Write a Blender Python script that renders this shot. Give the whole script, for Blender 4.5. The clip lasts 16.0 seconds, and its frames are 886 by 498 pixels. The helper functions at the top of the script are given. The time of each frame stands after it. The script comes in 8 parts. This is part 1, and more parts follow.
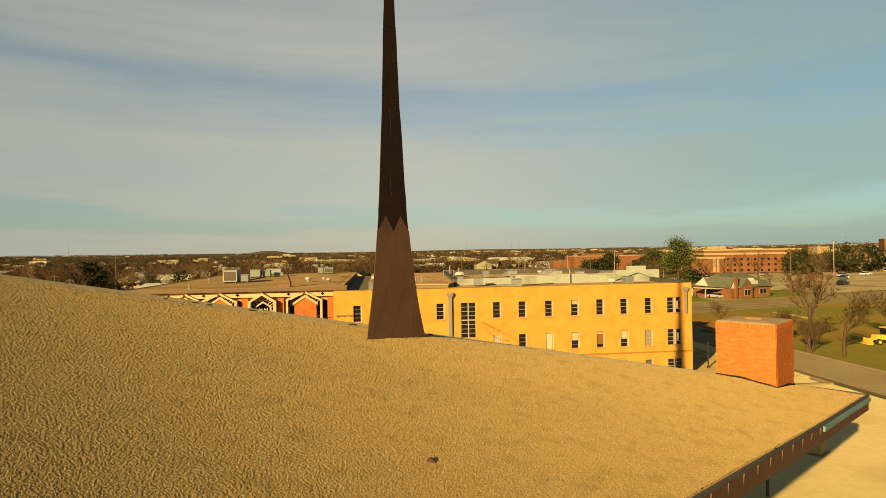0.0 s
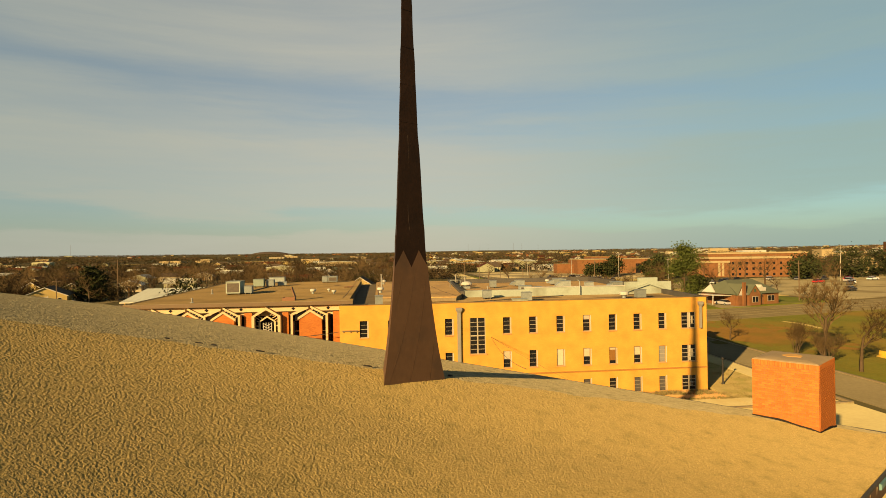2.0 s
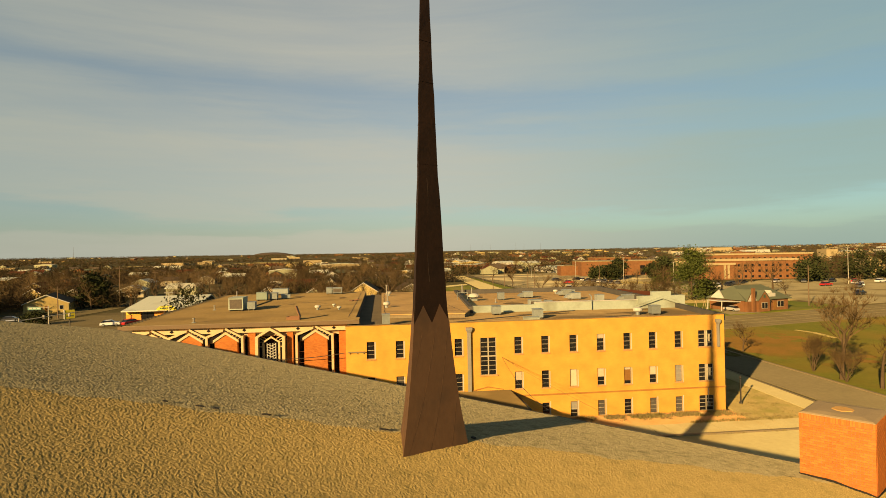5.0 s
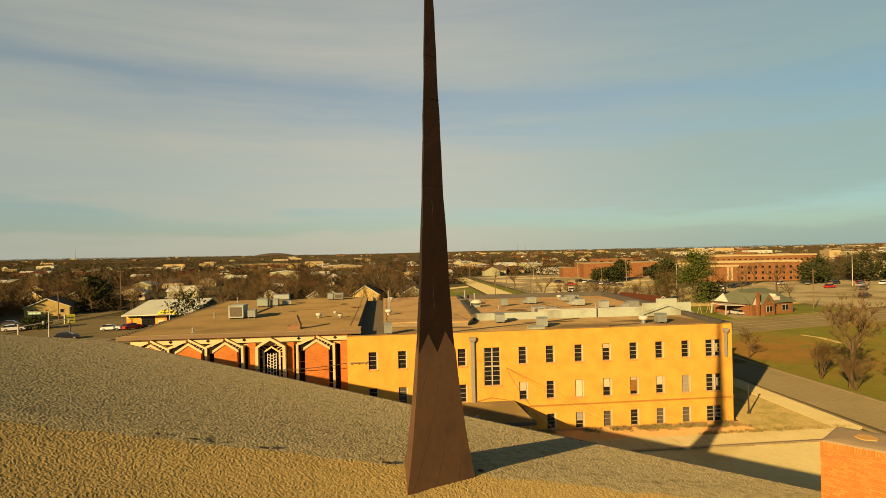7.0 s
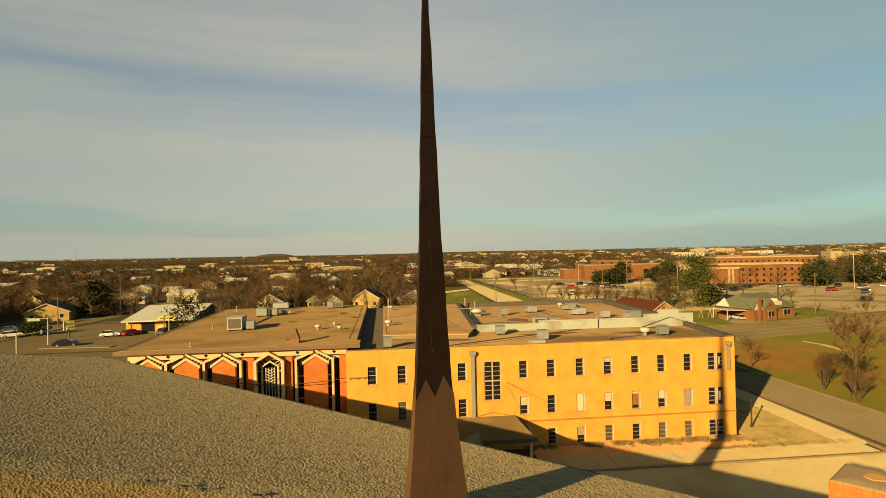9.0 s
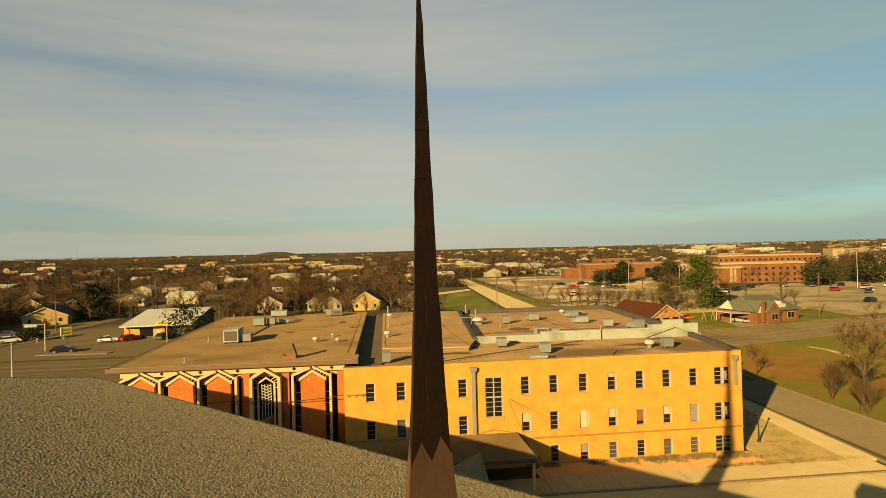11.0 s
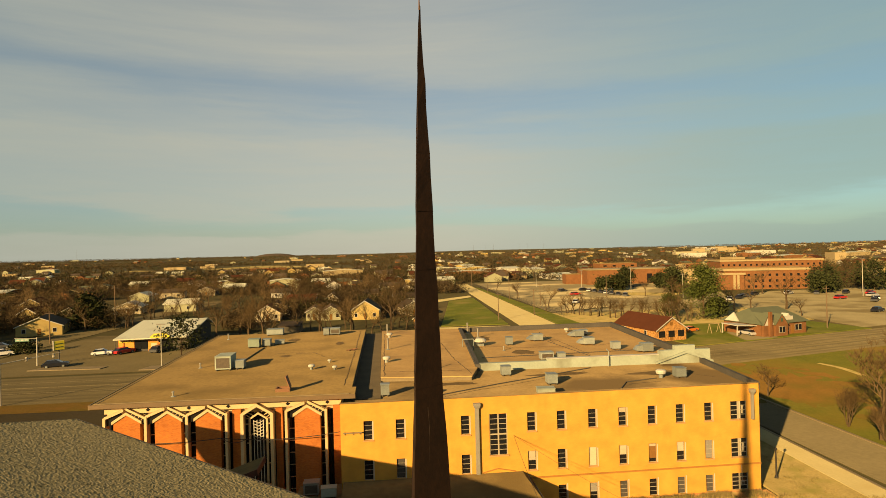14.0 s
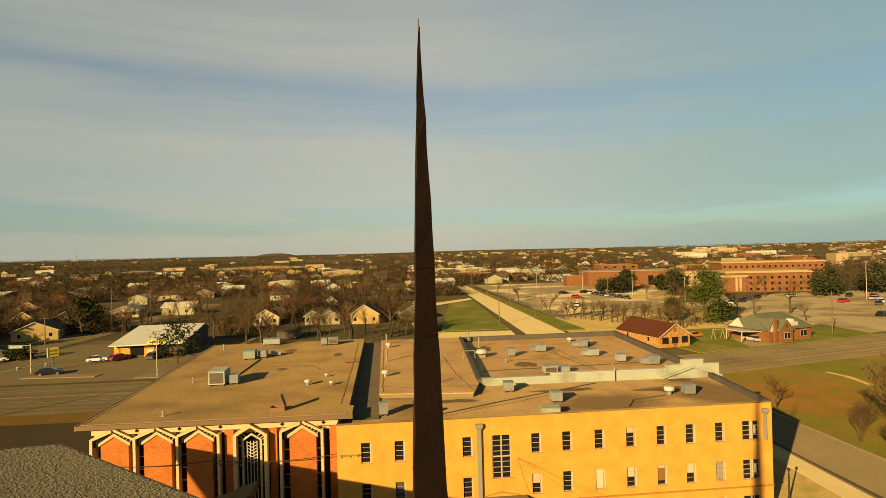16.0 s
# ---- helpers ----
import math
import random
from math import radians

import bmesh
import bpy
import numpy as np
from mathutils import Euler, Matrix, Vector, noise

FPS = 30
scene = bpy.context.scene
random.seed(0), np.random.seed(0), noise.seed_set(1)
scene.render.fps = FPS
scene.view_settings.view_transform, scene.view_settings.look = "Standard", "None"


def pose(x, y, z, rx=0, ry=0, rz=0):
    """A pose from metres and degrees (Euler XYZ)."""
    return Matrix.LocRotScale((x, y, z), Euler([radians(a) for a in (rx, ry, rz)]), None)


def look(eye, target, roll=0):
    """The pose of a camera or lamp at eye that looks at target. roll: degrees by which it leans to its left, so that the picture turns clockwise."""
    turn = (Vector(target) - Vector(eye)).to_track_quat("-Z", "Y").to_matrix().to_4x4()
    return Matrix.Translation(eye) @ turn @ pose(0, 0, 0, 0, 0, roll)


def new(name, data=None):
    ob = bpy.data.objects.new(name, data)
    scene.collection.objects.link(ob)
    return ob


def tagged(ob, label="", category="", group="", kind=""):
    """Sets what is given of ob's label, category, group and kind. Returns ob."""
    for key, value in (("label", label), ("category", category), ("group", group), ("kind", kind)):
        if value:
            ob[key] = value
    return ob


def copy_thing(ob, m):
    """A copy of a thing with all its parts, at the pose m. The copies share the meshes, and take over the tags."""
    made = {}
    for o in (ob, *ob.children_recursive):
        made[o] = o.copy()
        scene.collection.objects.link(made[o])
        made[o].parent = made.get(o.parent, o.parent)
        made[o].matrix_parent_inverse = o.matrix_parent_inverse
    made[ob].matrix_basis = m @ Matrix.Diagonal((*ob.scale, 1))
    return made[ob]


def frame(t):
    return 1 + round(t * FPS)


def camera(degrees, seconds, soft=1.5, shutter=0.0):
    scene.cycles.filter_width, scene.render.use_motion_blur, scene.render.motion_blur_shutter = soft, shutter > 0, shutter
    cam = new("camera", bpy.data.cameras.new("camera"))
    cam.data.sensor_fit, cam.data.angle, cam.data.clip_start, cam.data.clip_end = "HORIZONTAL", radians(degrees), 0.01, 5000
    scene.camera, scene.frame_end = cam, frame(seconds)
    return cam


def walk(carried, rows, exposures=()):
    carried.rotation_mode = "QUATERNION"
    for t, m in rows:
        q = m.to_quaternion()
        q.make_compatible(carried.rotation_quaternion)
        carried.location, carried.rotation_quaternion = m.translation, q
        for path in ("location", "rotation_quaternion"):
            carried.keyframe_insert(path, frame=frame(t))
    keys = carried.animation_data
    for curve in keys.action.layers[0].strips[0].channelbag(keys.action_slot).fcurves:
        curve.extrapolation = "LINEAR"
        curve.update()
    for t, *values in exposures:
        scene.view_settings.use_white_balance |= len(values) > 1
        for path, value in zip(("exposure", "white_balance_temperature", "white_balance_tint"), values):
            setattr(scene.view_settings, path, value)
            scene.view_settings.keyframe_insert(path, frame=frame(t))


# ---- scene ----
cam = camera(73.7, 16.0, soft=0.75)
PATH = [
    (0, (1.941, -60.416, 13.127), (2.161, -58.428, 13.133), -1.0),
    (0.5, (1.837, -60.015, 13.324), (2.057, -58.027, 13.327), -0.9),
    (1, (1.731, -59.6, 13.654), (1.949, -57.612, 13.658), -0.9),
    (1.5, (1.577, -59.187, 14.033), (1.792, -57.199, 14.039), -0.9),
    (2, (1.432, -58.825, 14.43), (1.646, -56.837, 14.439), -0.9),
    (2.5, (1.291, -58.464, 14.868), (1.503, -56.476, 14.877), -1.0),
    (3, (1.181, -58.171, 15.309), (1.392, -56.182, 15.319), -1.1),
    (3.5, (1.123, -57.825, 15.604), (1.332, -55.836, 15.613), -1.0),
    (4, (1.092, -57.471, 15.771), (1.301, -55.482, 15.782), -1.1),
    (6.3, (0.858, -56.322, 16.686), (1.062, -54.332, 16.69), -1.2),
    (6.5, (0.877, -56.219, 16.72), (1.079, -54.229, 16.732), -1.2),
    (7, (0.952, -56.001, 16.984), (1.154, -54.012, 16.994), -1.2),
    (7.5, (1.026, -55.877, 17.254), (1.227, -53.887, 17.265), -1.2),
    (8, (1.102, -55.852, 17.572), (1.3, -53.862, 17.586), -1.2),
    (8.5, (1.123, -55.716, 17.909), (1.322, -53.726, 17.922), -1.3),
    (9, (1.115, -55.504, 18.236), (1.315, -53.514, 18.247), -1.3),
    (9.2, (1.151, -55.376, 18.286), (1.347, -53.386, 18.299), -1.5),
    (11.5, (1.467, -53.752, 20.179), (1.664, -51.762, 20.179), -1.5),
    (12, (1.528, -53.273, 20.501), (1.724, -51.283, 20.501), -1.5),
    (12.5, (1.507, -52.765, 20.87), (1.704, -50.775, 20.873), -1.4),
    (13, (1.621, -52.317, 21.292), (1.816, -50.326, 21.296), -1.5),
    (13.5, (1.627, -51.829, 21.736), (1.822, -49.838, 21.74), -1.5),
    (14, (1.59, -51.339, 22.176), (1.787, -49.348, 22.182), -1.5),
    (14.5, (1.566, -50.845, 22.577), (1.764, -48.855, 22.583), -1.4),
    (15, (1.655, -50.413, 22.928), (1.851, -48.423, 22.935), -1.5),
    (15.5, (1.73, -49.914, 23.221), (1.927, -47.924, 23.227), -1.6),
    (16, (1.753, -49.322, 23.438), (1.95, -47.332, 23.443), -1.5),
]
walk(cam, [(t, look(eye, target, roll)) for t, eye, target, roll in PATH], exposures=[(0, 1.12), (16, 1.12)])

# ---- light ----
SUN_TO = Vector((0.617, 0.731, -0.292))
sun = new("sun", bpy.data.lights.new("sun", "SUN"))
sun.data.energy, sun.data.angle, sun.data.color = 5.0, radians(0.6), (1.0, 0.665, 0.295)
sun.rotation_mode = "QUATERNION"
sun.rotation_quaternion = SUN_TO.to_track_quat("-Z", "Y")

world = bpy.data.worlds.new("sky")
scene.world = world
world.use_nodes = True


def build_sky():
    nt = world.node_tree
    nt.nodes.clear()
    out = nt.nodes.new("ShaderNodeOutputWorld")
    bg = nt.nodes.new("ShaderNodeBackground")
    sky = nt.nodes.new("ShaderNodeTexSky")
    sky.sky_type, sky.sun_disc = "NISHITA", False
    sky.sun_elevation, sky.sun_rotation = radians(17), radians(220)
    sky.air_density, sky.dust_density, sky.ozone_density = 1.0, 0.8, 1.7
    dim = nt.nodes.new("ShaderNodeVectorMath")
    dim.operation = "SCALE"
    dim.inputs["Scale"].default_value = 0.0415
    tint = nt.nodes.new("ShaderNodeVectorMath")
    tint.operation = "MULTIPLY"
    tint.inputs[1].default_value = (0.79, 0.99, 1.02)
    nt.links.new(sky.outputs[0], tint.inputs[0])
    nt.links.new(tint.outputs[0], dim.inputs[0])
    coord = nt.nodes.new("ShaderNodeTexCoord")
    # cloud sheets: layered by height, drawn out sideways
    stretch = nt.nodes.new("ShaderNodeMapping")
    stretch.inputs["Scale"].default_value = (1.3, 1.3, 9.0)
    nt.links.new(coord.outputs["Generated"], stretch.inputs[0])
    n1 = nt.nodes.new("ShaderNodeTexNoise")
    n1.inputs["Scale"].default_value, n1.inputs["Detail"].default_value, n1.inputs["Roughness"].default_value = 1.5, 9, 0.6
    nt.links.new(stretch.outputs[0], n1.inputs["Vector"])
    sep = nt.nodes.new("ShaderNodeSeparateXYZ")
    nt.links.new(coord.outputs["Generated"], sep.inputs[0])
    shift = nt.nodes.new("ShaderNodeMath")
    shift.operation = "MULTIPLY_ADD"
    nt.links.new(n1.outputs["Fac"], shift.inputs[0])
    shift.inputs[1].default_value, shift.inputs[2].default_value = 0.15, -0.075
    tilt = nt.nodes.new("ShaderNodeMath")
    tilt.operation = "MULTIPLY_ADD"
    lean = nt.nodes.new("ShaderNodeMath")
    lean.operation = "MULTIPLY"
    lean.inputs[1].default_value = 0.25
    nt.links.new(sep.outputs["X"], lean.inputs[0])
    nt.links.new(lean.outputs[0], tilt.inputs[0])
    nt.links.new(sep.outputs["Z"], tilt.inputs[1])
    nt.links.new(sep.outputs["Z"], tilt.inputs[2])
    add = nt.nodes.new("ShaderNodeMath")
    add.operation = "ADD"
    nt.links.new(tilt.outputs[0], add.inputs[0])
    nt.links.new(shift.outputs[0], add.inputs[1])
    ramp = nt.nodes.new("ShaderNodeValToRGB")
    ramp.color_ramp.interpolation = "EASE"
    stops = ((0.0, 0.86), (0.028, 0.78), (0.043, 0.42), (0.060, 0.38), (0.085, 0.76), (0.16, 0.84), (0.20, 0.66), (0.245, 0.44), (0.31, 0.70), (0.40, 0.62), (0.6, 0.3), (1.0, 0.08))
    cr = ramp.color_ramp
    cr.elements[0].position, cr.elements[0].color = stops[0][0], (stops[0][1],) * 3 + (1,)
    cr.elements[1].position, cr.elements[1].color = stops[-1][0], (stops[-1][1],) * 3 + (1,)
    for p, v in stops[1:-1]:
        e = cr.elements.new(p)
        e.color = (v, v, v, 1)
    nt.links.new(add.outputs[0], ramp.inputs[0])
    mix = nt.nodes.new("ShaderNodeMix")
    mix.data_type = "RGBA"
    # fine streaks drawn out along the sheets
    fine = nt.nodes.new("ShaderNodeMapping")
    fine.inputs["Scale"].default_value, fine.inputs["Rotation"].default_value = (2.2, 2.2, 26.0), (0, 0.05, 0)
    nt.links.new(coord.outputs["Generated"], fine.inputs[0])
    n2 = nt.nodes.new("ShaderNodeTexNoise")
    n2.inputs["Scale"].default_value, n2.inputs["Detail"].default_value, n2.inputs["Roughness"].default_value, n2.inputs["Distortion"].default_value = 1.1, 8, 0.62, 0.4
    nt.links.new(fine.outputs[0], n2.inputs["Vector"])
    wisp = nt.nodes.new("ShaderNodeMath")
    wisp.operation = "MULTIPLY_ADD"
    wisp.inputs[1].default_value, wisp.inputs[2].default_value = 0.42, -0.21
    nt.links.new(n2.outputs["Fac"], wisp.inputs[0])
    total = nt.nodes.new("ShaderNodeMath")
    total.operation, total.use_clamp = "ADD", True
    nt.links.new(ramp.outputs[0], total.inputs[0])
    nt.links.new(wisp.outputs[0], total.inputs[1])
    nt.links.new(total.outputs[0], mix.inputs["Factor"])
    nt.links.new(dim.outputs[0], mix.inputs["A"])
    # cloud colour by direction: palest ahead, darker to both sides, greener on the right
    side = nt.nodes.new("ShaderNodeValToRGB")
    side.color_ramp.interpolation = "EASE"
    ends = ((0.0, (0.203, 0.207, 0.168)), (0.5, (0.258, 0.244, 0.190)), (1.0, (0.158, 0.203, 0.171)))
    side.color_ramp.elements[0].color = (*ends[0][1], 1)
    side.color_ramp.elements[1].color = (*ends[2][1], 1)
    side.color_ramp.elements.new(ends[1][0]).color = (*ends[1][1], 1)
    span = nt.nodes.new("ShaderNodeMapRange")
    span.inputs["From Min"].default_value, span.inputs["From Max"].default_value = -0.62, 0.68
    nt.links.new(sep.outputs["X"], span.inputs["Value"])
    nt.links.new(span.outputs["Result"], side.inputs[0])
    nt.links.new(side.outputs[0], mix.inputs["B"])
    nt.links.new(mix.outputs["Result"], bg.inputs["Color"])
    nt.links.new(bg.outputs[0], out.inputs["Surface"])


build_sky()


# ---- materials ----
def mat(name, c1, c2, s1=0.6, s2=9.0, rough=0.85, bump=0.25, bscale=25.0, metal=0.0, vary=0.0, c3=None, s3=0.12, edge3=(0.52, 0.68), spec=None, contrast=1.0, fuzzy=0.0):
    """Two-scale mottled surface in world space; vary: change from object to object; c3: large stains."""
    m = bpy.data.materials.new(name)
    m.use_nodes = True
    nt = m.node_tree
    b = nt.nodes["Principled BSDF"]
    geo = nt.nodes.new("ShaderNodeNewGeometry")

    def tex(scale, detail):
        n = nt.nodes.new("ShaderNodeTexNoise")
        n.inputs["Scale"].default_value, n.inputs["Detail"].default_value = scale, detail
        nt.links.new(geo.outputs["Position"], n.inputs["Vector"])
        return n.outputs["Fac"]

    def blend(fac, a, bb):
        n = nt.nodes.new("ShaderNodeMix")
        n.data_type = "RGBA"
        nt.links.new(fac, n.inputs["Factor"])
        for v, k in ((a, "A"), (bb, "B")):
            if isinstance(v, tuple):
                n.inputs[k].default_value = (*v, 1)
            else:
                nt.links.new(v, n.inputs[k])
        return n.outputs["Result"]

    def steep(fac, lo, hi):
        n = nt.nodes.new("ShaderNodeMapRange")
        n.inputs["From Min"].default_value, n.inputs["From Max"].default_value = lo, hi
        nt.links.new(fac, n.inputs["Value"])
        return n.outputs["Result"]

    half = 0.22 / contrast
    coarse, fine = tex(s1, 4), tex(s2, 3)
    mean = nt.nodes.new("ShaderNodeMath")
    mean.operation = "ADD"
    nt.links.new(coarse, mean.inputs[0])
    nt.links.new(fine, mean.inputs[1])
    col = blend(steep(mean.outputs[0], 1.0 - 2 * half, 1.0 + 2 * half), c1, c2)
    if c3:
        col = blend(steep(tex(s3, 5), *edge3), col, c3)
    if vary:
        info = nt.nodes.new("ShaderNodeObjectInfo")
        hsv = nt.nodes.new("ShaderNodeHueSaturation")
        mr = nt.nodes.new("ShaderNodeMapRange")
        mr.inputs["To Min"].default_value, mr.inputs["To Max"].default_value = 1 - vary, 1 + vary
        nt.links.new(info.outputs["Random"], mr.inputs["Value"])
        nt.links.new(mr.outputs["Result"], hsv.inputs["Value"])
        nt.links.new(col, hsv.inputs["Color"])
        col = hsv.outputs["Color"]
    nt.links.new(col, b.inputs["Base Color"])
    b.inputs["Roughness"].default_value, b.inputs["Metallic"].default_value = rough, metal
    b.inputs["Specular IOR Level"].default_value = (0.3 if rough < 0.9 else 0.05) if spec is None else spec
    b.inputs["Diffuse Roughness"].default_value = fuzzy
    if bump:
        bp = nt.nodes.new("ShaderNodeBump")
        bp.inputs["Strength"].default_value, bp.inputs["Distance"].default_value = bump, 0.6 / bscale
        nt.links.new(tex(bscale, 4), bp.inputs["Height"])
        nt.links.new(bp.outputs[0], b.inputs["Normal"])
    return m


def brick_mat(name, c1, c2, joint, width=0.21, height=0.075, gap=0.012, bump=0.4, axis="Y"):
    """Brickwork too far off for pieces: courses in world space."""
    m = bpy.data.materials.new(name)
    m.use_nodes = True
    nt = m.node_tree
    b = nt.nodes["Principled BSDF"]
    geo = nt.nodes.new("ShaderNodeNewGeometry")
    sep = nt.nodes.new("ShaderNodeSeparateXYZ")
    nt.links.new(geo.outputs["Position"], sep.inputs[0])
    along = nt.nodes.new("ShaderNodeMath")
    along.operation = "ADD"
    nt.links.new(sep.outputs["X"], along.inputs[0])
    nt.links.new(sep.outputs["Y"], along.inputs[1])
    com = nt.nodes.new("ShaderNodeCombineXYZ")
    nt.links.new(along.outputs[0], com.inputs["X"])
    nt.links.new(sep.outputs["Z"], com.inputs["Y"])
    br = nt.nodes.new("ShaderNodeTexBrick")
    br.inputs["Scale"].default_value = 1.0
    br.inputs["Brick Width"].default_value, br.inputs["Row Height"].default_value = width, height
    br.inputs["Mortar Size"].default_value = gap
    br.inputs["Color1"].default_value, br.inputs["Color2"].default_value, br.inputs["Mortar"].default_value = (*c1, 1), (*c2, 1), (*joint, 1)
    nt.links.new(com.outputs[0], br.inputs["Vector"])
    n = nt.nodes.new("ShaderNodeTexNoise")
    n.inputs["Scale"].default_value, n.inputs["Detail"].default_value = 0.7, 6
    nt.links.new(geo.outputs["Position"], n.inputs["Vector"])
    mr = nt.nodes.new("ShaderNodeMapRange")
    mr.inputs["From Min"].default_value, mr.inputs["From Max"].default_value = 0.3, 0.7
    mr.inputs["To Min"].default_value, mr.inputs["To Max"].default_value = 0.86, 1.12
    nt.links.new(n.outputs["Fac"], mr.inputs["Value"])
    hsv = nt.nodes.new("ShaderNodeHueSaturation")
    nt.links.new(mr.outputs["Result"], hsv.inputs["Value"])
    nt.links.new(br.outputs["Color"], hsv.inputs["Color"])
    nt.links.new(hsv.outputs["Color"], b.inputs["Base Color"])
    b.inputs["Roughness"].default_value, b.inputs["Specular IOR Level"].default_value = 0.9, 0.1
    bp = nt.nodes.new("ShaderNodeBump")
    bp.inputs["Strength"].default_value, bp.inputs["Distance"].default_value, bp.invert = bump, 0.01, True
    nt.links.new(br.outputs["Fac"], bp.inputs["Height"])
    nt.links.new(bp.outputs[0], b.inputs["Normal"])
    return m


def glass_mat(name, tint, rough=0.05):
    m = bpy.data.materials.new(name)
    m.use_nodes = True
    b = m.node_tree.nodes["Principled BSDF"]
    b.inputs["Base Color"].default_value, b.inputs["Roughness"].default_value = (*tint, 1), rough
    b.inputs["Specular IOR Level"].default_value = 0.5
    return m


M_GRAVEL = mat("roof_gravel", (0.328, 0.239, 0.084), (0.138, 0.101, 0.034), 26.0, 60.0, 0.95, 0.5, 60.0, c3=(0.125, 0.101, 0.032), s3=2.0, edge3=(0.52, 0.95), contrast=1.9, fuzzy=1.0)
# greyer copy of the roof gravel: the far slope's weak sunlight in its colour
M_GRAVEL_SHADED = mat("shade_greyed_gravel", (0.285, 0.240, 0.122), (0.150, 0.126, 0.064), 9.0, 60.0, 0.95, 0.5, 55.0, c3=(0.115, 0.097, 0.046), s3=2.4, edge3=(0.48, 0.76), contrast=1.2, fuzzy=1.0)
M_TAR = mat("black_tar", (0.014, 0.012, 0.009), (0.03, 0.025, 0.018), 2, 20, 0.85, 0.5, spec=0.1)
M_LOT = mat("worn_lot_surface", (0.150, 0.124, 0.066), (0.095, 0.080, 0.043), 0.12, 1.5, 0.95, 0.2, 20, c3=(0.27, 0.222, 0.112), s3=0.03, edge3=(0.50, 0.57), contrast=1.3, fuzzy=0.8)
M_EDGE = mat("brown_roof_edge_metal", (0.15, 0.098, 0.045), (0.11, 0.072, 0.034), 0.8, 8, 0.7, 0.2)
M_EASTLOT = mat("grey_tan_lot", (0.172, 0.146, 0.076), (0.130, 0.110, 0.058), 0.12, 1.5, 0.95, 0.2, 20, c3=(0.095, 0.076, 0.036), s3=0.06, edge3=(0.48, 0.62), contrast=1.4, fuzzy=0.8)
M_FELT = mat("grey_roof_felt", (0.080, 0.064, 0.038), (0.055, 0.045, 0.028), 0.5, 5, 0.95, 0.3, 12, contrast=1.4, fuzzy=1.0)
M_LANE = mat("tyre_darkened_asphalt", (0.088, 0.071, 0.034), (0.066, 0.054, 0.026), 0.2, 2.5, 0.95, 0.2, 20, c3=(0.095, 0.076, 0.036), s3=0.09, fuzzy=1.0)
M_TARLINE = mat("old_tar", (0.075, 0.05, 0.022), (0.045, 0.031, 0.015), 1.5, 12, 0.85, 0.3)
M_STAIN = mat("water_stain", (0.20, 0.13, 0.052), (0.12, 0.08, 0.034), 0.6, 4, 0.95, 0.3, contrast=1.6)
M_FASCIA = mat("rusty_fascia_metal", (0.05, 0.022, 0.014), (0.10, 0.045, 0.025), 1.5, 14, 0.6, 0.2, metal=0.2)
M_TEAL = mat("weathered_green_copper", (0.16, 0.30, 0.27), (0.09, 0.16, 0.13), 1.5, 12, 0.6, 0.2, metal=0.2)
M_SPIRE_LOW = mat("brown_copper_sheet", (0.118, 0.062, 0.027), (0.088, 0.046, 0.020), 0.7, 4, 0.65, 0.06, 10, spec=0.25, c3=(0.075, 0.042, 0.02), s3=0.9)
M_SEAM = mat("worn_copper_seam", (0.055, 0.034, 0.018), (0.035, 0.022, 0.012), 2, 9, 0.7, 0.2)
M_SPIRE_TOP = mat("dark_copper_sheet", (0.025, 0.0115, 0.0045), (0.012, 0.0062, 0.0026), 0.9, 7, 0.75, 0.15, 9, spec=0.15)
M_BRICK_CH = mat("orange_brick", (0.50, 0.162, 0.032), (0.40, 0.118, 0.024), 3, 22, 0.9, 0.35, 40, vary=0.16)
M_MORTAR = mat("mortar", (0.34, 0.16, 0.07), (0.26, 0.12, 0.055), 3, 30, 0.95, 0.4, 50)
M_CAP = mat("chimney_concrete", (0.36, 0.26, 0.13), (0.28, 0.20, 0.10), 1.5, 14, 0.9, 0.3)
M_CAP_SPOT = mat("ochre_stain", (0.60, 0.31, 0.06), (0.48, 0.26, 0.07), 2, 12, 0.85, 0.2)
M_YELLOW = brick_mat("yellow_painted_brick", (0.55, 0.278, 0.044), (0.52, 0.262, 0.041), (0.465, 0.23, 0.037), gap=0.008, bump=0.25)
M_YBAND = mat("ochre_band_paint", (0.33, 0.150, 0.025), (0.26, 0.118, 0.020), 0.8, 8, 0.8, 0.2)
M_WALLBASE = mat("stained_wall_base", (0.46, 0.19, 0.06), (0.36, 0.15, 0.05), 0.7, 6, 0.9, 0.2)
M_REDBRICK = brick_mat("red_brick_panel", (0.44, 0.140, 0.022), (0.31, 0.088, 0.016), (0.33, 0.13, 0.035))
M_CREAM = mat("cream_painted_steel", (0.52, 0.38, 0.185), (0.44, 0.32, 0.15), 1.2, 10, 0.6, 0.1)
M_ROOF_L = mat("built_up_roof_tan", (0.192, 0.131, 0.0475), (0.136, 0.093, 0.0345), 0.25, 2.2, 0.95, 0.4, 12, c3=(0.112, 0.077, 0.0285), s3=0.13, contrast=1.5, fuzzy=1.0)
M_ROOF_R = mat("built_up_roof_orange", (0.50, 0.315, 0.112), (0.40, 0.245, 0.088), 0.35, 3.0, 0.95, 0.4, 12, c3=(0.33, 0.205, 0.078), s3=0.2, contrast=1.6)
M_ROOF_D = mat("built_up_roof_dark", (0.225, 0.156, 0.063), (0.160, 0.110, 0.045), 0.35, 3.0, 0.95, 0.4, 12, c3=(0.085, 0.059, 0.026), s3=0.10, edge3=(0.47, 0.62), contrast=1.6, fuzzy=0.8)
M_DARKWALL = mat("dark_parapet_felt", (0.06, 0.055, 0.045), (0.10, 0.09, 0.07), 0.6, 6, 0.9, 0.3)
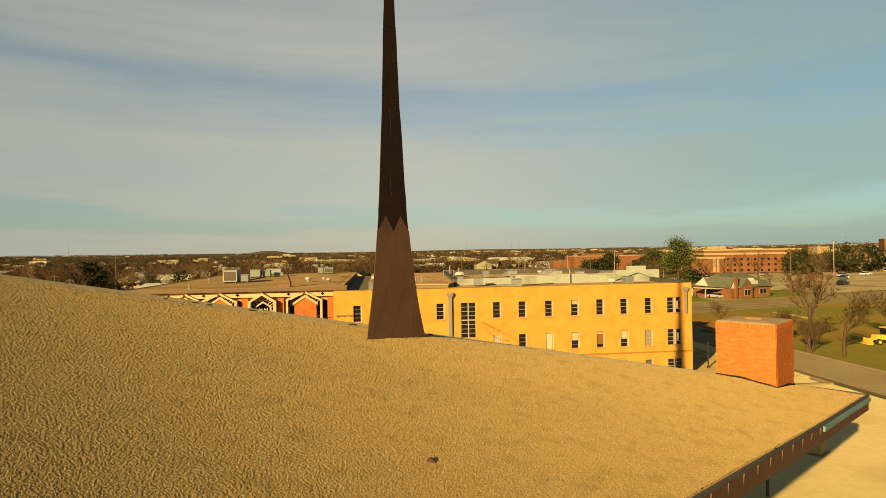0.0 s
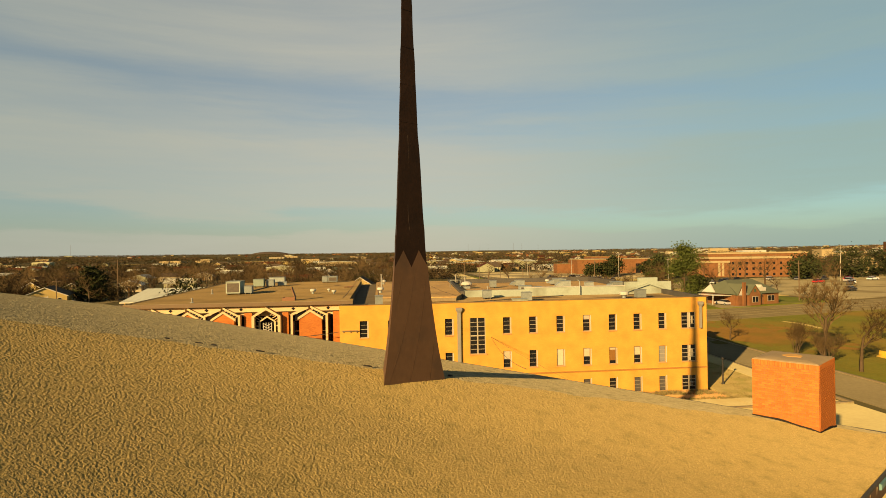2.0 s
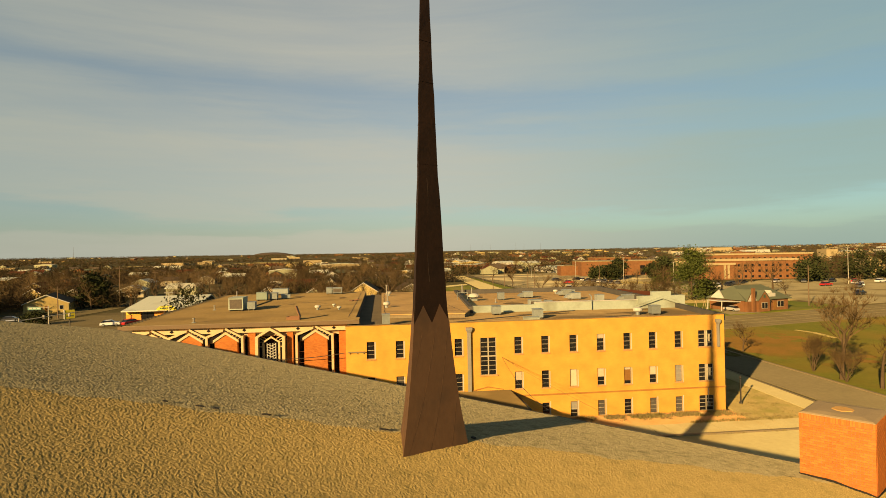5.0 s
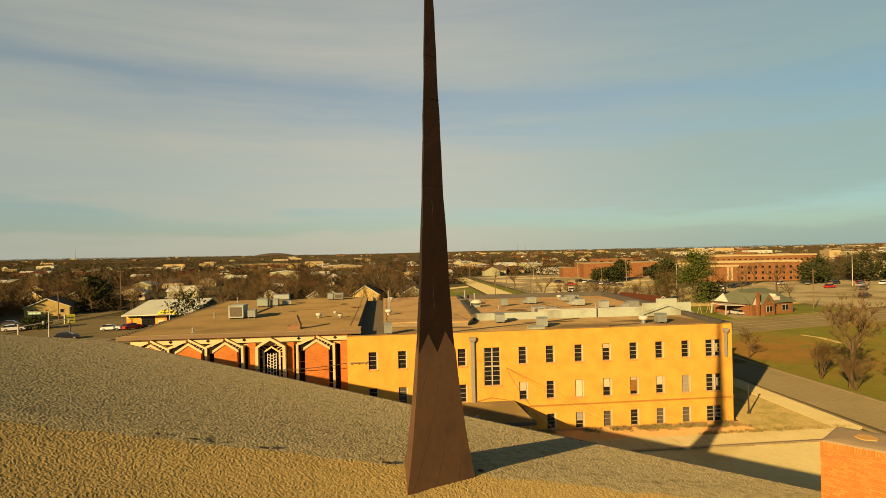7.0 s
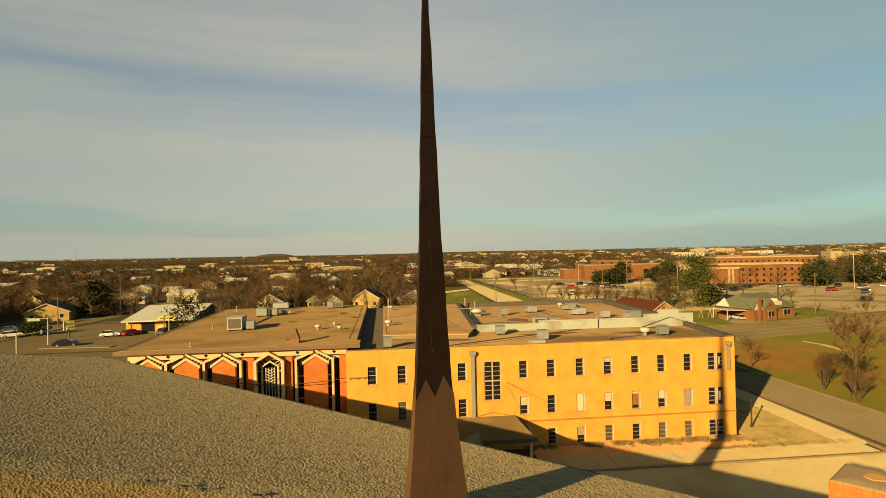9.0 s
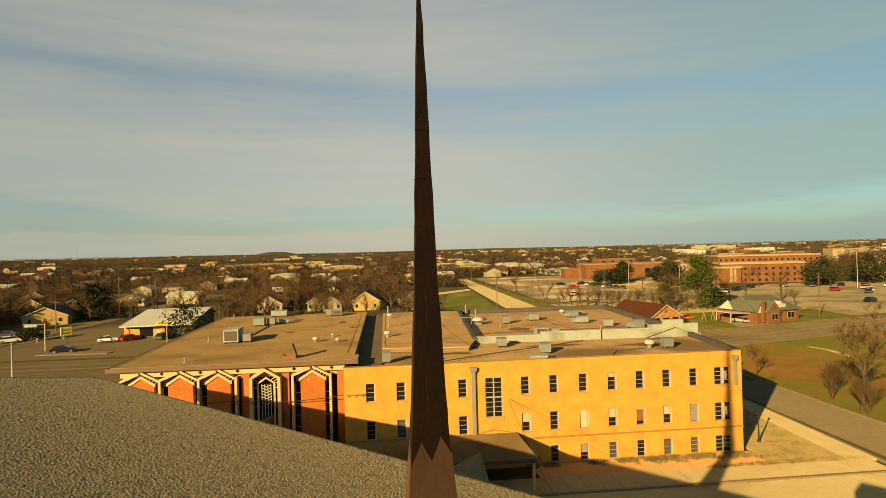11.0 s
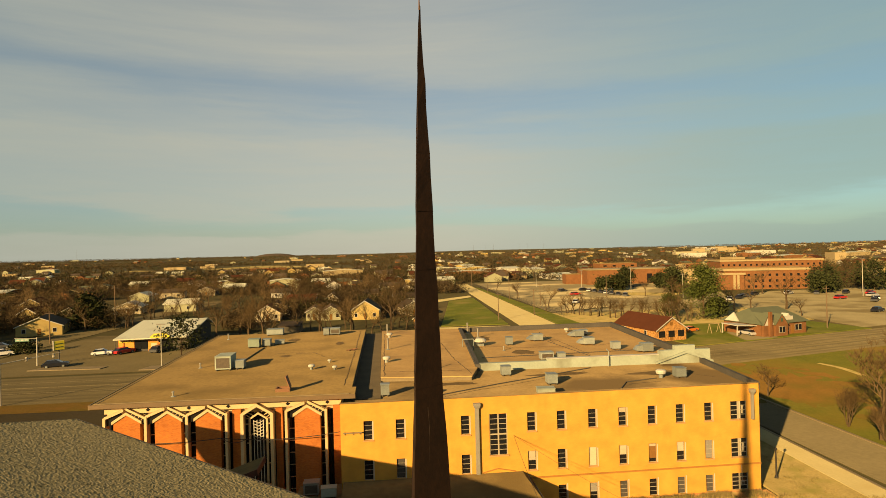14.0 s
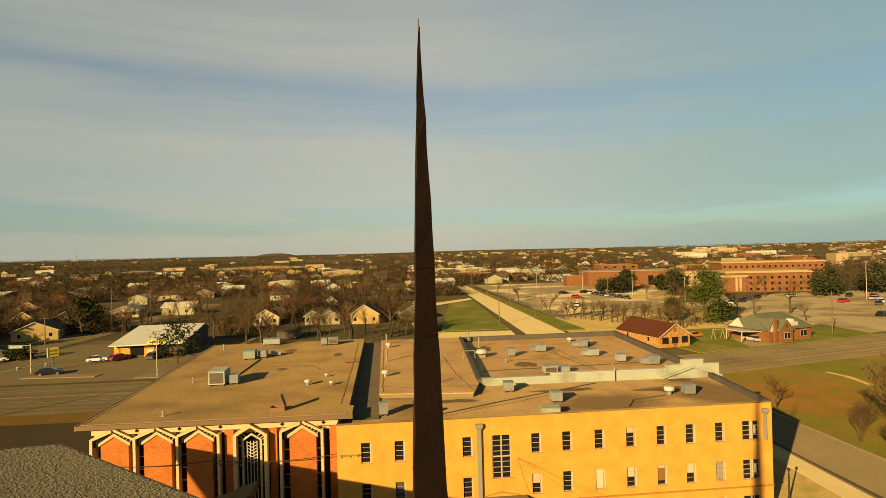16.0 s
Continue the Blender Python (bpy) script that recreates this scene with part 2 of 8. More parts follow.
M_WHITEPAR = mat("weathered_white_parapet", (0.3318, 0.3631, 0.2652), (0.2631, 0.2892, 0.2122), 0.5, 5, 0.8, 0.2, c3=(0.1945, 0.1975, 0.1326), s3=0.3)
M_METAL = mat("galvanised_steel", (0.2640, 0.2820, 0.2327), (0.1848, 0.1974, 0.1662), 1.6, 11, 0.5, 0.15, metal=0.2, vary=0.25, contrast=1.4)
M_GRILLE = mat("dark_grille", (0.05, 0.04, 0.03), (0.12, 0.09, 0.05), 3, 25, 0.6, 0.3)
M_GREENMET = mat("green_grey_unit_paint", (0.20, 0.24, 0.17), (0.15, 0.18, 0.13), 1, 8, 0.6, 0.1)
M_RUST = mat("rust_brown_hatch", (0.23, 0.115, 0.050), (0.16, 0.075, 0.034), 2, 10, 0.8, 0.2)
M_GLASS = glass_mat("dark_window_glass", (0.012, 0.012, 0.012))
M_FRAME = mat("window_frame_paint", (0.36, 0.30, 0.19), (0.30, 0.25, 0.16), 2, 15, 0.7, 0.1)
M_SILL = mat("window_sill", (0.46, 0.25, 0.08), (0.38, 0.21, 0.07), 2, 12, 0.8, 0.2)
M_BLIND = mat("pale_window_blind", (0.50, 0.42, 0.26), (0.4, 0.33, 0.2), 1.5, 12, 0.9, 0.1, vary=0.2)
M_SHADE = mat("dark_window_shade", (0.085, 0.075, 0.055), (0.06, 0.052, 0.04), 1.5, 12, 0.8, 0.1, vary=0.3)
M_BOARD = mat("brown_window_board", (0.22, 0.105, 0.026), (0.16, 0.078, 0.02), 1.5, 12, 0.9, 0.1)
M_PIPE = mat("grey_downpipe", (0.24, 0.22, 0.165), (0.18, 0.165, 0.125), 1, 9, 0.6, 0.1)
M_CONCRETE = mat("lot_concrete", (0.385, 0.322, 0.138), (0.320, 0.266, 0.115), 0.18, 2.5, 0.95, 0.2, 20, c3=(0.26, 0.195, 0.075), s3=0.10, contrast=1.4, fuzzy=0.5)
M_WALK = mat("pavement_concrete", (0.33, 0.275, 0.125), (0.27, 0.225, 0.10), 0.5, 4, 0.95, 0.2, 20, c3=(0.28, 0.225, 0.095), s3=0.35, fuzzy=0.7)
# base colour lowered for the shadow lying beside the brick building
M_ASPHALT_SHADED = mat("shaded_worn_asphalt", (0.040, 0.031, 0.015), (0.028, 0.022, 0.011), 0.15, 2.5, 0.95, 0.2, 20, c3=(0.0315, 0.0270, 0.0150), s3=0.06, contrast=1.4, fuzzy=1.0)
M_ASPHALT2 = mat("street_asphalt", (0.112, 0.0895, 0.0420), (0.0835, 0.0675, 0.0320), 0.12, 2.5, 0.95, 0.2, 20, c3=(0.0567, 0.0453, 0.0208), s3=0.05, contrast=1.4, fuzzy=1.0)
M_STREET = mat("side_street_asphalt", (0.122, 0.100, 0.052), (0.092, 0.076, 0.039), 0.12, 2.5, 0.95, 0.2, 20, c3=(0.075, 0.060, 0.028), s3=0.05, contrast=1.4, fuzzy=1.0)
M_KERB = mat("kerb_concrete", (0.24, 0.185, 0.10), (0.17, 0.13, 0.07), 0.5, 5, 0.95, 0.2)
M_LINE = mat("road_paint", (0.30, 0.23, 0.10), (0.2, 0.155, 0.08), 0.5, 4, 0.9, 0.1)
M_GROUND = mat("winter_ground", (0.062, 0.052, 0.021), (0.040, 0.036, 0.014), 0.02, 0.3, 1.0, 0.0, c3=(0.085, 0.064, 0.026), s3=0.008, fuzzy=0.6)
M_LAWN = mat("winter_lawn", (0.078, 0.073, 0.0105), (0.049, 0.052, 0.0075), 0.25, 2.2, 1.0, 0.5, 6, c3=(0.100, 0.064, 0.012), s3=0.045, edge3=(0.45, 0.68), contrast=1.3, fuzzy=1.0)
M_GREEN = mat("green_lawn", (0.1823, 0.1863, 0.0243), (0.1148, 0.1283, 0.0162), 0.12, 1.4, 1.0, 0.4, 6, c3=(0.2565, 0.2025, 0.0459), s3=0.07, contrast=1.4)
M_SOIL = mat("red_brown_soil", (0.118, 0.063, 0.013), (0.082, 0.050, 0.010), 0.25, 2.2, 1.0, 0.4, 6, c3=(0.058, 0.055, 0.0075), s3=0.09, edge3=(0.44, 0.70), contrast=1.3, fuzzy=1.0)
M_BED = mat("orange_bed_soil", (0.44, 0.25, 0.085), (0.31, 0.17, 0.055), 0.6, 5, 1.0, 0.3, c3=(0.30, 0.22, 0.08), s3=0.5, fuzzy=0.8)
M_DRY = mat("dry_brush", (0.285, 0.216, 0.078), (0.178, 0.138, 0.048), 0.6, 4, 1.0, 0.2, c3=(0.1636, 0.1426, 0.0381), s3=0.4, fuzzy=0.7)
M_BARK = mat("bark", (0.098, 0.067, 0.034), (0.058, 0.040, 0.022), 1, 8, 0.95, 0.4)
M_TWIG = mat("bare_twigs", (0.120, 0.078, 0.033), (0.064, 0.043, 0.019), 0.5, 3, 1.0, 0.0, vary=0.3)
M_WOODS = mat("far_bare_woods", (0.088, 0.058, 0.026), (0.036, 0.026, 0.012), 0.03, 0.25, 1.0, 0.0, c3=(0.048, 0.04, 0.014), s3=0.015, contrast=1.3)
M_LEAF = mat("evergreen_leaves", (0.0850, 0.0975, 0.0192), (0.0476, 0.0608, 0.0128), 0.4, 2.5, 0.9, 0.0, vary=0.25)
M_LEAF_D = mat("dark_oak_leaves", (0.040, 0.044, 0.014), (0.024, 0.028, 0.009), 0.3, 2, 0.9, 0.0, vary=0.25)
M_SHINGLE = mat("asphalt_shingles", (0.085, 0.062, 0.038), (0.058, 0.043, 0.028), 0.6, 5, 0.95, 0.3, vary=0.35)
M_SHINGLE_G = mat("green_grey_shingles", (0.115, 0.122, 0.07), (0.09, 0.097, 0.058), 0.5, 5, 0.95, 0.3)
M_PORCH = mat("grey_porch_shingles", (0.215, 0.182, 0.092), (0.160, 0.135, 0.068), 0.6, 5, 0.95, 0.3, c3=(0.10, 0.085, 0.05), s3=0.5)
M_SHINGLE_R = mat("red_brown_shingles", (0.0920, 0.0320, 0.0136), (0.0640, 0.0224, 0.0104), 0.5, 5, 0.95, 0.3)
M_RUSTROOF = mat("orange_brown_shingles", (0.20, 0.085, 0.028), (0.14, 0.06, 0.02), 0.5, 5, 0.95, 0.3)
M_SIDING = mat("pale_house_siding", (0.34, 0.28, 0.155), (0.29, 0.24, 0.135), 0.6, 5, 0.85, 0.1, vary=0.3)
M_SIDING_Y = mat("yellow_house_siding", (0.38, 0.275, 0.085), (0.32, 0.235, 0.075), 0.6, 5, 0.85, 0.1)
M_SIDING_B = mat("sage_house_siding", (0.30, 0.285, 0.15), (0.25, 0.24, 0.13), 0.6, 5, 0.85, 0.1)
M_WHITE = mat("white_paint", (0.44, 0.41, 0.31), (0.38, 0.355, 0.27), 0.8, 6, 0.7, 0.1)
M_METROOF = mat("pale_metal_roof", (0.56, 0.545, 0.37), (0.49, 0.48, 0.33), 0.15, 2, 0.6, 0.1, c3=(0.42, 0.39, 0.26), s3=0.1)
M_STONE = mat("rough_stone", (0.50, 0.26, 0.075), (0.20, 0.095, 0.03), 2.2, 6, 0.95, 0.8, 5, contrast=2.0)
M_CAMPUS = brick_mat("campus_brick", (0.200, 0.082, 0.027), (0.165, 0.067, 0.022), (0.16, 0.083, 0.036))
M_TRIM = mat("pale_stone_trim", (0.33, 0.25, 0.115), (0.27, 0.205, 0.095), 0.5, 5, 0.85, 0.1)
M_SIGN_Y = mat("yellow_sign", (0.62, 0.50, 0.03), (0.52, 0.42, 0.03), 1, 6, 0.5, 0.0)
M_SIGN_O = mat("orange_shopfront", (0.75, 0.28, 0.03), (0.6, 0.2, 0.025), 1, 6, 0.6, 0.0)
M_SIGN_G = mat("green_street_sign", (0.14, 0.26, 0.17), (0.11, 0.21, 0.14), 1, 6, 0.5, 0.0)
M_INK = mat("dark_sign_ink", (0.04, 0.07, 0.03), (0.05, 0.08, 0.04), 1, 6, 0.6, 0.0)
M_POLE_W = mat("wooden_pole", (0.16, 0.11, 0.06), (0.11, 0.075, 0.045), 1, 8, 0.95, 0.3)
M_POLE_M = mat("grey_steel_pole", (0.42, 0.38, 0.28), (0.34, 0.31, 0.23), 1, 8, 0.5, 0.0, metal=0.3)
M_WIRE = mat("black_cable", (0.02, 0.017, 0.013), (0.03, 0.025, 0.02), 1, 8, 0.6, 0.0)
M_TYRE = mat("tyre_rubber", (0.02, 0.02, 0.02), (0.03, 0.03, 0.028), 1, 8, 0.8, 0.0)
M_FENCE = mat("dark_chain_fence", (0.09, 0.075, 0.045), (0.06, 0.05, 0.03), 0.4, 4, 0.8, 0.0)
M_DIGGER = mat("digger_yellow", (0.70, 0.42, 0.03), (0.58, 0.35, 0.03), 1, 6, 0.5, 0.0)
M_HILL = mat("far_hill", (0.10, 0.075, 0.05), (0.075, 0.058, 0.04), 0.01, 0.05, 1.0, 0.0)


def car_paint(name, c):
    return mat(name, c, tuple(v * 0.85 for v in c), 0.5, 4, 0.3, 0.0, spec=0.6)


PAINTS = {n: car_paint("car_paint_" + n, c) for n, c in (
    ("black", (0.015, 0.015, 0.017)), ("white", (0.7, 0.68, 0.6)), ("red", (0.42, 0.02, 0.015)), ("blue", (0.03, 0.06, 0.17)), ("orange", (0.60, 0.16, 0.02)), ("silver", (0.4, 0.38, 0.33)), ("dark_grey", (0.06, 0.06, 0.055)))}


# ---- mesh helpers ----
class Geo:
    """Collects vertices and faces for one mesh."""

    def __init__(self):
        self.v, self.f = [], []

    def quad(self, *p):
        n = len(self.v)
        self.v += [tuple(q) for q in p]
        self.f.append(tuple(range(n, n + len(p))))
        return self

    def box(self, x0, y0, z0, x1, y1, z1, bevel=0.0):
        if bevel:
            b = bevel
            lo = [(x0 + b, y0 + b, z0), (x1 - b, y0 + b, z0), (x1 - b, y1 - b, z0), (x0 + b, y1 - b, z0)]
            m1 = [(x0, y0, z0 + b), (x1, y0, z0 + b), (x1, y1, z0 + b), (x0, y1, z0 + b)]
            m2 = [(x0, y0, z1 - b), (x1, y0, z1 - b), (x1, y1, z1 - b), (x0, y1, z1 - b)]
            hi = [(x0 + b, y0 + b, z1), (x1 - b, y0 + b, z1), (x1 - b, y1 - b, z1), (x0 + b, y1 - b, z1)]
            return self.loft([lo, m1, m2, hi])
        lo = [(x0, y0, z0), (x1, y0, z0), (x1, y1, z0), (x0, y1, z0)]
        return self.loft([lo, [(a, b, z1) for a, b, _ in lo]])

    def loft(self, rings, caps=True):
        n0, k = len(self.v), len(rings[0])
        for r in rings:
            self.v += [tuple(p) for p in r]
        for i in range(len(rings) - 1):
            for j in range(k):
                a, b = n0 + i * k + j, n0 + i * k + (j + 1) % k
                self.f.append((a, b, b + k, a + k))
        if caps:
            self.f.append(tuple(range(n0 + k - 1, n0 - 1, -1)))
            self.f.append(tuple(range(n0 + (len(rings) - 1) * k, n0 + len(rings) * k)))
        return self

    def prism(self, poly, z0, z1):
        return self.loft([[(x, y, z0) for x, y in poly], [(x, y, z1) for x, y in poly]])

    def tube(self, a, b, r0, r1=None, k=8, caps=True):
        a, b = Vector(a), Vector(b)
        r1 = r0 if r1 is None else r1
        d = (b - a).normalized()
        u = d.orthogonal().normalized()
        w = d.cross(u)
        ring = lambda c, r: [tuple(c + r * (math.cos(6.2832 * i / k) * u + math.sin(6.2832 * i / k) * w)) for i in range(k)]
        return self.loft([ring(a, r0), ring(b, r1)], caps)

    def mesh(self, name):
        me = bpy.data.meshes.new(name)
        me.from_pydata(self.v, [], self.f)
        me.update()
        return me


def part(name, geo, material, parent, label="", at=None):
    me = geo if isinstance(geo, bpy.types.Mesh) else geo.mesh(name)
    if not me.materials:
        me.materials.append(material)
    ob = new(name, me)
    ob.parent = parent
    if at is not None:
        ob.matrix_basis = at
    if label:
        ob["label"] = label
    return ob


def thing(name, label, category, m=None, group="", kind=""):
    ob = new(name)
    ob.empty_display_size = 0.3
    if m is not None:
        ob.matrix_basis = m
    return tagged(ob, label, category, group, kind)


def solid(name, geo, material, label, category="", kind="", group="", m=None):
    ob = new(name, geo if isinstance(geo, bpy.types.Mesh) else geo.mesh(name))
    ob.data.materials.append(material)
    if m is not None:
        ob.matrix_basis = m
    return tagged(ob, label, category, group, kind)


GZ = -0.6


# ---- ground, roads, lots ----
def lift_at(x, y):
    """The land rises slowly with distance, more so to the west."""
    r = math.hypot(x, y)
    return GZ - 0.12 + max(0.0, r - 900) * (0.0032 + 0.0065 * max(0.0, -x / max(r, 1.0)))


def ground():
    g = Geo()
    radii = [0, 60, 150, 350, 700, 1200, 2000, 3000, 4000, 4900]
    k = 72
    g.v.append((0, 0, lift_at(0, 0)))
    for r in radii[1:]:
        for i in range(k):
            a = 6.283185 * i / k
            g.v.append((r * math.cos(a), r * math.sin(a), lift_at(r * math.cos(a), r * math.sin(a)) + (0.0025 * r * noise.noise((3 * math.cos(a), 3 * math.sin(a), r * 0.001)) if r > 1500 else 0)))
    for i in range(k):
        g.f.append((0, 1 + i, 1 + (i + 1) % k))
    for n in range(len(radii) - 2):
        for i in range(k):
            a, b = 1 + n * k + i, 1 + n * k + (i + 1) % k
            g.f.append((a, a + k, b + k, b))
    return solid("ground", g, M_GROUND, "brown and olive winter ground reaching the horizon", "ground", "structure")


ground()


def slab(name, poly, z0, z1, material, label, category):
    return solid(name, Geo().prism(poly, z0, z1), material, label, category, "structure")


slab("lot_ground", [(-40, -90), (46, -90), (46, -6.9), (-40, -6.9)], GZ - 0.3, GZ, M_CONCRETE, "pale worn concrete parking lot beside the church", "parking lot")
paving = slab("pavement_front", [(-2, -6.6), (45.2, -6.6), (45.2, -3.9), (-2, -3.1)], GZ - 0.3, GZ + 0.09, M_KERB, "pale concrete pavement in front of the yellow building", "pavement")
slab("kerb_front", [(-2, -6.9), (46.2, -6.9), (46.2, -6.603), (-2, -6.603)], GZ - 0.3, GZ + 0.14, M_KERB, "worn concrete kerb along the lot", "kerb")
slab("pavement_side", [(43.4, -3.9), (46.0, -3.9), (48.0, 49), (45.4, 49)], GZ - 0.3, GZ + 0.115, M_WALK, "concrete pavement along the side street", "pavement")
slab("kerb_side", [(46.003, -6.6), (46.3, -6.6), (48.3, 49), (48.003, 49)], GZ - 0.3, GZ + 0.13, M_KERB, "stained concrete kerb of the side street", "kerb")
slab("lawn_corner", [(36.2, -3.6), (43.397, -3.6), (45.397, 46), (38.6, 46)], GZ - 0.3, GZ + 0.06, M_DRY, "dry grass patch beside the yellow building", "grass")
slab("planting_strip", [(14.5, -3.4), (36, -3.4), (36, -0.03), (14.5, -0.03)], GZ - 0.3, GZ + 0.05, M_BED, "orange-brown weedy soil strip along the wall", "flower bed")
slab("side_street", [(46.303, -90), (54.6, -90), (55.6, 52), (48.3, 50)], GZ - 0.3, GZ - 0.02, M_STREET, "grey-brown asphalt side street", "road")
slab("kerb_far", [(54.603, -90), (54.9, -90), (55.9, 52), (55.603, 52)], GZ - 0.3, GZ + 0.13, M_KERB, "concrete kerb at the lawn", "kerb")
slab("lawn_ground", [(54.903, -90), (150, -90), (150, 73), (105.7, 64.6), (58, 52.4), (55.903, 51.9)], GZ - 0.3, GZ + 0.05, M_LAWN, "patchy green and red-brown winter lawn", "lawn")
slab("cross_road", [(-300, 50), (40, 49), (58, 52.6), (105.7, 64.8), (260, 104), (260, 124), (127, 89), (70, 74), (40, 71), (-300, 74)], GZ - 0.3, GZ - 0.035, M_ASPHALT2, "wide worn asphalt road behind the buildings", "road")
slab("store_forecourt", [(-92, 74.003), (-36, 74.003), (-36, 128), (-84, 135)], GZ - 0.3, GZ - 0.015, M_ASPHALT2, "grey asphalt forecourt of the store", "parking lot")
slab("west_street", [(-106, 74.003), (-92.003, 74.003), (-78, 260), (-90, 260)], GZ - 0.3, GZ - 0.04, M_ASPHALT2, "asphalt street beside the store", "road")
slab("north_street", [(39, 71.5), (50.5, 72.5), (52, 115), (55, 300), (56, 340), (48.5, 340), (47, 300), (41, 117)], GZ - 0.3, GZ - 0.03, M_WALK, "pale concrete street running away", "road")
slab("green_verge", [(18, 126), (38.5, 126), (43, 228), (30, 215)], GZ - 0.3, GZ + 0.03, M_GREEN, "green grass lot", "lawn")
slab("street_verge", [(52.6, 118), (59.6, 118), (56.9, 300), (55.6, 300)], GZ - 0.3, GZ + 0.025, M_GREEN, "green grass strip between the street and the fence", "lawn")
slab("verge_path", [(14, 112), (37.5, 112), (38.2, 122), (14, 124)], GZ - 0.3, GZ - 0.01, M_CONCRETE, "dirt path beside the street", "path")
slab("verge_drive", [(20, 205), (43, 232), (43.3, 242), (20, 217)], GZ - 0.3, GZ + 0.035, M_CONCRETE, "pale drive across the grass", "path")
slab("campus_lot", [(60, 155), (118, 180), (185, 315), (124, 348), (62, 345)], GZ - 0.3, GZ - 0.025, M_LOT, "asphalt campus parking lot", "parking lot")
slab("campus_lot_pale", [(58, 150), (128, 150), (160, 215), (118, 178), (60, 152)], GZ - 0.3, GZ - 0.045, M_EASTLOT, "pale concrete strip of the campus lot", "parking lot")
slab("east_lot", [(126, 92), (262, 128), (262, 215), (178, 208), (128, 168)], GZ - 0.3, GZ - 0.05, M_EASTLOT, "pale concrete parking lot with parked cars", "parking lot")
slab("house_lawn", [(70.5, 75), (126, 89.5), (121, 110), (66, 110)], GZ - 0.3, GZ + 0.02, M_GREEN, "green lawn round the brick house", "lawn")
slab("hedge_ground", [(52.5, 110.003), (126, 110.003), (128, 151), (59, 149.9)], GZ - 0.3, GZ - 0.06, M_DRY, "dry straw-coloured ground under the hedge", "ground")
slab("house_drive", [(85, 79), (95, 81.5), (97, 92), (88, 92)], GZ - 0.3, GZ + 0.03, M_STREET, "grey-brown driveway of the brick house", "driveway")
slab("dry_mound", [(112, 212), (131, 203), (141, 214), (120, 229)], GZ - 0.3, GZ + 0.02, M_DRY, "straw-coloured grass patch beside the campus lot", "grass")
slab("soil_patch", [(-70, 44), (-26, 43), (-26, 48.5), (-72, 49.2)], GZ - 0.3, GZ - 0.02, M_SOIL, "red-brown bare soil beside the road", "ground")
slab("near_west_street", [(-200, 8), (-27, 8), (-27, 42.9), (-70.1, 43.9), (-200, 43.9)], GZ - 0.3, GZ - 0.03, M_ASPHALT_SHADED, "asphalt beside the brick building, darkened for shade", "road")

# ---- church roof ----
RX, RY = 23.0, -36.9
AX, PX = -22.0, -46.7
NEAR, FAR = 36.0, 33.0


def ridge_z(x):
    return 10.3 - 0.168 * (x - 0.5)


def twist(x, y):
    """The near slope flattens towards the high end of the roof."""
    t = max(0.0, 6.0 - x)
    return 0.0062 * (t * t / 16 if t < 8 else t - 4) * max(0.0, RY - y)


def dip(x, y):
    """Shallow trough before the ridge, added to brighten the near slope round the spire."""
    return -0.24 * math.exp(-((y - RY + 4.5) / 2.2) ** 2 - ((x - 7.0) / 7.5) ** 2)


def roof_z(x, y):
    return ridge_z(x) + (0.105 if y < RY else -0.12) * (y - RY) + twist(x, y) + dip(x, y)


church = thing("church", "church with a low kite-shaped gravel roof falling to one corner", "church", pose(0, 0, 0))


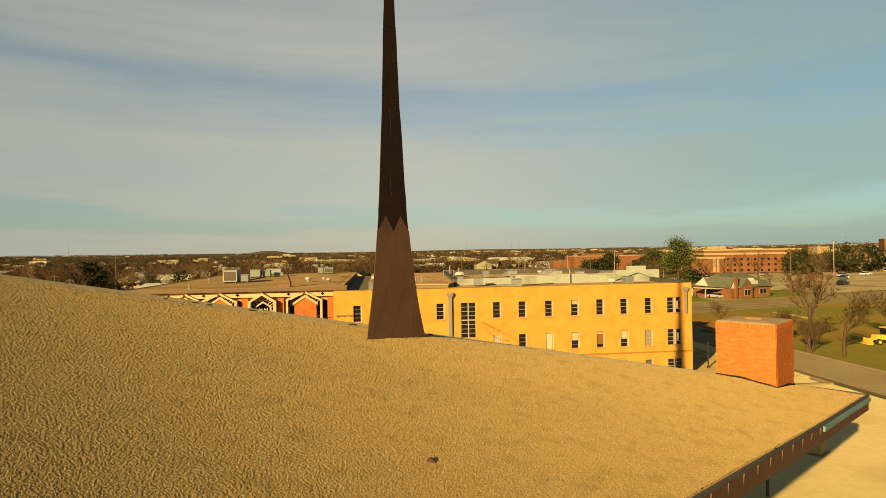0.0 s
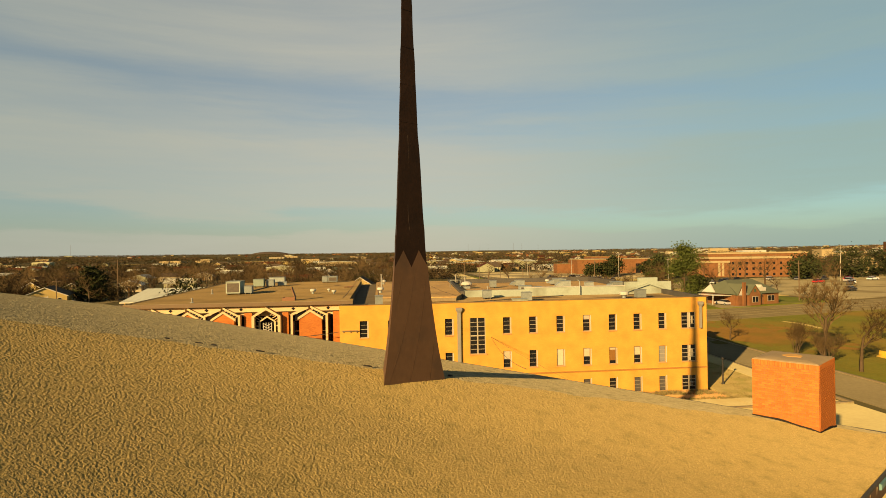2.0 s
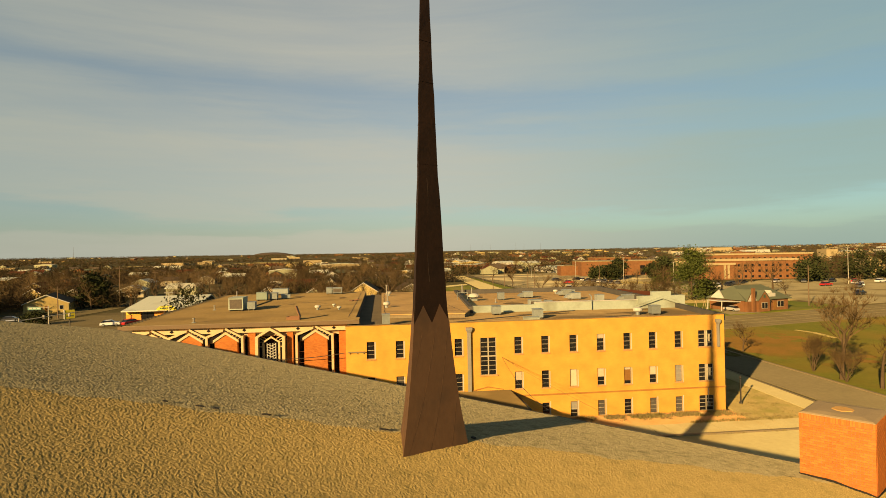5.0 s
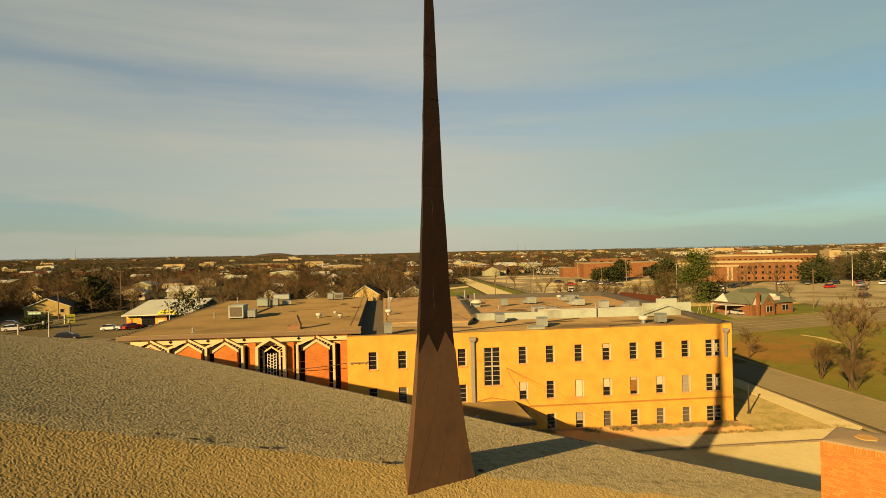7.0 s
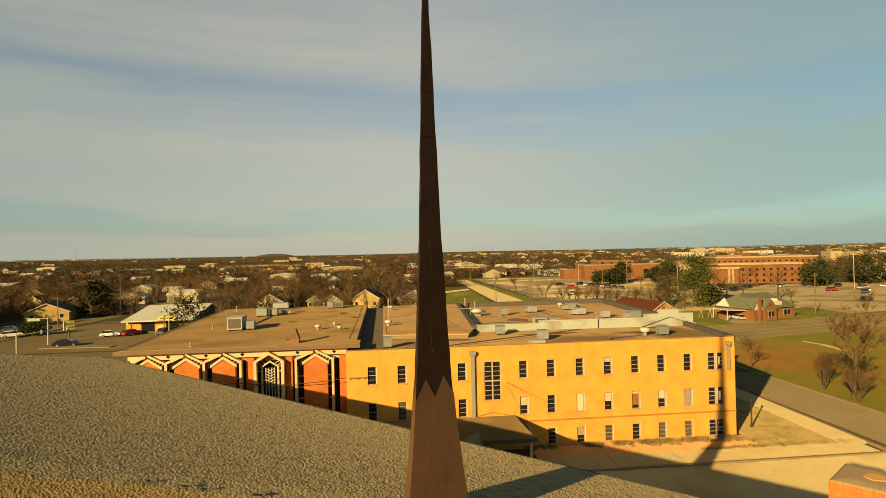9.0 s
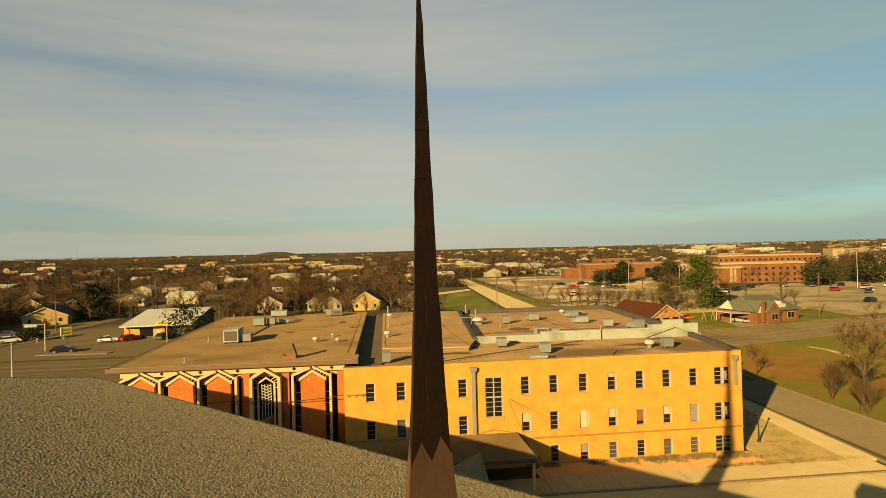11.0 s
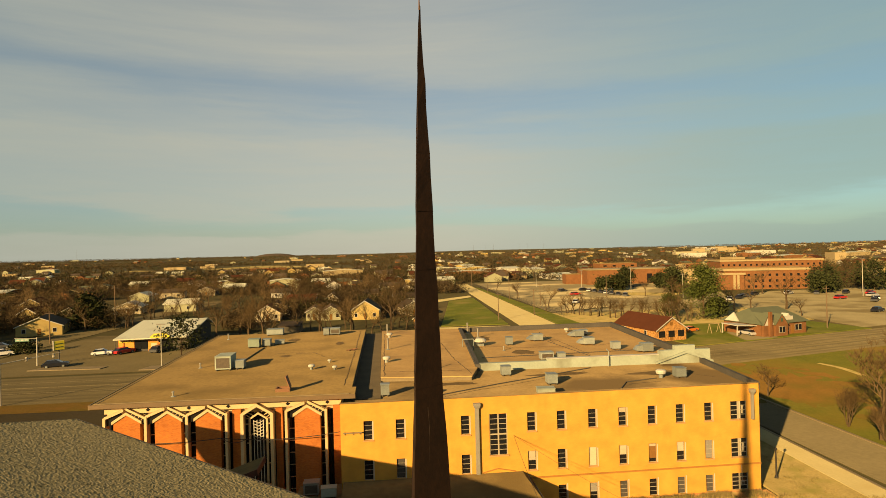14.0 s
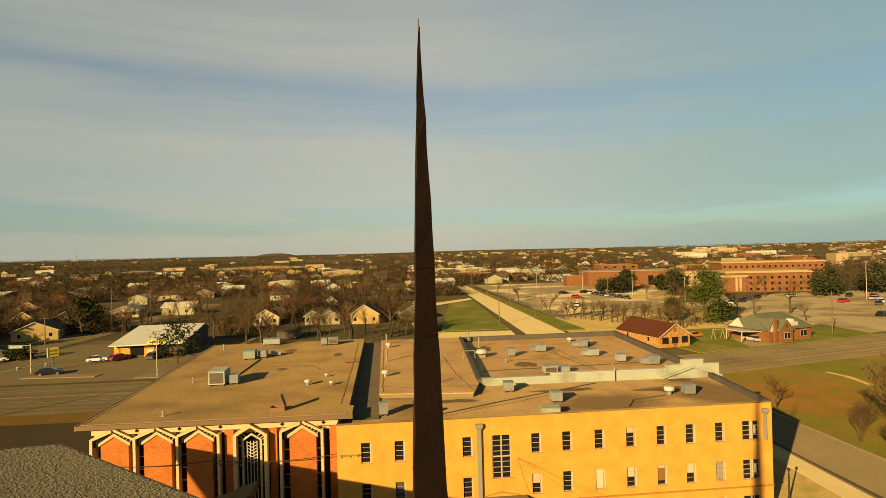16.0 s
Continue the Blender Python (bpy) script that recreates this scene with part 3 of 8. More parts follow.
def church_parts():
    # gravel roof: one sheet folded along the ridge, with a slightly uneven surface
    nx, ny = 90, 28
    def edge_y(x, side):
        f = (RX - x) / (RX - AX) if x >= AX else (x - PX) / (AX - PX)
        return RY + side * (FAR if side > 0 else NEAR) * max(0.0, min(1.0, f))
    for side in (-1, 1):
        g = Geo()
        base = 0
        for i in range(nx + 1):
            x = RX + (PX - RX) * i / nx
            for j in range(ny + 1):
                y = RY + (edge_y(x, side) - RY) * j / ny
                bumpy = 0.035 * noise.noise((x * 0.35, y * 0.35, 1.0)) if 0 < j < ny else 0
                soft = -0.06 * max(0.0, 1 - abs(y - RY) / 1.2)
                g.v.append((x, y, roof_z(x, y if j else RY + side * 1e-4) + bumpy + soft))
        for i in range(nx):
            for j in range(ny):
                a = base + i * (ny + 1) + j
                q = (a, a + ny + 1, a + ny + 2, a + 1)
                g.f.append(q if side > 0 else q[::-1])
        part("gravel_roof", g, M_GRAVEL_SHADED if side > 0 else M_GRAVEL, church, "gravel roof surface greyed for weak sunlight" if side > 0 else "tan gravel roof surface")
    # eaves: metal fascia under a thin gravel stop
    corners = [(RX, RY), (AX, RY + FAR), (PX, RY), (AX, RY - NEAR)]
    for n in range(4):
        (x0, y0), (x1, y1) = corners[n], corners[(n + 1) % 4]
        cx, cy = AX, RY
        d = Vector((x1 - x0, y1 - y0, 0)).normalized()
        inn = Vector((-d.y, d.x, 0))
        if inn.dot(Vector((cx - x0, cy - y0, 0))) < 0:
            inn = -inn
        stops = [(x0 + (x1 - x0) * k / 16, y0 + (y1 - y0) * k / 16) for k in range(17)]
        def ring(x, y, z, drop, lipz, off0, off1):
            return [(x + inn.x * off0, y + inn.y * off0, z - drop), (x + inn.x * off1, y + inn.y * off1, z - drop), (x + inn.x * off1, y + inn.y * off1, z + lipz), (x + inn.x * off0, y + inn.y * off0, z + lipz)]
        fas = Geo().loft([ring(x, y, roof_z(x, y), 0.62, -0.04, -0.02, 0.12) for x, y in stops])
        part("fascia", fas, M_FASCIA, church, "rusty dark red-brown metal fascia")
        lip = Geo().loft([ring(x, y, roof_z(x, y), 0.037, 0.055, -0.05, 0.03) for x, y in stops])
        part("gravel_stop", lip, M_DARKWALL if n != 1 else M_KERB, church)
        # soffit and wall below
        if n in (0, 3):
            s = Geo().loft([ring(x, y, roof_z(x, y), 0.60, -0.50, 0.125, 2.0) for x, y in stops[2:15]])
            part("soffit", s, M_FASCIA, church)
    # brick walls, set well back under the eaves
    base = [(14.0, RY), (-20.0, RY + 22), (-30.0, RY), (-20.0, RY - 22)]
    for n in range(4):
        (ax, ay), (bx, by) = base[n], base[(n + 1) % 4]
        w = Geo()
        t = Vector((by - ay, ax - bx, 0)).normalized() * -0.3
        for k in range(10):
            f0, f1 = k / 10, (k + 1) / 10
            p0, p1 = (ax + (bx - ax) * f0, ay + (by - ay) * f0), (ax + (bx - ax) * f1, ay + (by - ay) * f1)
            w.loft([[(px, py, GZ - 0.2), (px + t.x, py + t.y, GZ - 0.2), (px + t.x, py + t.y, roof_z(px, py) - 0.25), (px, py, roof_z(px, py) - 0.25)] for px, py in (p0, p1)])
        part("wall", w, M_REDBRICK, church, "orange-red brick church wall")
    # green copper gutter length by the low corner, and pale straps on the fascia
    d = Vector((AX - RX, -NEAR, 0)).normalized()
    out = Vector((0.625, -0.781, 0))
    def at_eave(s, lift):
        p = Vector((RX, RY, 0)) + d * s
        return p.x, p.y, roof_z(p.x, p.y) + lift
    gut = Geo()
    for s0, s1 in ((0.0, 2.6), (2.62, 5.2), (5.22, 7.8)):
        r = []
        for s in (s0, s1):
            x, y, z = at_eave(s, 0)
            r.append([(x + out.x * o, y + out.y * o, z + h) for o, h in ((0.022, -0.06), (0.10, -0.08), (0.09, -0.25), (0.022, -0.27))])
        gut.loft(r)
    part("gutter", gut, M_TEAL, church, "blue-green copper gutter at the corner")
    for k in range(16):
        x, y, z = at_eave(8.2 + k * 1.05, 0)
        st = Geo().box(-0.012, -0.012, -0.52, 0.012, 0.012, -0.06)
        part("gutter_strap", st, M_EDGE, church, "brown metal strap", pose(x + out.x * 0.045, y + out.y * 0.045, z, 6, 0, 36))


church_parts()


def loose_gravel():
    """Uneven gravel over the part of the roof by the spire, finer towards the near slope."""
    rs = np.random.RandomState(3)
    u = np.arange(-0.98, 0.88, 0.0019)
    r = 4.0 * np.exp(np.arange(0.0, math.log(15.0), 0.0027))
    U, R = np.meshgrid(u, r, indexing="ij")
    grain = 0.0019 * R
    X = 1.9 + U * R + rs.uniform(-0.4, 0.4, U.shape) * grain
    Y = -64.0 + R + rs.uniform(-0.45, 0.45, U.shape) * grain
    f = np.where(X >= AX, (RX - X) / (RX - AX), (X - PX) / (AX - PX))
    inside = (np.abs(Y - RY) < np.where(Y > RY, FAR, NEAR) * f - 0.06) & (X > -30)
    ridge = 10.3 - 0.168 * (X - 0.5)
    D = Y - RY
    Z = ridge + np.where(D < 0, 0.105, -0.12) * D - 0.06 * np.clip(1 - np.abs(D) / 1.2, 0, 1)
    t = np.clip(6.0 - X, 0, None)
    Z = Z + 0.0062 * np.where(t < 8, t * t / 16, t - 4) * np.clip(-D, 0, None)
    Z = Z - 0.24 * np.exp(-((D + 4.5) / 2.2) ** 2 - ((X - 7.0) / 7.5) ** 2)
    Z = Z + 0.055 + np.where(D < 0, np.clip(0.23 * grain, 0.0048, 0.013), np.clip(0.17 * grain, 0.0035, 0.010)) * rs.uniform(-1, 1, X.shape)
    for slope, material, label in ((Y <= RY + 0.25, M_GRAVEL, "loose tan gravel"), (Y > RY - 0.25, M_GRAVEL_SHADED, "loose gravel greyed for weak sunlight")):
        here = inside & slope
        index = -np.ones(X.shape, int)
        index[here] = np.arange(here.sum())
        corners = index[:-1, :-1], index[1:, :-1], index[1:, 1:], index[:-1, 1:]
        middle_y = (Y[:-1, :-1] + Y[1:, 1:]) / 2 + 0.5 * np.sin(0.9 * X[:-1, :-1]) * np.sin(2.3 * X[:-1, :-1]) * 0.4
        keep = np.all([c >= 0 for c in corners], axis=0) & ((middle_y <= RY) if material is M_GRAVEL else (middle_y > RY))
        quads = np.stack([c[keep] for c in corners], 1)
        flip = rs.rand(len(quads)) < 0.5
        t1 = np.where(flip[:, None], quads[:, [0, 1, 2]], quads[:, [0, 1, 3]])
        t2 = np.where(flip[:, None], quads[:, [0, 2, 3]], quads[:, [1, 2, 3]])
        pts = np.stack([X[here], Y[here], Z[here]], 1)
        me = bpy.data.meshes.new("gravel")
        me.from_pydata(pts.tolist(), [], np.concatenate([t1, t2]).tolist())
        me.update()
        tagged(part("gravel", me, material, church, label), kind="stuff")


loose_gravel()


# tar patches along the ridge and loose scraps on the gravel
def tar_patch(x, y, sx, sy, rz=0):
    g = Geo()
    k = 9
    rnd = random.Random(int(x * 100 + y))
    ring = [(0.55 * sx * (0.7 + 0.5 * rnd.random()) * math.cos(6.283 * i / k), sy * (0.6 + 0.6 * rnd.random()) * math.sin(6.283 * i / k)) for i in range(k)]
    g.loft([[(a, b, -0.02) for a, b in ring], [(a * 0.9, b * 0.9, 0.016) for a, b in ring]])
    return solid("tar_patch", g, M_TAR, "small black tar patch on the gravel roof", "roof patch", group="tar patches on the ridge", m=pose(x, y, roof_z(x, y) + 0.085, 0, 9.5, rz))


for x, y, sx, sy in ((-6.2, -36.6, 0.16, 0.06), (-5.05, -36.75, 0.3, 0.05), (-4.5, -36.85, 0.2, 0.05), (-2.9, -36.9, 0.36, 0.06), (0.95, -37.0, 0.3, 0.07), (4.0, -36.7, 0.2, 0.08), (13.9, -44.5, 0.14, 0.03), (12.9, -45.0, 0.08, 0.02)):
    tar_patch(x, y, sx, sy)
vent = Geo().loft([[(-0.11, -0.08, -0.03), (0.11, -0.08, -0.03), (0.11, 0.08, -0.03), (-0.11, 0.08, -0.03)], [(-0.015, -0.02, 0.06), (0.015, -0.02, 0.06), (0.015, 0.06, 0.06), (-0.015, 0.06, 0.06)]])
solid("roof_vent", vent, M_FASCIA, "small dark brown triangular roof vent on the gravel", "roof vent", m=pose(2.95, -48.25, roof_z(2.95, -48.25) + 0.06))


# ---- spire ----
def build_spire():
    sp = thing("spire", "tall slender three-sided copper spire, dark above and brown below", "spire", pose(2.45, -37.6, 10.0))
    corners = ((-0.90, -1.2), (1.21, 0.4), (-0.93, 0.85))
    prof = [(-0.75, 1.13), (0.0, 1.0), (0.9, 0.86), (1.9, 0.74), (2.9, 0.64), (4.4, 0.525), (7.4, 0.385), (8.7, 0.325), (13.9, 0.165), (16.1, 0.088), (17.9, 0.016)]
    def s_at(h):
        for (h0, s0), (h1, s1) in zip(prof, prof[1:]):
            if h <= h1:
                return s0 + (s1 - s0) * (h - h0) / (h1 - h0)
        return prof[-1][1]
    def pt(c, h, grow=1.0):
        s = s_at(h) * grow
        return (corners[c][0] * s + 0.09 * max(0, h) / 17.9, corners[c][1] * s, h)
    dark = Geo()
    hs = [-0.75, 0.0, 0.5, 1.0, 1.5, 2.0, 2.5, 3.0, 3.6, 4.4, 5.2, 6.2, 7.4, 8.7, 10, 11.3, 12.6, 13.9, 15, 16.1, 17, 17.9]
    hs = [h + k for h, nxt in zip(hs, hs[1:] + [None]) for k in ((0, (nxt - h) / 2) if nxt else (0,))]
    wob = random.Random(4)
    dark.loft([[tuple(a + (wob.uniform(-0.013, 0.013) if i < 2 and h > 4.6 else 0) for i, a in enumerate(pt(c, h))) for c in range(3)] for h in hs])
    part("shaft", dark, M_SPIRE_TOP, sp, "dark brown-black copper upper shaft")
    # lower cladding: sheets on each face, ending in two points
    for c in range(3):
        a, b = c, (c + 1) % 3
        g = Geo()
        cols = 8
        tops = [3.9, 4.2, 4.5, 4.2, 3.9, 4.2, 4.5, 4.2, 3.9]
        lows = [-0.75, 0.0, 0.8, 1.6, 2.4, 3.1]
        idx = {}
        for i in range(cols + 1):
            for j, h in enumerate(lows + [tops[i]]):
                pa, pb = Vector(pt(a, h, 1.035)), Vector(pt(b, h, 1.035))
                p = pa.lerp(pb, i / cols)
                idx[i, j] = len(g.v)
                g.v.append(tuple(p))
        for i in range(cols):
            for j in range(len(lows)):
                g.f.append((idx[i, j], idx[i + 1, j], idx[i + 1, j + 1], idx[i, j + 1]))
        part("lower_cladding", g, M_SPIRE_LOW, sp, "brown copper sheet cladding with a zigzag top")
        # slanting standing seams
        for k in range(4):
            f0 = -0.3 + k * 0.34
            rings = []
            for j in range(9):
                h = -0.3 + j * 0.55
                f = f0 + 0.075 * j
                if not (0.02 < f < 0.98) or h > 3.7:
                    continue
                pa, pb = Vector(pt(a, h, 1.04)), Vector(pt(b, h, 1.04))
                p = pa.lerp(pb, f)
                t = (pb - pa).normalized() * 0.007
                o = Vector((t.y, -t.x, 0)).normalized() * 0.005
                rings.append([tuple(p - t), tuple(p - t + o * 0.4), tuple(p + t + o * 0.4), tuple(p + t)])
            if len(rings) > 1:
                part("seam", Geo().loft(rings), M_SPIRE_LOW, sp)
    # rod at the tip
    part("tip_rod", Geo().tube((0.09, 0, 17.8), (0.09, 0, 18.05), 0.022, 0.012, 6), M_SPIRE_LOW, sp)
    # wandering upright seams on the shaft
    for c, f, h0, h1 in ((0, 0.42, 4.7, 8.6), (2, 0.6, 4.7, 11.0)):
        rings = []
        for j in range(40):
            h = h0 + (h1 - h0) * j / 39
            pa, pb = Vector(pt(c, h, 1.012)), Vector(pt((c + 1) % 3, h, 1.012))
            p = pa.lerp(pb, f + 0.12 * noise.noise((h * 0.7, c, 2)))
            t = (pb - pa).normalized() * 0.005
            o = Vector((t.y, -t.x, 0)).normalized() * 0.003
            rings.append([tuple(p - t), tuple(p + o), tuple(p + t)])
        part("seam", Geo().loft(rings), M_SEAM, sp)
    # lap joints
    for c in range(3):
        for k in range(9):
            h = 5.0 + k * 1.35
            pa, pb = Vector(pt(c, h, 1.006)), Vector(pt((c + 1) % 3, h, 1.006))
            qa, qb = Vector(pt(c, h + 0.012, 1.006)), Vector(pt((c + 1) % 3, h + 0.012, 1.006))
            o = Vector(((pb - pa).y, -(pb - pa).x, 0)).normalized() * 0.004
            part("lap_joint", Geo().loft([[tuple(pa), tuple(pa + o), tuple(qa + o), tuple(qa)], [tuple(pb), tuple(pb + o), tuple(qb + o), tuple(qb)]]), M_SPIRE_TOP, sp)
    return sp


build_spire()


# ---- yellow building ----
yellow = thing("yellow_building", "long three-storey yellow-painted brick building with a flat roof", "building", pose(0, 0, 0))
WINDOW_X = [-0.6, 2.17, 5.0, 7.85, 13.75, 16.45, 19.3, 22.1, 24.85, 27.5, 30.2]
ROWS = [(6.05, 7.7), (2.6, 4.3), (-0.4, 1.12)]
WALL_TOP = 9.25


def facade_openings():
    ops = []
    for r, (z0, z1) in enumerate(ROWS):
        for n, x in enumerate(WINDOW_X):
            if r == 2 and x < 14:
                continue
            ops.append((x, x + 0.76, z0, z1, r, n))
    ops.append((10.35, 11.95, 4.1, 7.72, 3, 0))
    for r, (z0, z1) in enumerate(ROWS):
        ops.append((32.7, 34.25, z0, z1, 4, r))
    return ops


def yellow_parts():
    ops = facade_openings()
    xs = sorted({-2.56, 35.5, *[o[0] for o in ops], *[o[1] for o in ops]})
    zs = sorted({GZ - 0.3, WALL_TOP, *[o[2] for o in ops], *[o[3] for o in ops]})
    g = Geo()
    def solid_at(x, z):
        return not any(a < x < b and c < z < d for a, b, c, d, *_ in ops)
    T = 0.32
    for x0, x1 in zip(xs, xs[1:]):
        for z0, z1 in zip(zs, zs[1:]):
            if solid_at((x0 + x1) / 2, (z0 + z1) / 2):
                g.quad((x0, 0, z0), (x1, 0, z0), (x1, 0, z1), (x0, 0, z1))
    for a, b, c, d, *_ in ops:
        g.quad((a, 0, c), (a, T, c), (a, T, d), (a, 0, d))
        g.quad((b, T, c), (b, 0, c), (b, 0, d), (b, T, d))
        g.quad((a, 0, d), (a, T, d), (b, T, d), (b, 0, d))
        g.quad((a, T, c), (a, 0, c), (b, 0, c), (b, T, c))
    # side, back and inner faces
    g.quad((35.5, 0, GZ - 0.3), (37.4, 17, GZ - 0.3), (37.4, 17, WALL_TOP), (35.5, 0, WALL_TOP))
    g.quad((-2.56, 2.7, GZ - 0.3), (-2.56, 0, GZ - 0.3), (-2.56, 0, WALL_TOP), (-2.56, 2.7, WALL_TOP))
    part("wall", g, M_YELLOW, yellow, "yellow-painted brick wall")
    # near-black box stands for the unlit rooms behind the windows
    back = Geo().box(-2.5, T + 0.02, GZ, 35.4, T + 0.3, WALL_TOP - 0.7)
    part("inner_wall", back, M_GLASS, yellow, "near-black backing for the unlit rooms")
    part("coping", Geo().box(-2.6, -0.03, WALL_TOP + 0.002, 35.55, 0.3, WALL_TOP + 0.05).box(-2.6, 0.3, WALL_TOP - 0.3, 35.5, 0.34, WALL_TOP + 0.05), M_ROOF_D, yellow, "dark roof edge")
    part("floor_band", Geo().box(13.9, -0.07, 1.86, 35.54, -0.003, 1.99), M_YBAND, yellow, "ochre string course")
    part("wall_base", Geo().box(13.9, -0.04, GZ - 0.2, 35.53, -0.004, -0.46), M_WALLBASE, yellow, "orange-brown stained wall base")
    part("roof", Geo().prism([(-2.5, 0.35), (35.5, 0.35), (37.4, 16.9), (-2.5, 16.9)], 8.4, 8.72), M_ROOF_D, yellow, "brown and dark stained flat roof")
    sp = Geo()
    sp.loft([[(35.5, 0.36, 8.6), (35.85, 0.36, 8.6), (35.85, 0.36, 9.28), (35.5, 0.36, 9.28)], [(37.3, 16.5, 8.6), (37.75, 16.5, 8.6), (37.75, 16.5, 9.28), (37.3, 16.5, 9.28)]])
    part("side_parapet", sp, M_DARKWALL, yellow, "dark felted side parapet")
    # downpipes
    for x, z0, w in ((9.25, 1.2, 0.17), (34.75, 6.0, 0.10)):
        dp = part("downpipe", Geo().box(x - w, -0.26, z0, x + w, -0.03, 8.35, 0.03), M_PIPE, yellow, "grey square downpipe")
        part("rain_hopper", Geo().loft([[(x - w, -0.28, 8.3), (x + w, -0.28, 8.3), (x + w, -0.02, 8.3), (x - w, -0.02, 8.3)], [(x - w - 0.14, -0.36, 8.55), (x + w + 0.14, -0.36, 8.55), (x + w + 0.14, -0.02, 8.55), (x - w - 0.14, -0.02, 8.55)], [(x - w - 0.14, -0.36, 8.8), (x + w + 0.14, -0.36, 8.8), (x + w + 0.14, -0.02, 8.8), (x - w - 0.14, -0.02, 8.8)]]), M_PIPE, dp)
    # windows: shared meshes
    W, H = 0.76, 1.65
    def sash(h):
        f = Geo()
        f.box(0, 0, 0, 0.035, 0.06, h).box(W - 0.035, 0, 0, W, 0.06, h).box(0.036, 0, 0, W - 0.036, 0.06, 0.035).box(0.036, 0, h - 0.035, W - 0.036, 0.06, h)
        return f.mesh("window_frame")
    def bars(h):
        out = []
        for k in (0.25, 0.5, 0.75):
            t = 0.022 if k == 0.5 else 0.011
            out.append(Geo().box(0.037, 0.01, h * k - t, W - 0.037, 0.05, h * k + t).mesh("glazing_bar"))
        return out
    meshes = {}
    sill = Geo().box(-0.09, -0.09, -0.10, W + 0.09, 0.2, -0.003).mesh("window_sill")
    # white strip on the right only: the sunlit reveal put in as paint
    jamb = Geo().box(W + 0.003, -0.012, -0.02, W + 0.085, 0.0, 1.62).mesh("window_trim")
    states = {(1, 4): "half", (1, 6): "blind", (1, 7): "half", (1, 8): "board", (1, 9): "half", (1, 10): "full_grey", (0, 7): "part", (2, 6): "half_grey", (2, 7): "full_dark", (2, 9): "full_dark", (2, 10): "full_dark", (1, 1): "full_dark"}
    for a, b, z0, z1, r, n in ops:
        if r > 2:
            continue
        h = round(z1 - z0, 3)
        if h not in meshes:
            meshes[h] = (sash(h), bars(h), Geo().quad((0.05, 0.04, 0.04), (W - 0.05, 0.04, 0.04), (W - 0.05, 0.04, h - 0.04), (0.05, 0.04, h - 0.04)).mesh("pane"))
        fr, ba, gl = meshes[h]
        m = pose(a, 0.12, z0)
        win = part("window_frame", fr, M_FRAME, yellow, "", m)
        for one in ba:
            part("glazing_bar", one, M_FRAME, win)
        part("pane", gl, M_GLASS, win)
        part("window_sill", sill, M_SILL, yellow, "", pose(a, 0, z0))
        part("window_trim", jamb, M_WHITE, yellow, "white right-hand trim for the sunlit reveal", pose(a, 0, z0))
        st = states.get((r, n))
        if st:
            lo = {"half": 0.5, "blind": 0.03, "board": 0.2, "full_grey": 0.04, "part": 0.72, "half_grey": 0.45, "full_dark": 0.05}[st]
            bm_ = Geo().box(0.07, 0.0 if st in ("blind", "board") else 0.012, h * lo, W - 0.07, 0.038, h - 0.06)
            part("blind", bm_, M_BOARD if st == "board" else (M_PIPE if "grey" in st else M_SHADE if "dark" in st else M_BLIND), win, "brown board behind the window" if st == "board" else "pale roller blind")
        if st == "board":
            part("blind_top", Geo().box(0.07, -0.004, h * 0.84, W - 0.07, 0.03, h - 0.06), M_BLIND, win)
    # big stair window
    fr = Geo()
    x0, x1, z0, z1 = 10.35, 11.95, 4.1, 7.72
    for xa in (x0, (x0 + x1) / 2 - 0.06, x1 - 0.07):
        fr.box(xa, 0.06, z0, xa + (0.12 if x0 < xa < x1 - 0.1 else 0.07), 0.16, z1)
    win = part("window_frame", fr, M_FRAME, yellow, "tall stair window frame")
    for k in range(9):
        zz = z0 + (z1 - z0) * k / 8
        thick = 0.06 if k == 4 else 0.02
        for xa, xb in ((x0 + 0.072, (x0 + x1) / 2 - 0.062), ((x0 + x1) / 2 + 0.062, x1 - 0.072)):
            part("glazing_bar", Geo().box(xa, 0.07, max(z0, zz - thick), xb, 0.15, min(z1, zz + thick)), M_FRAME, win)
    for xa, xb in ((x0 + 0.05, (x0 + x1) / 2), ((x0 + x1) / 2, x1 - 0.05)):
        part("pane", Geo().quad((xa, 0.12, z0), (xb, 0.12, z0), (xb, 0.12, z1), (xa, 0.12, z1)), M_GLASS, win)
    part("window_sill", Geo().box(x0 - 0.1, -0.1, z0 - 0.12, x1 + 0.1, 0.2, z0 - 0.003), M_SILL, yellow)
    # double windows at the end
    for r, (z0, z1) in enumerate(ROWS):
        x0, x1 = 32.7, 34.25
        fr = Geo().box(x0, 0.06, z0, x0 + 0.06, 0.16, z1).box(x0 + 0.70, 0.06, z0, x0 + 0.84, 0.16, z1).box(x1 - 0.06, 0.06, z0, x1, 0.16, z1)
        win = part("window_frame", fr, M_FRAME, yellow, "double window frame")
        for k in range(5):
            zz = z0 + (z1 - z0) * k / 4
            for xa, xb in ((x0 + 0.062, x0 + 0.698), (x0 + 0.842, x1 - 0.062)):
                part("glazing_bar", Geo().box(xa, 0.07, max(z0, zz - 0.025), xb, 0.15, min(z1, zz + 0.025)), M_FRAME, win)
        part("pane", Geo().quad((x0 + 0.05, 0.12, z0), (x1 - 0.05, 0.12, z0), (x1 - 0.05, 0.12, z1), (x0 + 0.05, 0.12, z1)), M_GLASS, win)
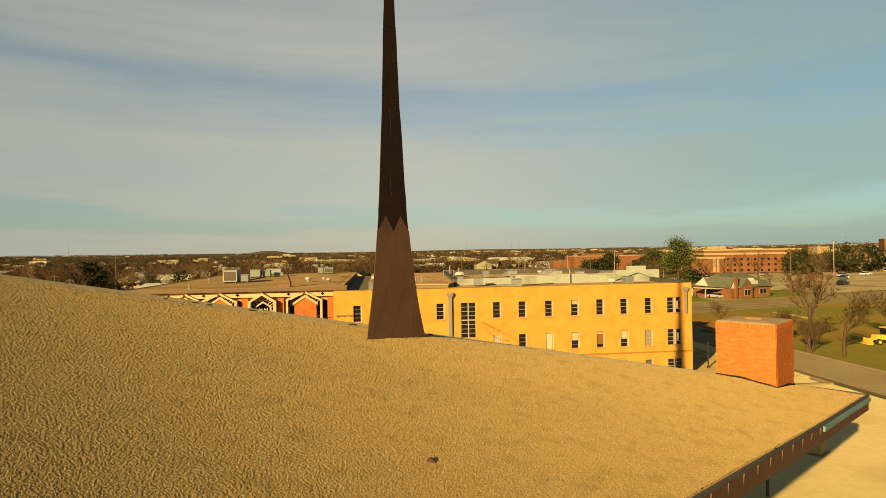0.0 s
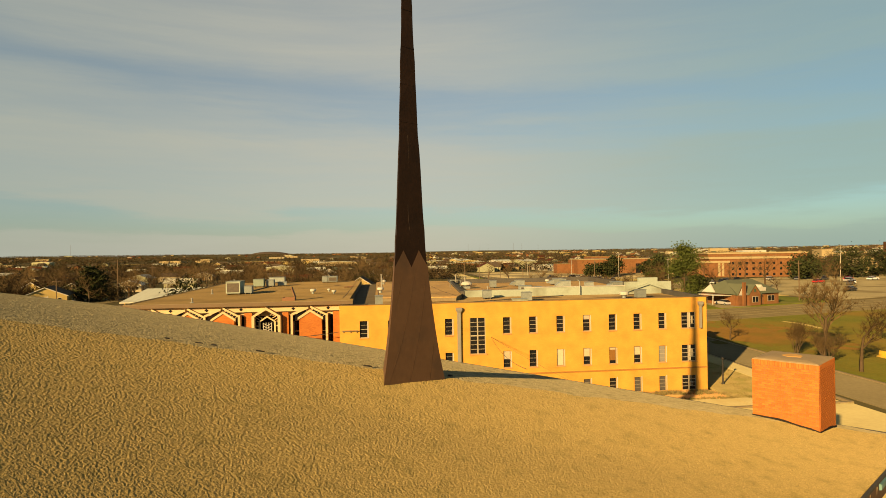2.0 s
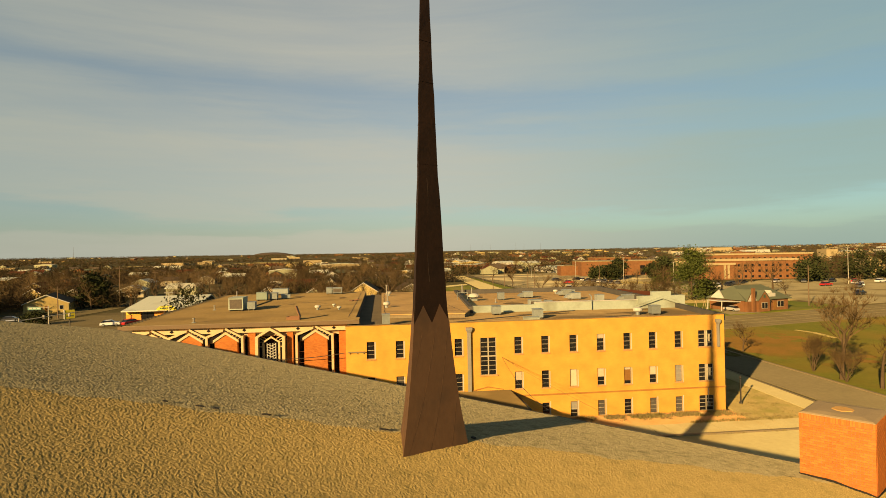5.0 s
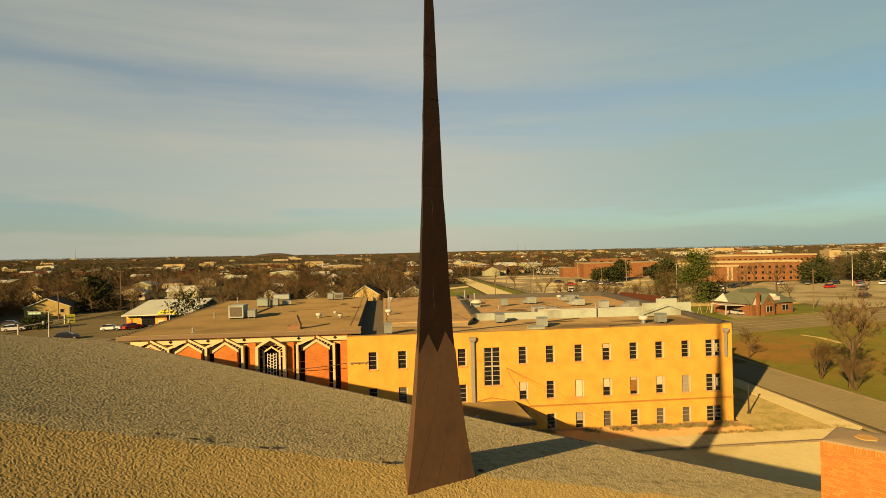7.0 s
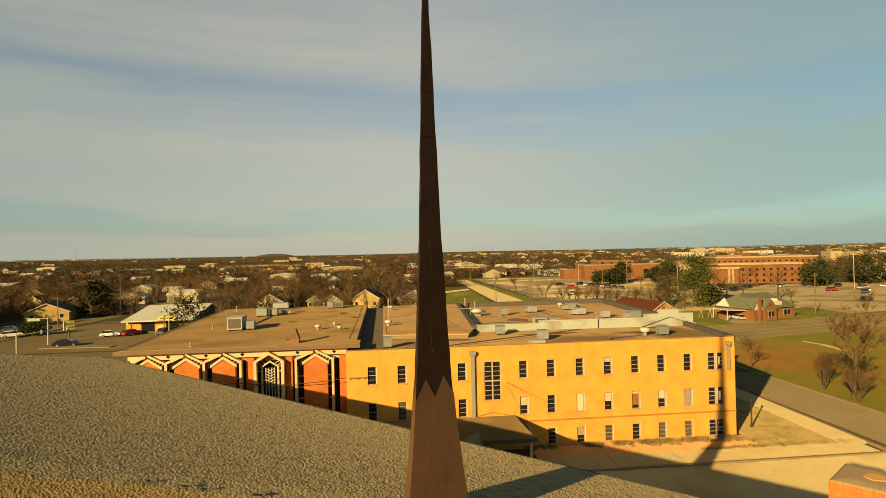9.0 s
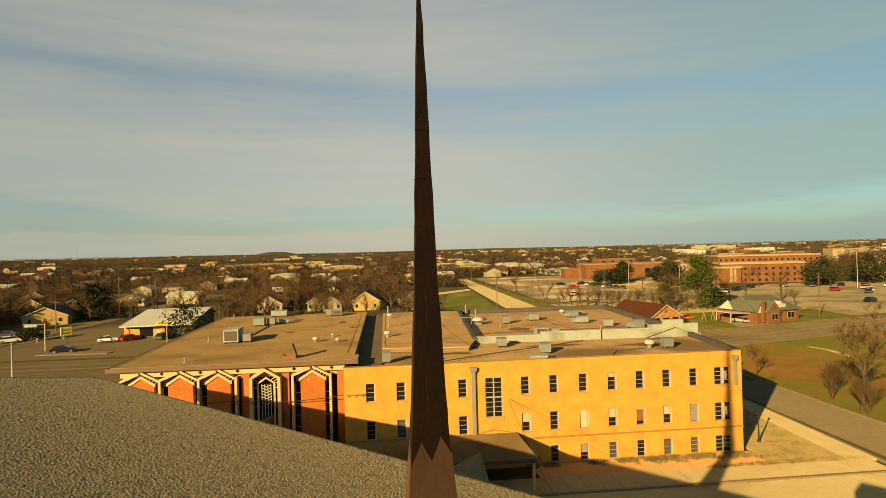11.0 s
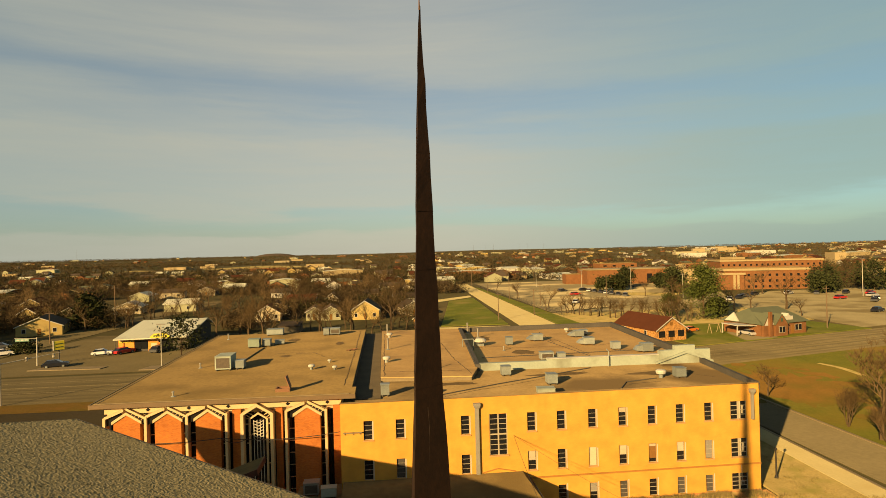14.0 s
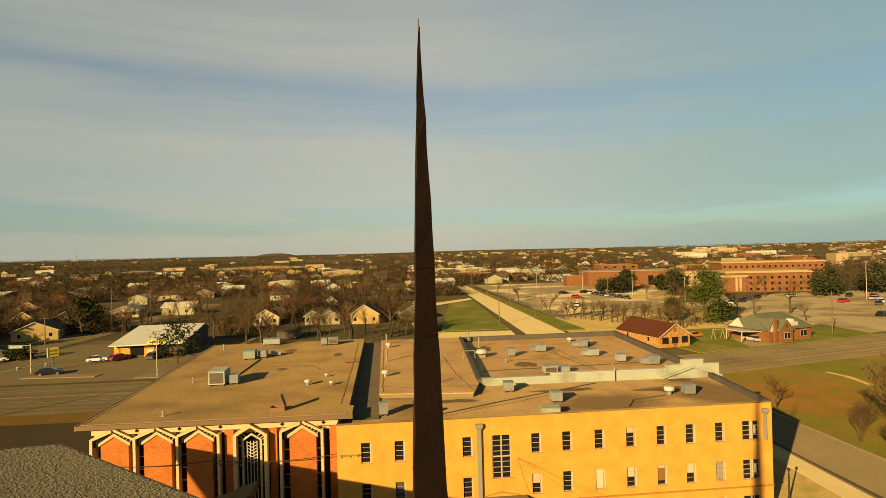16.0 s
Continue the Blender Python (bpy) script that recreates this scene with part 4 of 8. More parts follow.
        if r < 2:
            part("curtain", Geo().box(x0 + 0.87, 0.09, z0 + 0.06, x0 + 1.02, 0.118, z1 - 0.05).box(x0 + 1.1, 0.09, z0 + 0.5, x0 + 1.3, 0.118, z1 - 0.4), M_BLIND, win, "pale curtain")
        part("window_sill", Geo().box(x0 - 0.08, -0.09, z0 - 0.10, x1 + 0.08, 0.2, z0 - 0.003), M_SILL, yellow)


yellow_parts()

# rear blocks of the same complex
middle = thing("middle_block", "low roof block between the brick and yellow buildings", "building", pose(0, 0, 0))
part("wall", Geo().prism([(0.9, 10.6), (10.2, 9.2), (11.4, 13.2), (13.4, 46), (0.9, 47)], GZ, 9.1), M_KERB, middle, "weathered block walls")
part("roof", Geo().prism([(0.85, 10.5), (10.25, 9.1), (11.45, 13.2), (13.45, 46.1), (0.85, 47.1)], 9.103, 9.2), M_ROOF_R, middle, "orange-tan flat roof")
part("low_roof", Geo().prism([(-1.85, 3.2), (0.897, 3.2), (0.897, 47), (-1.85, 47)], 7.2, 8.82), M_FELT, middle, "sunken grey felt roof strip")

rear = thing("rear_block", "rear block with an orange-tan flat roof behind a white parapet", "building", pose(0, 0, 0))
part("wall", Geo().prism([(11.9, 13.9), (36.9, 13.9), (38.9, 45), (13.9, 45)], GZ, 8.6), M_KERB, rear, "block walls")
part("roof", Geo().prism([(12.1, 14.2), (36.7, 14.2), (38.7, 44.8), (14.1, 44.8)], 8.603, 8.75), M_ROOF_R, rear, "orange-tan flat roof")
fp = Geo()
fp.loft([[(11.8, 13.6, 8.0), (11.8, 14.15, 8.0), (11.8, 14.15, 9.55), (11.8, 13.6, 9.55)], [(19.4, 13.4, 8.0), (19.4, 13.95, 8.0), (19.4, 13.95, 9.55), (19.4, 13.4, 9.55)]])
fp.loft([[(19.404, 13.4, 8.0), (19.404, 13.95, 8.0), (19.404, 13.95, 9.75), (19.404, 13.4, 9.75)], [(32.2, 13.0, 8.0), (32.2, 13.55, 8.0), (32.2, 13.55, 9.75), (32.2, 13.0, 9.75)]])
part("front_parapet", fp, M_WHITEPAR, rear, "weathered white front parapet")
part("parapet_cap", Geo().loft([[(19.4, 13.33, 9.753), (19.4, 14.0, 9.753), (19.4, 14.0, 9.83), (19.4, 13.33, 9.83)], [(32.2, 12.93, 9.753), (32.2, 13.6, 9.753), (32.2, 13.6, 9.83), (32.2, 12.93, 9.83)]]), M_WHITE, rear)
part("cornice", Geo().loft([[(11.8, 13.3, 8.25), (11.8, 13.6, 8.25), (11.8, 13.6, 8.7), (11.8, 13.45, 8.7)], [(38.0, 12.5, 8.25), (38.0, 12.8, 8.25), (38.0, 12.8, 8.7), (38.0, 12.65, 8.7)]]), M_WHITEPAR, rear, "moulded cornice")
# stepped end with a small gable
st = Geo()
for x0, x1, zt in ((32.203, 34.0, 10.25), (34.0, 36.4, 10.75), (36.4, 38.2, 10.25)):
    st.box(x0, 12.75, 8.0, x1, 13.3, zt)
part("stepped_parapet", st, M_WHITEPAR, rear, "white stepped parapet")
gb = Geo()
for (x0, z0), (x1, z1) in (((31.6, 8.8), (35.2, 9.9)), ((35.2, 9.9), (38.4, 8.8))):
    gb.loft([[(x0, 12.45, z0), (x0, 12.747, z0), (x0, 12.747, z0 + 0.22), (x0, 12.45, z0 + 0.22)], [(x1, 12.45, z1), (x1, 12.747, z1), (x1, 12.747, z1 + 0.22), (x1, 12.45, z1 + 0.22)]])
part("gable_moulding", gb, M_WHITEPAR, rear, "white gable moulding")
sp = Geo()
for (x0, y0), (x1, y1), t in (((11.3, 13.55), (13.3, 45), 0.5), ((36.8, 13.9), (38.8, 45), 0.5), ((13.85, 44.7), (38.9, 44.7), 0.4)):
    d = Vector((x1 - x0, y1 - y0, 0)).normalized()
    n = Vector((d.y, -d.x, 0)) * t
    sp.prism([(x0, y0), (x1, y1), (x1 + n.x, y1 + n.y), (x0 + n.x, y0 + n.y)], 8.0, 9.5)
part("side_parapet", sp, M_DARKWALL, rear, "dark felted parapets")

# ---- brick building ----
brickb = thing("brick_building", "brick building with folded cream steel frames under a flat roof", "building", pose(0, 0, 0))
BY = 2.8


def brick_parts():
    part("roof", Geo().prism([(-24.3, 2.0), (-1.5, 2.0), (-1.5, 5.2), (-1.9, 5.2), (-1.9, 46.8), (-25.2, 46.3)], 8.95, 9.2), M_ROOF_L, brickb, "tan flat roof with a wide overhang")
    part("roof_edge", Geo().prism([(-24.36, 1.94), (-1.44, 1.94), (-1.44, 1.997), (-24.36, 1.997)], 8.9, 9.25), M_EDGE, brickb, "dark brown roof edge metal")
    part("roof_edge", Geo().prism([(-24.4, 2.0), (-24.303, 2.0), (-25.203, 46.3), (-25.3, 46.3)], 8.85, 9.24), M_KERB, brickb, "brown roof edge trim")
    part("roof_lip", Geo().prism([(-24.1, 2.35), (-2.0, 2.35), (-2.0, 2.45), (-24.1, 2.45)], 9.203, 9.26).prism([(-24.0, 2.5), (-23.9, 2.5), (-24.8, 46.1), (-24.9, 46.1)], 9.203, 9.225), M_KERB, brickb)
    part("right_wall", Geo().box(-2.0, 5.25, GZ, -1.87, 46.8, 8.94), M_DARKWALL, brickb, "dark felted side wall")
    part("soffit", Geo().box(-24.1, 2.05, 8.9, -1.55, BY + 0.6, 8.947), M_CREAM, brickb, "cream soffit")
    part("wall", Geo().box(-23.3, BY + 0.5, GZ, -2.57, BY + 0.8, 8.897).box(-23.3, BY + 0.8, GZ, -23.0, 46, 8.897), M_GLASS, brickb, "dark glazed wall behind the frames")
    top = 8.74
    def bay(xl, xr, brick=True):
        """Brick panel with a pointed top between two strips of glass, framed by cream steel."""
        mid = (xl + xr) / 2
        bx0, bx1 = xl + 0.72, xr - 0.52
        g = Geo()
        low, peak = 7.5, 8.2
        poly = [(bx0, GZ), (bx1, GZ), (bx1, low), ((bx0 + bx1) / 2, peak), (bx0, low)]
        g.loft([[(x, BY - 0.42, z) for x, z in poly], [(x, BY + 0.42, z) for x, z in poly]])
        part("brick_panel", g, M_REDBRICK, brickb, "orange-red brick panel with a pointed top")
        # broad cream cap over the point, folding back under the roof
        cap = Geo()
        cm = (bx0 + bx1) / 2
        for (x0, z0), (x1, z1) in (((bx0 - 0.14, low - 0.06), (cm, peak + 0.02)), ((cm, peak + 0.02), (bx1 + 0.14, low - 0.06))):
            cap.loft([[(x, BY - 0.52, z), (x, BY + 0.28, z + 0.08), (x, BY + 0.28, z + 0.34), (x, BY - 0.52, z + 0.24)] for x, z in ((x0, z0), (x1, z1))])
        part("panel_cap", cap, M_CREAM, brickb, "cream folded cap")
        # near-black sheets for shaded slots between cap and sloping frame, pale rungs one side
        for side, rungs in ((-1, 0), (1, 4)):
            at = (lambda u: xl + u) if side < 0 else (lambda u: xr - u)
            half = (xr - xl) / 2
            sec = [(0.12, 7.3), (0.66, 7.5), (half - 0.4, 8.26), (half - 0.3, 8.5), (0.12, 7.86)]
            part("slot_pane", Geo().loft([[(at(u), y, z) for u, z in sec] for y in (BY - 0.36, BY - 0.29)]), M_GLASS, brickb, "near-black pane for a shaded slanted slot")
            for k in range(rungs):
                u = 0.25 + 0.3 * k
                z = 7.5 + 0.42 * u
                part("slot_bar", Geo().loft([[(at(u + 0.28), y, z + 0.0), (at(u + 0.28), y, z + 0.07), (at(u), y, z + 0.37), (at(u), y, z + 0.30)] for y in (BY - 0.41, BY - 0.363)]), M_CREAM, brickb)
        for zz in [7.3 - 1.05 * k for k in range(7)]:
            for x0, x1 in ((xl + 0.16, bx0 - 0.003), (bx1 + 0.003, xr - 0.16)):
                if zz > GZ:
                    part("glazing_bar", Geo().box(x0, BY + 0.2, zz, x1, BY + 0.28, zz + 0.07), M_CREAM, brickb)
        # sloping frame members above the panel
        for (x0, z0), (x1, z1) in (((xl, 8.0), (mid - 0.1, top)), ((mid + 0.1, top), (xr, 8.0))):
            fr = Geo()
            fr.loft([[(x0, BY - 0.6, z0 - 0.1), (x0, BY - 0.38, z0 - 0.1), (x0, BY - 0.38, z0 + 0.12), (x0, BY - 0.6, z0 + 0.12)], [(x1, BY - 0.6, z1 - 0.2), (x1, BY - 0.38, z1 - 0.2), (x1, BY - 0.38, z1), (x1, BY - 0.6, z1)]])
            part("sloping_frame", fr, M_CREAM, brickb)
    part("cream_fascia", Geo().box(-23.3, BY - 0.25, 8.3, -2.57, BY - 0.1, 8.897).box(-23.3, BY + 0.3, 7.85, -2.57, BY + 0.497, 8.897), M_CREAM, brickb, "cream fascia panels under the roof")
    for x in (-19.7, -16.2, -12.8, -7.6, -4.1):
        for dx, dz, s in ((0.12, 8.56, 0.15),):
            part("diamond_pane", Geo().loft([[(x + dx - s * 1.3, BY - 0.29, dz), (x + dx, BY - 0.29, dz - s), (x + dx + s * 1.3, BY - 0.29, dz), (x + dx, BY - 0.29, dz + s)], [(x + dx - s * 1.3, BY - 0.253, dz), (x + dx, BY - 0.253, dz - s), (x + dx + s * 1.3, BY - 0.253, dz), (x + dx, BY - 0.253, dz + s)]]), M_GLASS, brickb, "dark diamond pane")
    for x in (-23.2, -19.7, -16.2, -12.8, -7.6, -4.1):
        part("post", Geo().box(x - 0.11, BY - 0.62, GZ, x + 0.11, BY + 0.2, 8.05, 0.02), M_CREAM, brickb, "cream steel post")
    for a, b in ((-23.2, -19.7), (-19.7, -16.2), (-16.2, -12.8), (-7.6, -4.1)):
        bay(a, b)
    for x0, x1 in ((-12.4, -11.65), (-8.6, -8.0), (-3.5, -2.6)):
        part("brick_panel", Geo().box(x0, BY - 0.05, GZ, x1, BY + 0.42, 8.2), M_REDBRICK, brickb, "narrow brick panel")
    # tall entrance frame with lattice
    ex0, ex1, em = -11.55, -8.7, -10.12
    def arch(x0, x1, zs, zt, w, y0, y1, name, label):
        mid = (x0 + x1) / 2
        o = [(x0, GZ), (x0, zs), (mid, zt), (x1, zs), (x1, GZ)]
        i = [(x0 + w, GZ), (x0 + w, zs - w * 0.3), (mid, zt - w * 1.05), (x1 - w, zs - w * 0.3), (x1 - w, GZ)]
        g = Geo()
        for k in range(4):
            sec = lambda n: [(o[n][0], y0, o[n][1]), (o[n][0], y1, o[n][1]), (i[n][0], y1, i[n][1]), (i[n][0], y0, i[n][1])]
            g.loft([sec(k), sec(k + 1)])
        part(name, g, M_CREAM, brickb, label)
    arch(ex0, ex1, 7.92, 8.78, 0.27, BY - 0.75, BY + 0.1, "entrance_frame", "tall slim cream pointed entrance frame")
    arch(em - 0.85, em + 0.85, 7.35, 7.9, 0.17, BY - 0.15, BY + 0.02, "inner_frame", "white pointed inner frame")
    for k in range(7):
        zz = 6.9 - k * 0.26
        for s in (-1, 1):
            part("lattice_bar", Geo().loft([[(em, BY, zz), (em, BY + 0.05, zz), (em, BY + 0.05, zz + 0.06), (em, BY, zz + 0.06)], [(em + s * 0.42, BY, zz + 0.2), (em + s * 0.42, BY + 0.05, zz + 0.2), (em + s * 0.42, BY + 0.05, zz + 0.26), (em + s * 0.42, BY, zz + 0.26)]]), M_WHITE, brickb)
    for s in (-1, 1):
        for (u0, z0), (u1, z1) in (((1.16, 7.75), (0.72, 7.45)), ((1.16, 8.0), (0.5, 7.65)), ((0.62, 8.3), (0.3, 7.9)), ((1.16, 6.9), (0.85, 6.9))):
            part("lattice_bar", Geo().loft([[(em + s * u, y, z - 0.04) for u, z in ((u0, z0), (u1, z1))] + [(em + s * u, y, z + 0.04) for u, z in ((u1, z1), (u0, z0))] for y in (BY - 0.1, BY - 0.04)]), M_CREAM, brickb)
    for x in (em - 0.42, em - 0.14, em + 0.14, em + 0.42):
        part("lattice_post", Geo().box(x - 0.03, BY - 0.02, GZ, x + 0.03, BY + 0.04, 7.2), M_WHITE, brickb)
    for zz in (5.2, 3.4, 1.6, 7.3):
        for x0, x1 in ((ex0 + 0.37, em - 0.85), (em + 0.85, ex1 - 0.37)):
            part("glazing_bar", Geo().box(x0, BY, zz, x1, BY + 0.06, zz + 0.07), M_CREAM, brickb)


brick_parts()


def settle_brick_building():
    """The front stands slightly askew to the yellow building, and the whole is a little taller."""
    for ob in brickb.children:
        for v in ob.data.vertices:
            x, y, z = v.co
            askew = 0.03 * max(0.0, -2.6 - x) * max(0.0, 1 - max(0.0, y - 5) / 46)
            v.co = x + 0.1, y + askew, GZ + (z - GZ) * 1.035


settle_brick_building()

# sloping porch roof before the brick building
porch = thing("porch_roof", "sloping tan gravel porch roof before the brick building", "porch", pose(0, 0, 0))
part("roof", Geo().loft([[(-14.0, y, 3.75), (-8.75, y + 0.2, 5.5), (-8.7, y + 0.2, 5.66), (-14.0, y, 3.9)] for y in (-4.6, -3.4, -1.6)]), M_ROOF_L, porch, "tan gravel roof")
part("fascia", Geo().loft([[(-14.0, -4.66, 3.5), (-14.0, -4.603, 3.5), (-14.0, -4.603, 3.9), (-14.0, -4.66, 3.9)], [(-8.68, -4.46, 5.2), (-8.68, -4.403, 5.2), (-8.68, -4.403, 5.68), (-8.68, -4.46, 5.68)]]), M_FASCIA, porch, "dark metal fascia")
part("fascia", Geo().box(-8.677, -4.46, 5.15, -8.6, -1.4, 5.7), M_FASCIA, porch, "dark metal fascia")
for x, y, h in ((-13.4, -4.3, 3.94), (-13.4, -2.0, 3.94), (-9.1, -4.1, 5.37), (-9.1, -1.9, 5.37)):
    part("post", Geo().tube((x, y, GZ), (x, y, h), 0.08, 0.08, 8), M_FASCIA, porch)

# ---- entrance canopy in front of the yellow building ----
canopy = thing("entrance_canopy", "brown hipped entrance canopy on posts against the yellow wall", "canopy", pose(0, 0, 0))
part("roof", Geo().loft([[(-2.4, -6.2, 2.1), (13.7, -6.2, 2.1), (13.7, -0.06, 2.1), (-2.4, -0.06, 2.1)], [(-2.4, -6.2, 2.2), (13.7, -6.2, 2.2), (13.7, -0.06, 2.2), (-2.4, -0.06, 2.2)], [(-2.4, -1.6, 2.58), (13.2, -1.6, 2.58), (13.2, -0.06, 2.58), (-2.4, -0.06, 2.58)]]), M_ROOF_L, canopy, "tan-brown shingled hip roof")
part("fascia", Geo().box(-2.4, -6.26, 1.95, 13.76, -6.203, 2.27).box(13.703, -6.2, 1.95, 13.76, -0.06, 2.27), M_DARKWALL, canopy)
part("wall_flashing", Geo().loft([[(9.6, -0.1, 2.60), (9.6, -0.02, 2.60), (9.6, -0.02, 2.66)], [(11.0, -0.1, 2.9), (11.0, -0.02, 2.9), (11.0, -0.02, 2.98)], [(12.6, -0.1, 2.60), (12.6, -0.02, 2.60), (12.6, -0.02, 2.66)]]), M_YBAND, canopy)
for x in (13.3, 9.0, 4.5, 0.0):
    part("post", Geo().box(x - 0.12, -6.0, GZ, x + 0.12, -5.76, 2.097), M_CREAM, canopy)


porch_hip = thing("entry_porch", "grey-tan hipped porch roof on posts before the entrance canopy", "porch", pose(0, 0, 0))
base = [(4.4, -8.0), (6.0, -12.6), (8.85, -10.9), (9.1, -6.5)]
for k in range(4):
    (ax, ay), (bx, by) = base[k], base[(k + 1) % 4]
    part("roof", Geo().loft([[(ax, ay, 1.75), (bx, by, 1.75), (8.45, -8.0, 3.5)], [(ax, ay, 1.87), (bx, by, 1.87), (8.45, -8.0, 3.62)]]), M_PORCH, porch_hip, "grey-tan shingle slope")
    part("fascia", Geo().loft([[(ax, ay, z), (bx, by, z), (bx + 0.04, by - 0.04, z), (ax + 0.04, ay - 0.04, z)] for z in (1.5, 1.78)]), M_DARKWALL, porch_hip)
    part("post", Geo().box(ax * 0.92 + 0.58 - 0.08, ay * 0.92 - 0.72 - 0.08, GZ, ax * 0.92 + 0.58 + 0.08, ay * 0.92 - 0.72 + 0.08, 1.78), M_CREAM, porch_hip)


# ---- rooftop units ----
def ac_unit(name, x, y, z, w, d, h, rz=0, grille="front", material=None, label="galvanised rooftop air-conditioning unit on the flat roof", hood=False):
    material = material or M_METAL
    t = thing(name, label, "air conditioner", pose(x, y, z, 0, 0, rz), group="rooftop units")
    part("base_rail", Geo().box(-w / 2 + 0.1, -d / 2, 0, -w / 2 + 0.2, d / 2, 0.14), M_GRILLE, t)
    part("base_rail", Geo().box(w / 2 - 0.2, -d / 2, 0, w / 2 - 0.1, d / 2, 0.14), M_GRILLE, t)
    part("cabinet", Geo().box(-w / 2, -d / 2, 0.141, w / 2, d / 2, h, 0.04), material, t)
    part("lid", Geo().box(-w / 2 - 0.04, -d / 2 - 0.04, h + 0.001, w / 2 + 0.04, d / 2 + 0.04, h + 0.07, 0.02), material, t)
    if grille == "front":
        part("grille", Geo().box(-w / 2 + 0.14, -d / 2 - 0.03, 0.3, w / 2 - 0.14, -d / 2 + 0.01, h - 0.14), M_GRILLE, t, "dark brown louvred grille")
        for k in range(5):
            zz = 0.36 + (h - 0.6) * k / 4
            part("slat", Geo().box(-w / 2 + 0.15, -d / 2 - 0.05, zz, w / 2 - 0.15, -d / 2 - 0.031, zz + 0.035), M_GRILLE, t)
    elif grille == "side":
        part("grille", Geo().box(w / 2 - 0.01, -d / 2 + 0.12, 0.3, w / 2 + 0.03, d / 2 - 0.12, h - 0.14), M_GRILLE, t)
    if hood:
        hd = Geo()
        hd.loft([[(-w / 2 - 0.9, -d / 2 + 0.1, 0.3), (-w / 2 - 0.9, d / 2 - 0.1, 0.3), (-w / 2 - 0.9, d / 2 - 0.1, 0.35), (-w / 2 - 0.9, -d / 2 + 0.1, 0.35)], [(-w / 2 - 0.45, -d / 2 + 0.1, 0.2), (-w / 2 - 0.45, d / 2 - 0.1, 0.2), (-w / 2 - 0.45, d / 2 - 0.1, h * 0.75), (-w / 2 - 0.45, -d / 2 + 0.1, h * 0.75)], [(-w / 2 - 0.002, -d / 2 + 0.1, 0.2), (-w / 2 - 0.002, d / 2 - 0.1, 0.2), (-w / 2 - 0.002, d / 2 - 0.1, h * 0.85), (-w / 2 - 0.002, -d / 2 + 0.1, h * 0.85)]])
        part("intake_hood", hd, M_METAL, t)
    return t


def turbine_vent(x, y, z, s=1.0):
    t = thing("turbine_vent", "pale round turbine roof vent", "roof vent", pose(x, y, z), group="roof vents")
    part("pipe", Geo().tube((0, 0, 0), (0, 0, 0.3 * s), 0.2 * s, 0.2 * s, 10), M_METAL, t)
    prof = ((0.24, 0.3), (0.42, 0.38), (0.46, 0.55), (0.42, 0.66), (0.3, 0.72), (0.12, 0.75))
    part("head", Geo().loft([[(r * s * math.cos(6.283 * i / 12), r * s * math.sin(6.283 * i / 12), h * s) for i in range(12)] for r, h in prof]), M_WHITE, t)
    return t


def pipe_vent(x, y, z, h=0.5, r=0.07):
    t = thing("pipe_vent", "short metal vent pipe on the flat roof", "roof vent", pose(x, y, z), group="roof vents")
    part("flashing", Geo().tube((0, 0, 0), (0, 0, 0.08), r * 2.6, r * 1.2, 8), M_METAL, t)
    part("pipe", Geo().tube((0, 0, 0.06), (0, 0, h), r, r, 8), M_PIPE, t)
    part("cap", Geo().tube((0, 0, h), (0, 0, h + 0.08), r * 1.6, r * 1.2, 8), M_PIPE, t)


ZL, ZF, ZM, ZR = 9.545, 8.72, 9.2, 8.75
ac_unit("large_ac_unit", -16.5, 17.3, ZL, 1.7, 2.5, 1.55, 0, "front", M_WHITEPAR, "large cream rooftop air-conditioning unit with a dark grille")
ac_unit("ac_unit", -14.8, 17.0, ZL, 0.9, 1.1, 0.95, 0, "")
ac_unit("ac_unit", -16.55, 32.3, ZL, 1.5, 1.3, 1.15, 0, "", M_GREENMET, "green-grey rooftop air-conditioning unit")
ac_unit("ac_unit", -15.0, 32.9, ZL, 1.1, 1.1, 1.0, 0, "")
ac_unit("ac_unit", -13.5, 34.2, ZL, 1.3, 0.8, 0.6, 10, "side")
ac_unit("ac_unit", -15.9, 44.4, ZL, 2.5, 1.3, 0.95, 0, "")
ac_unit("ac_unit", -7.7, 41.9, ZL, 0.9, 1.0, 1.05, 0, "")
ac_unit("ac_unit", -6.4, 42.2, ZL, 1.5, 1.3, 1.0, 0, "front", hood=False)
ac_unit("ac_unit", 1.3, 4.4, ZF, 0.8, 0.8, 1.1, 0, "")
ac_unit("ac_unit", 16.0, 1.9, ZF, 1.6, 1.0, 0.6, -6, "side", M_WHITEPAR, "low pale swamp cooler with a dark side grille")
ac_unit("ac_unit", 17.7, 5.9, ZF, 1.0, 1.0, 1.0, 0, "")
ac_unit("ac_unit", 31.0, 6.0, ZF, 1.05, 0.9, 1.0, 0, "")
ac_unit("ac_unit", 14.1, 10.8, ZF, 1.0, 0.9, 1.0, 0, "side")
ac_unit("ac_unit", 18.6, 30.2, ZR, 0.94, 0.9, 1.11, 0, "")
ac_unit("ac_unit", 23.4, 33.0, ZR, 1.39, 1.15, 0.94, 0, "", hood=True)
ac_unit("ac_unit", 30.2, 35.0, ZR, 1.39, 1.15, 0.94, 0, "", hood=True)
ac_unit("ac_unit", 29.2, 27.8, ZR, 1.39, 1.15, 0.98, 0, "", hood=True)
ac_unit("ac_unit", 31.5, 36.6, ZR, 1.07, 0.98, 0.82, 0, "side")
ac_unit("ac_unit", 31.2, 23.2, ZR, 1.07, 0.98, 0.98, 0, "")
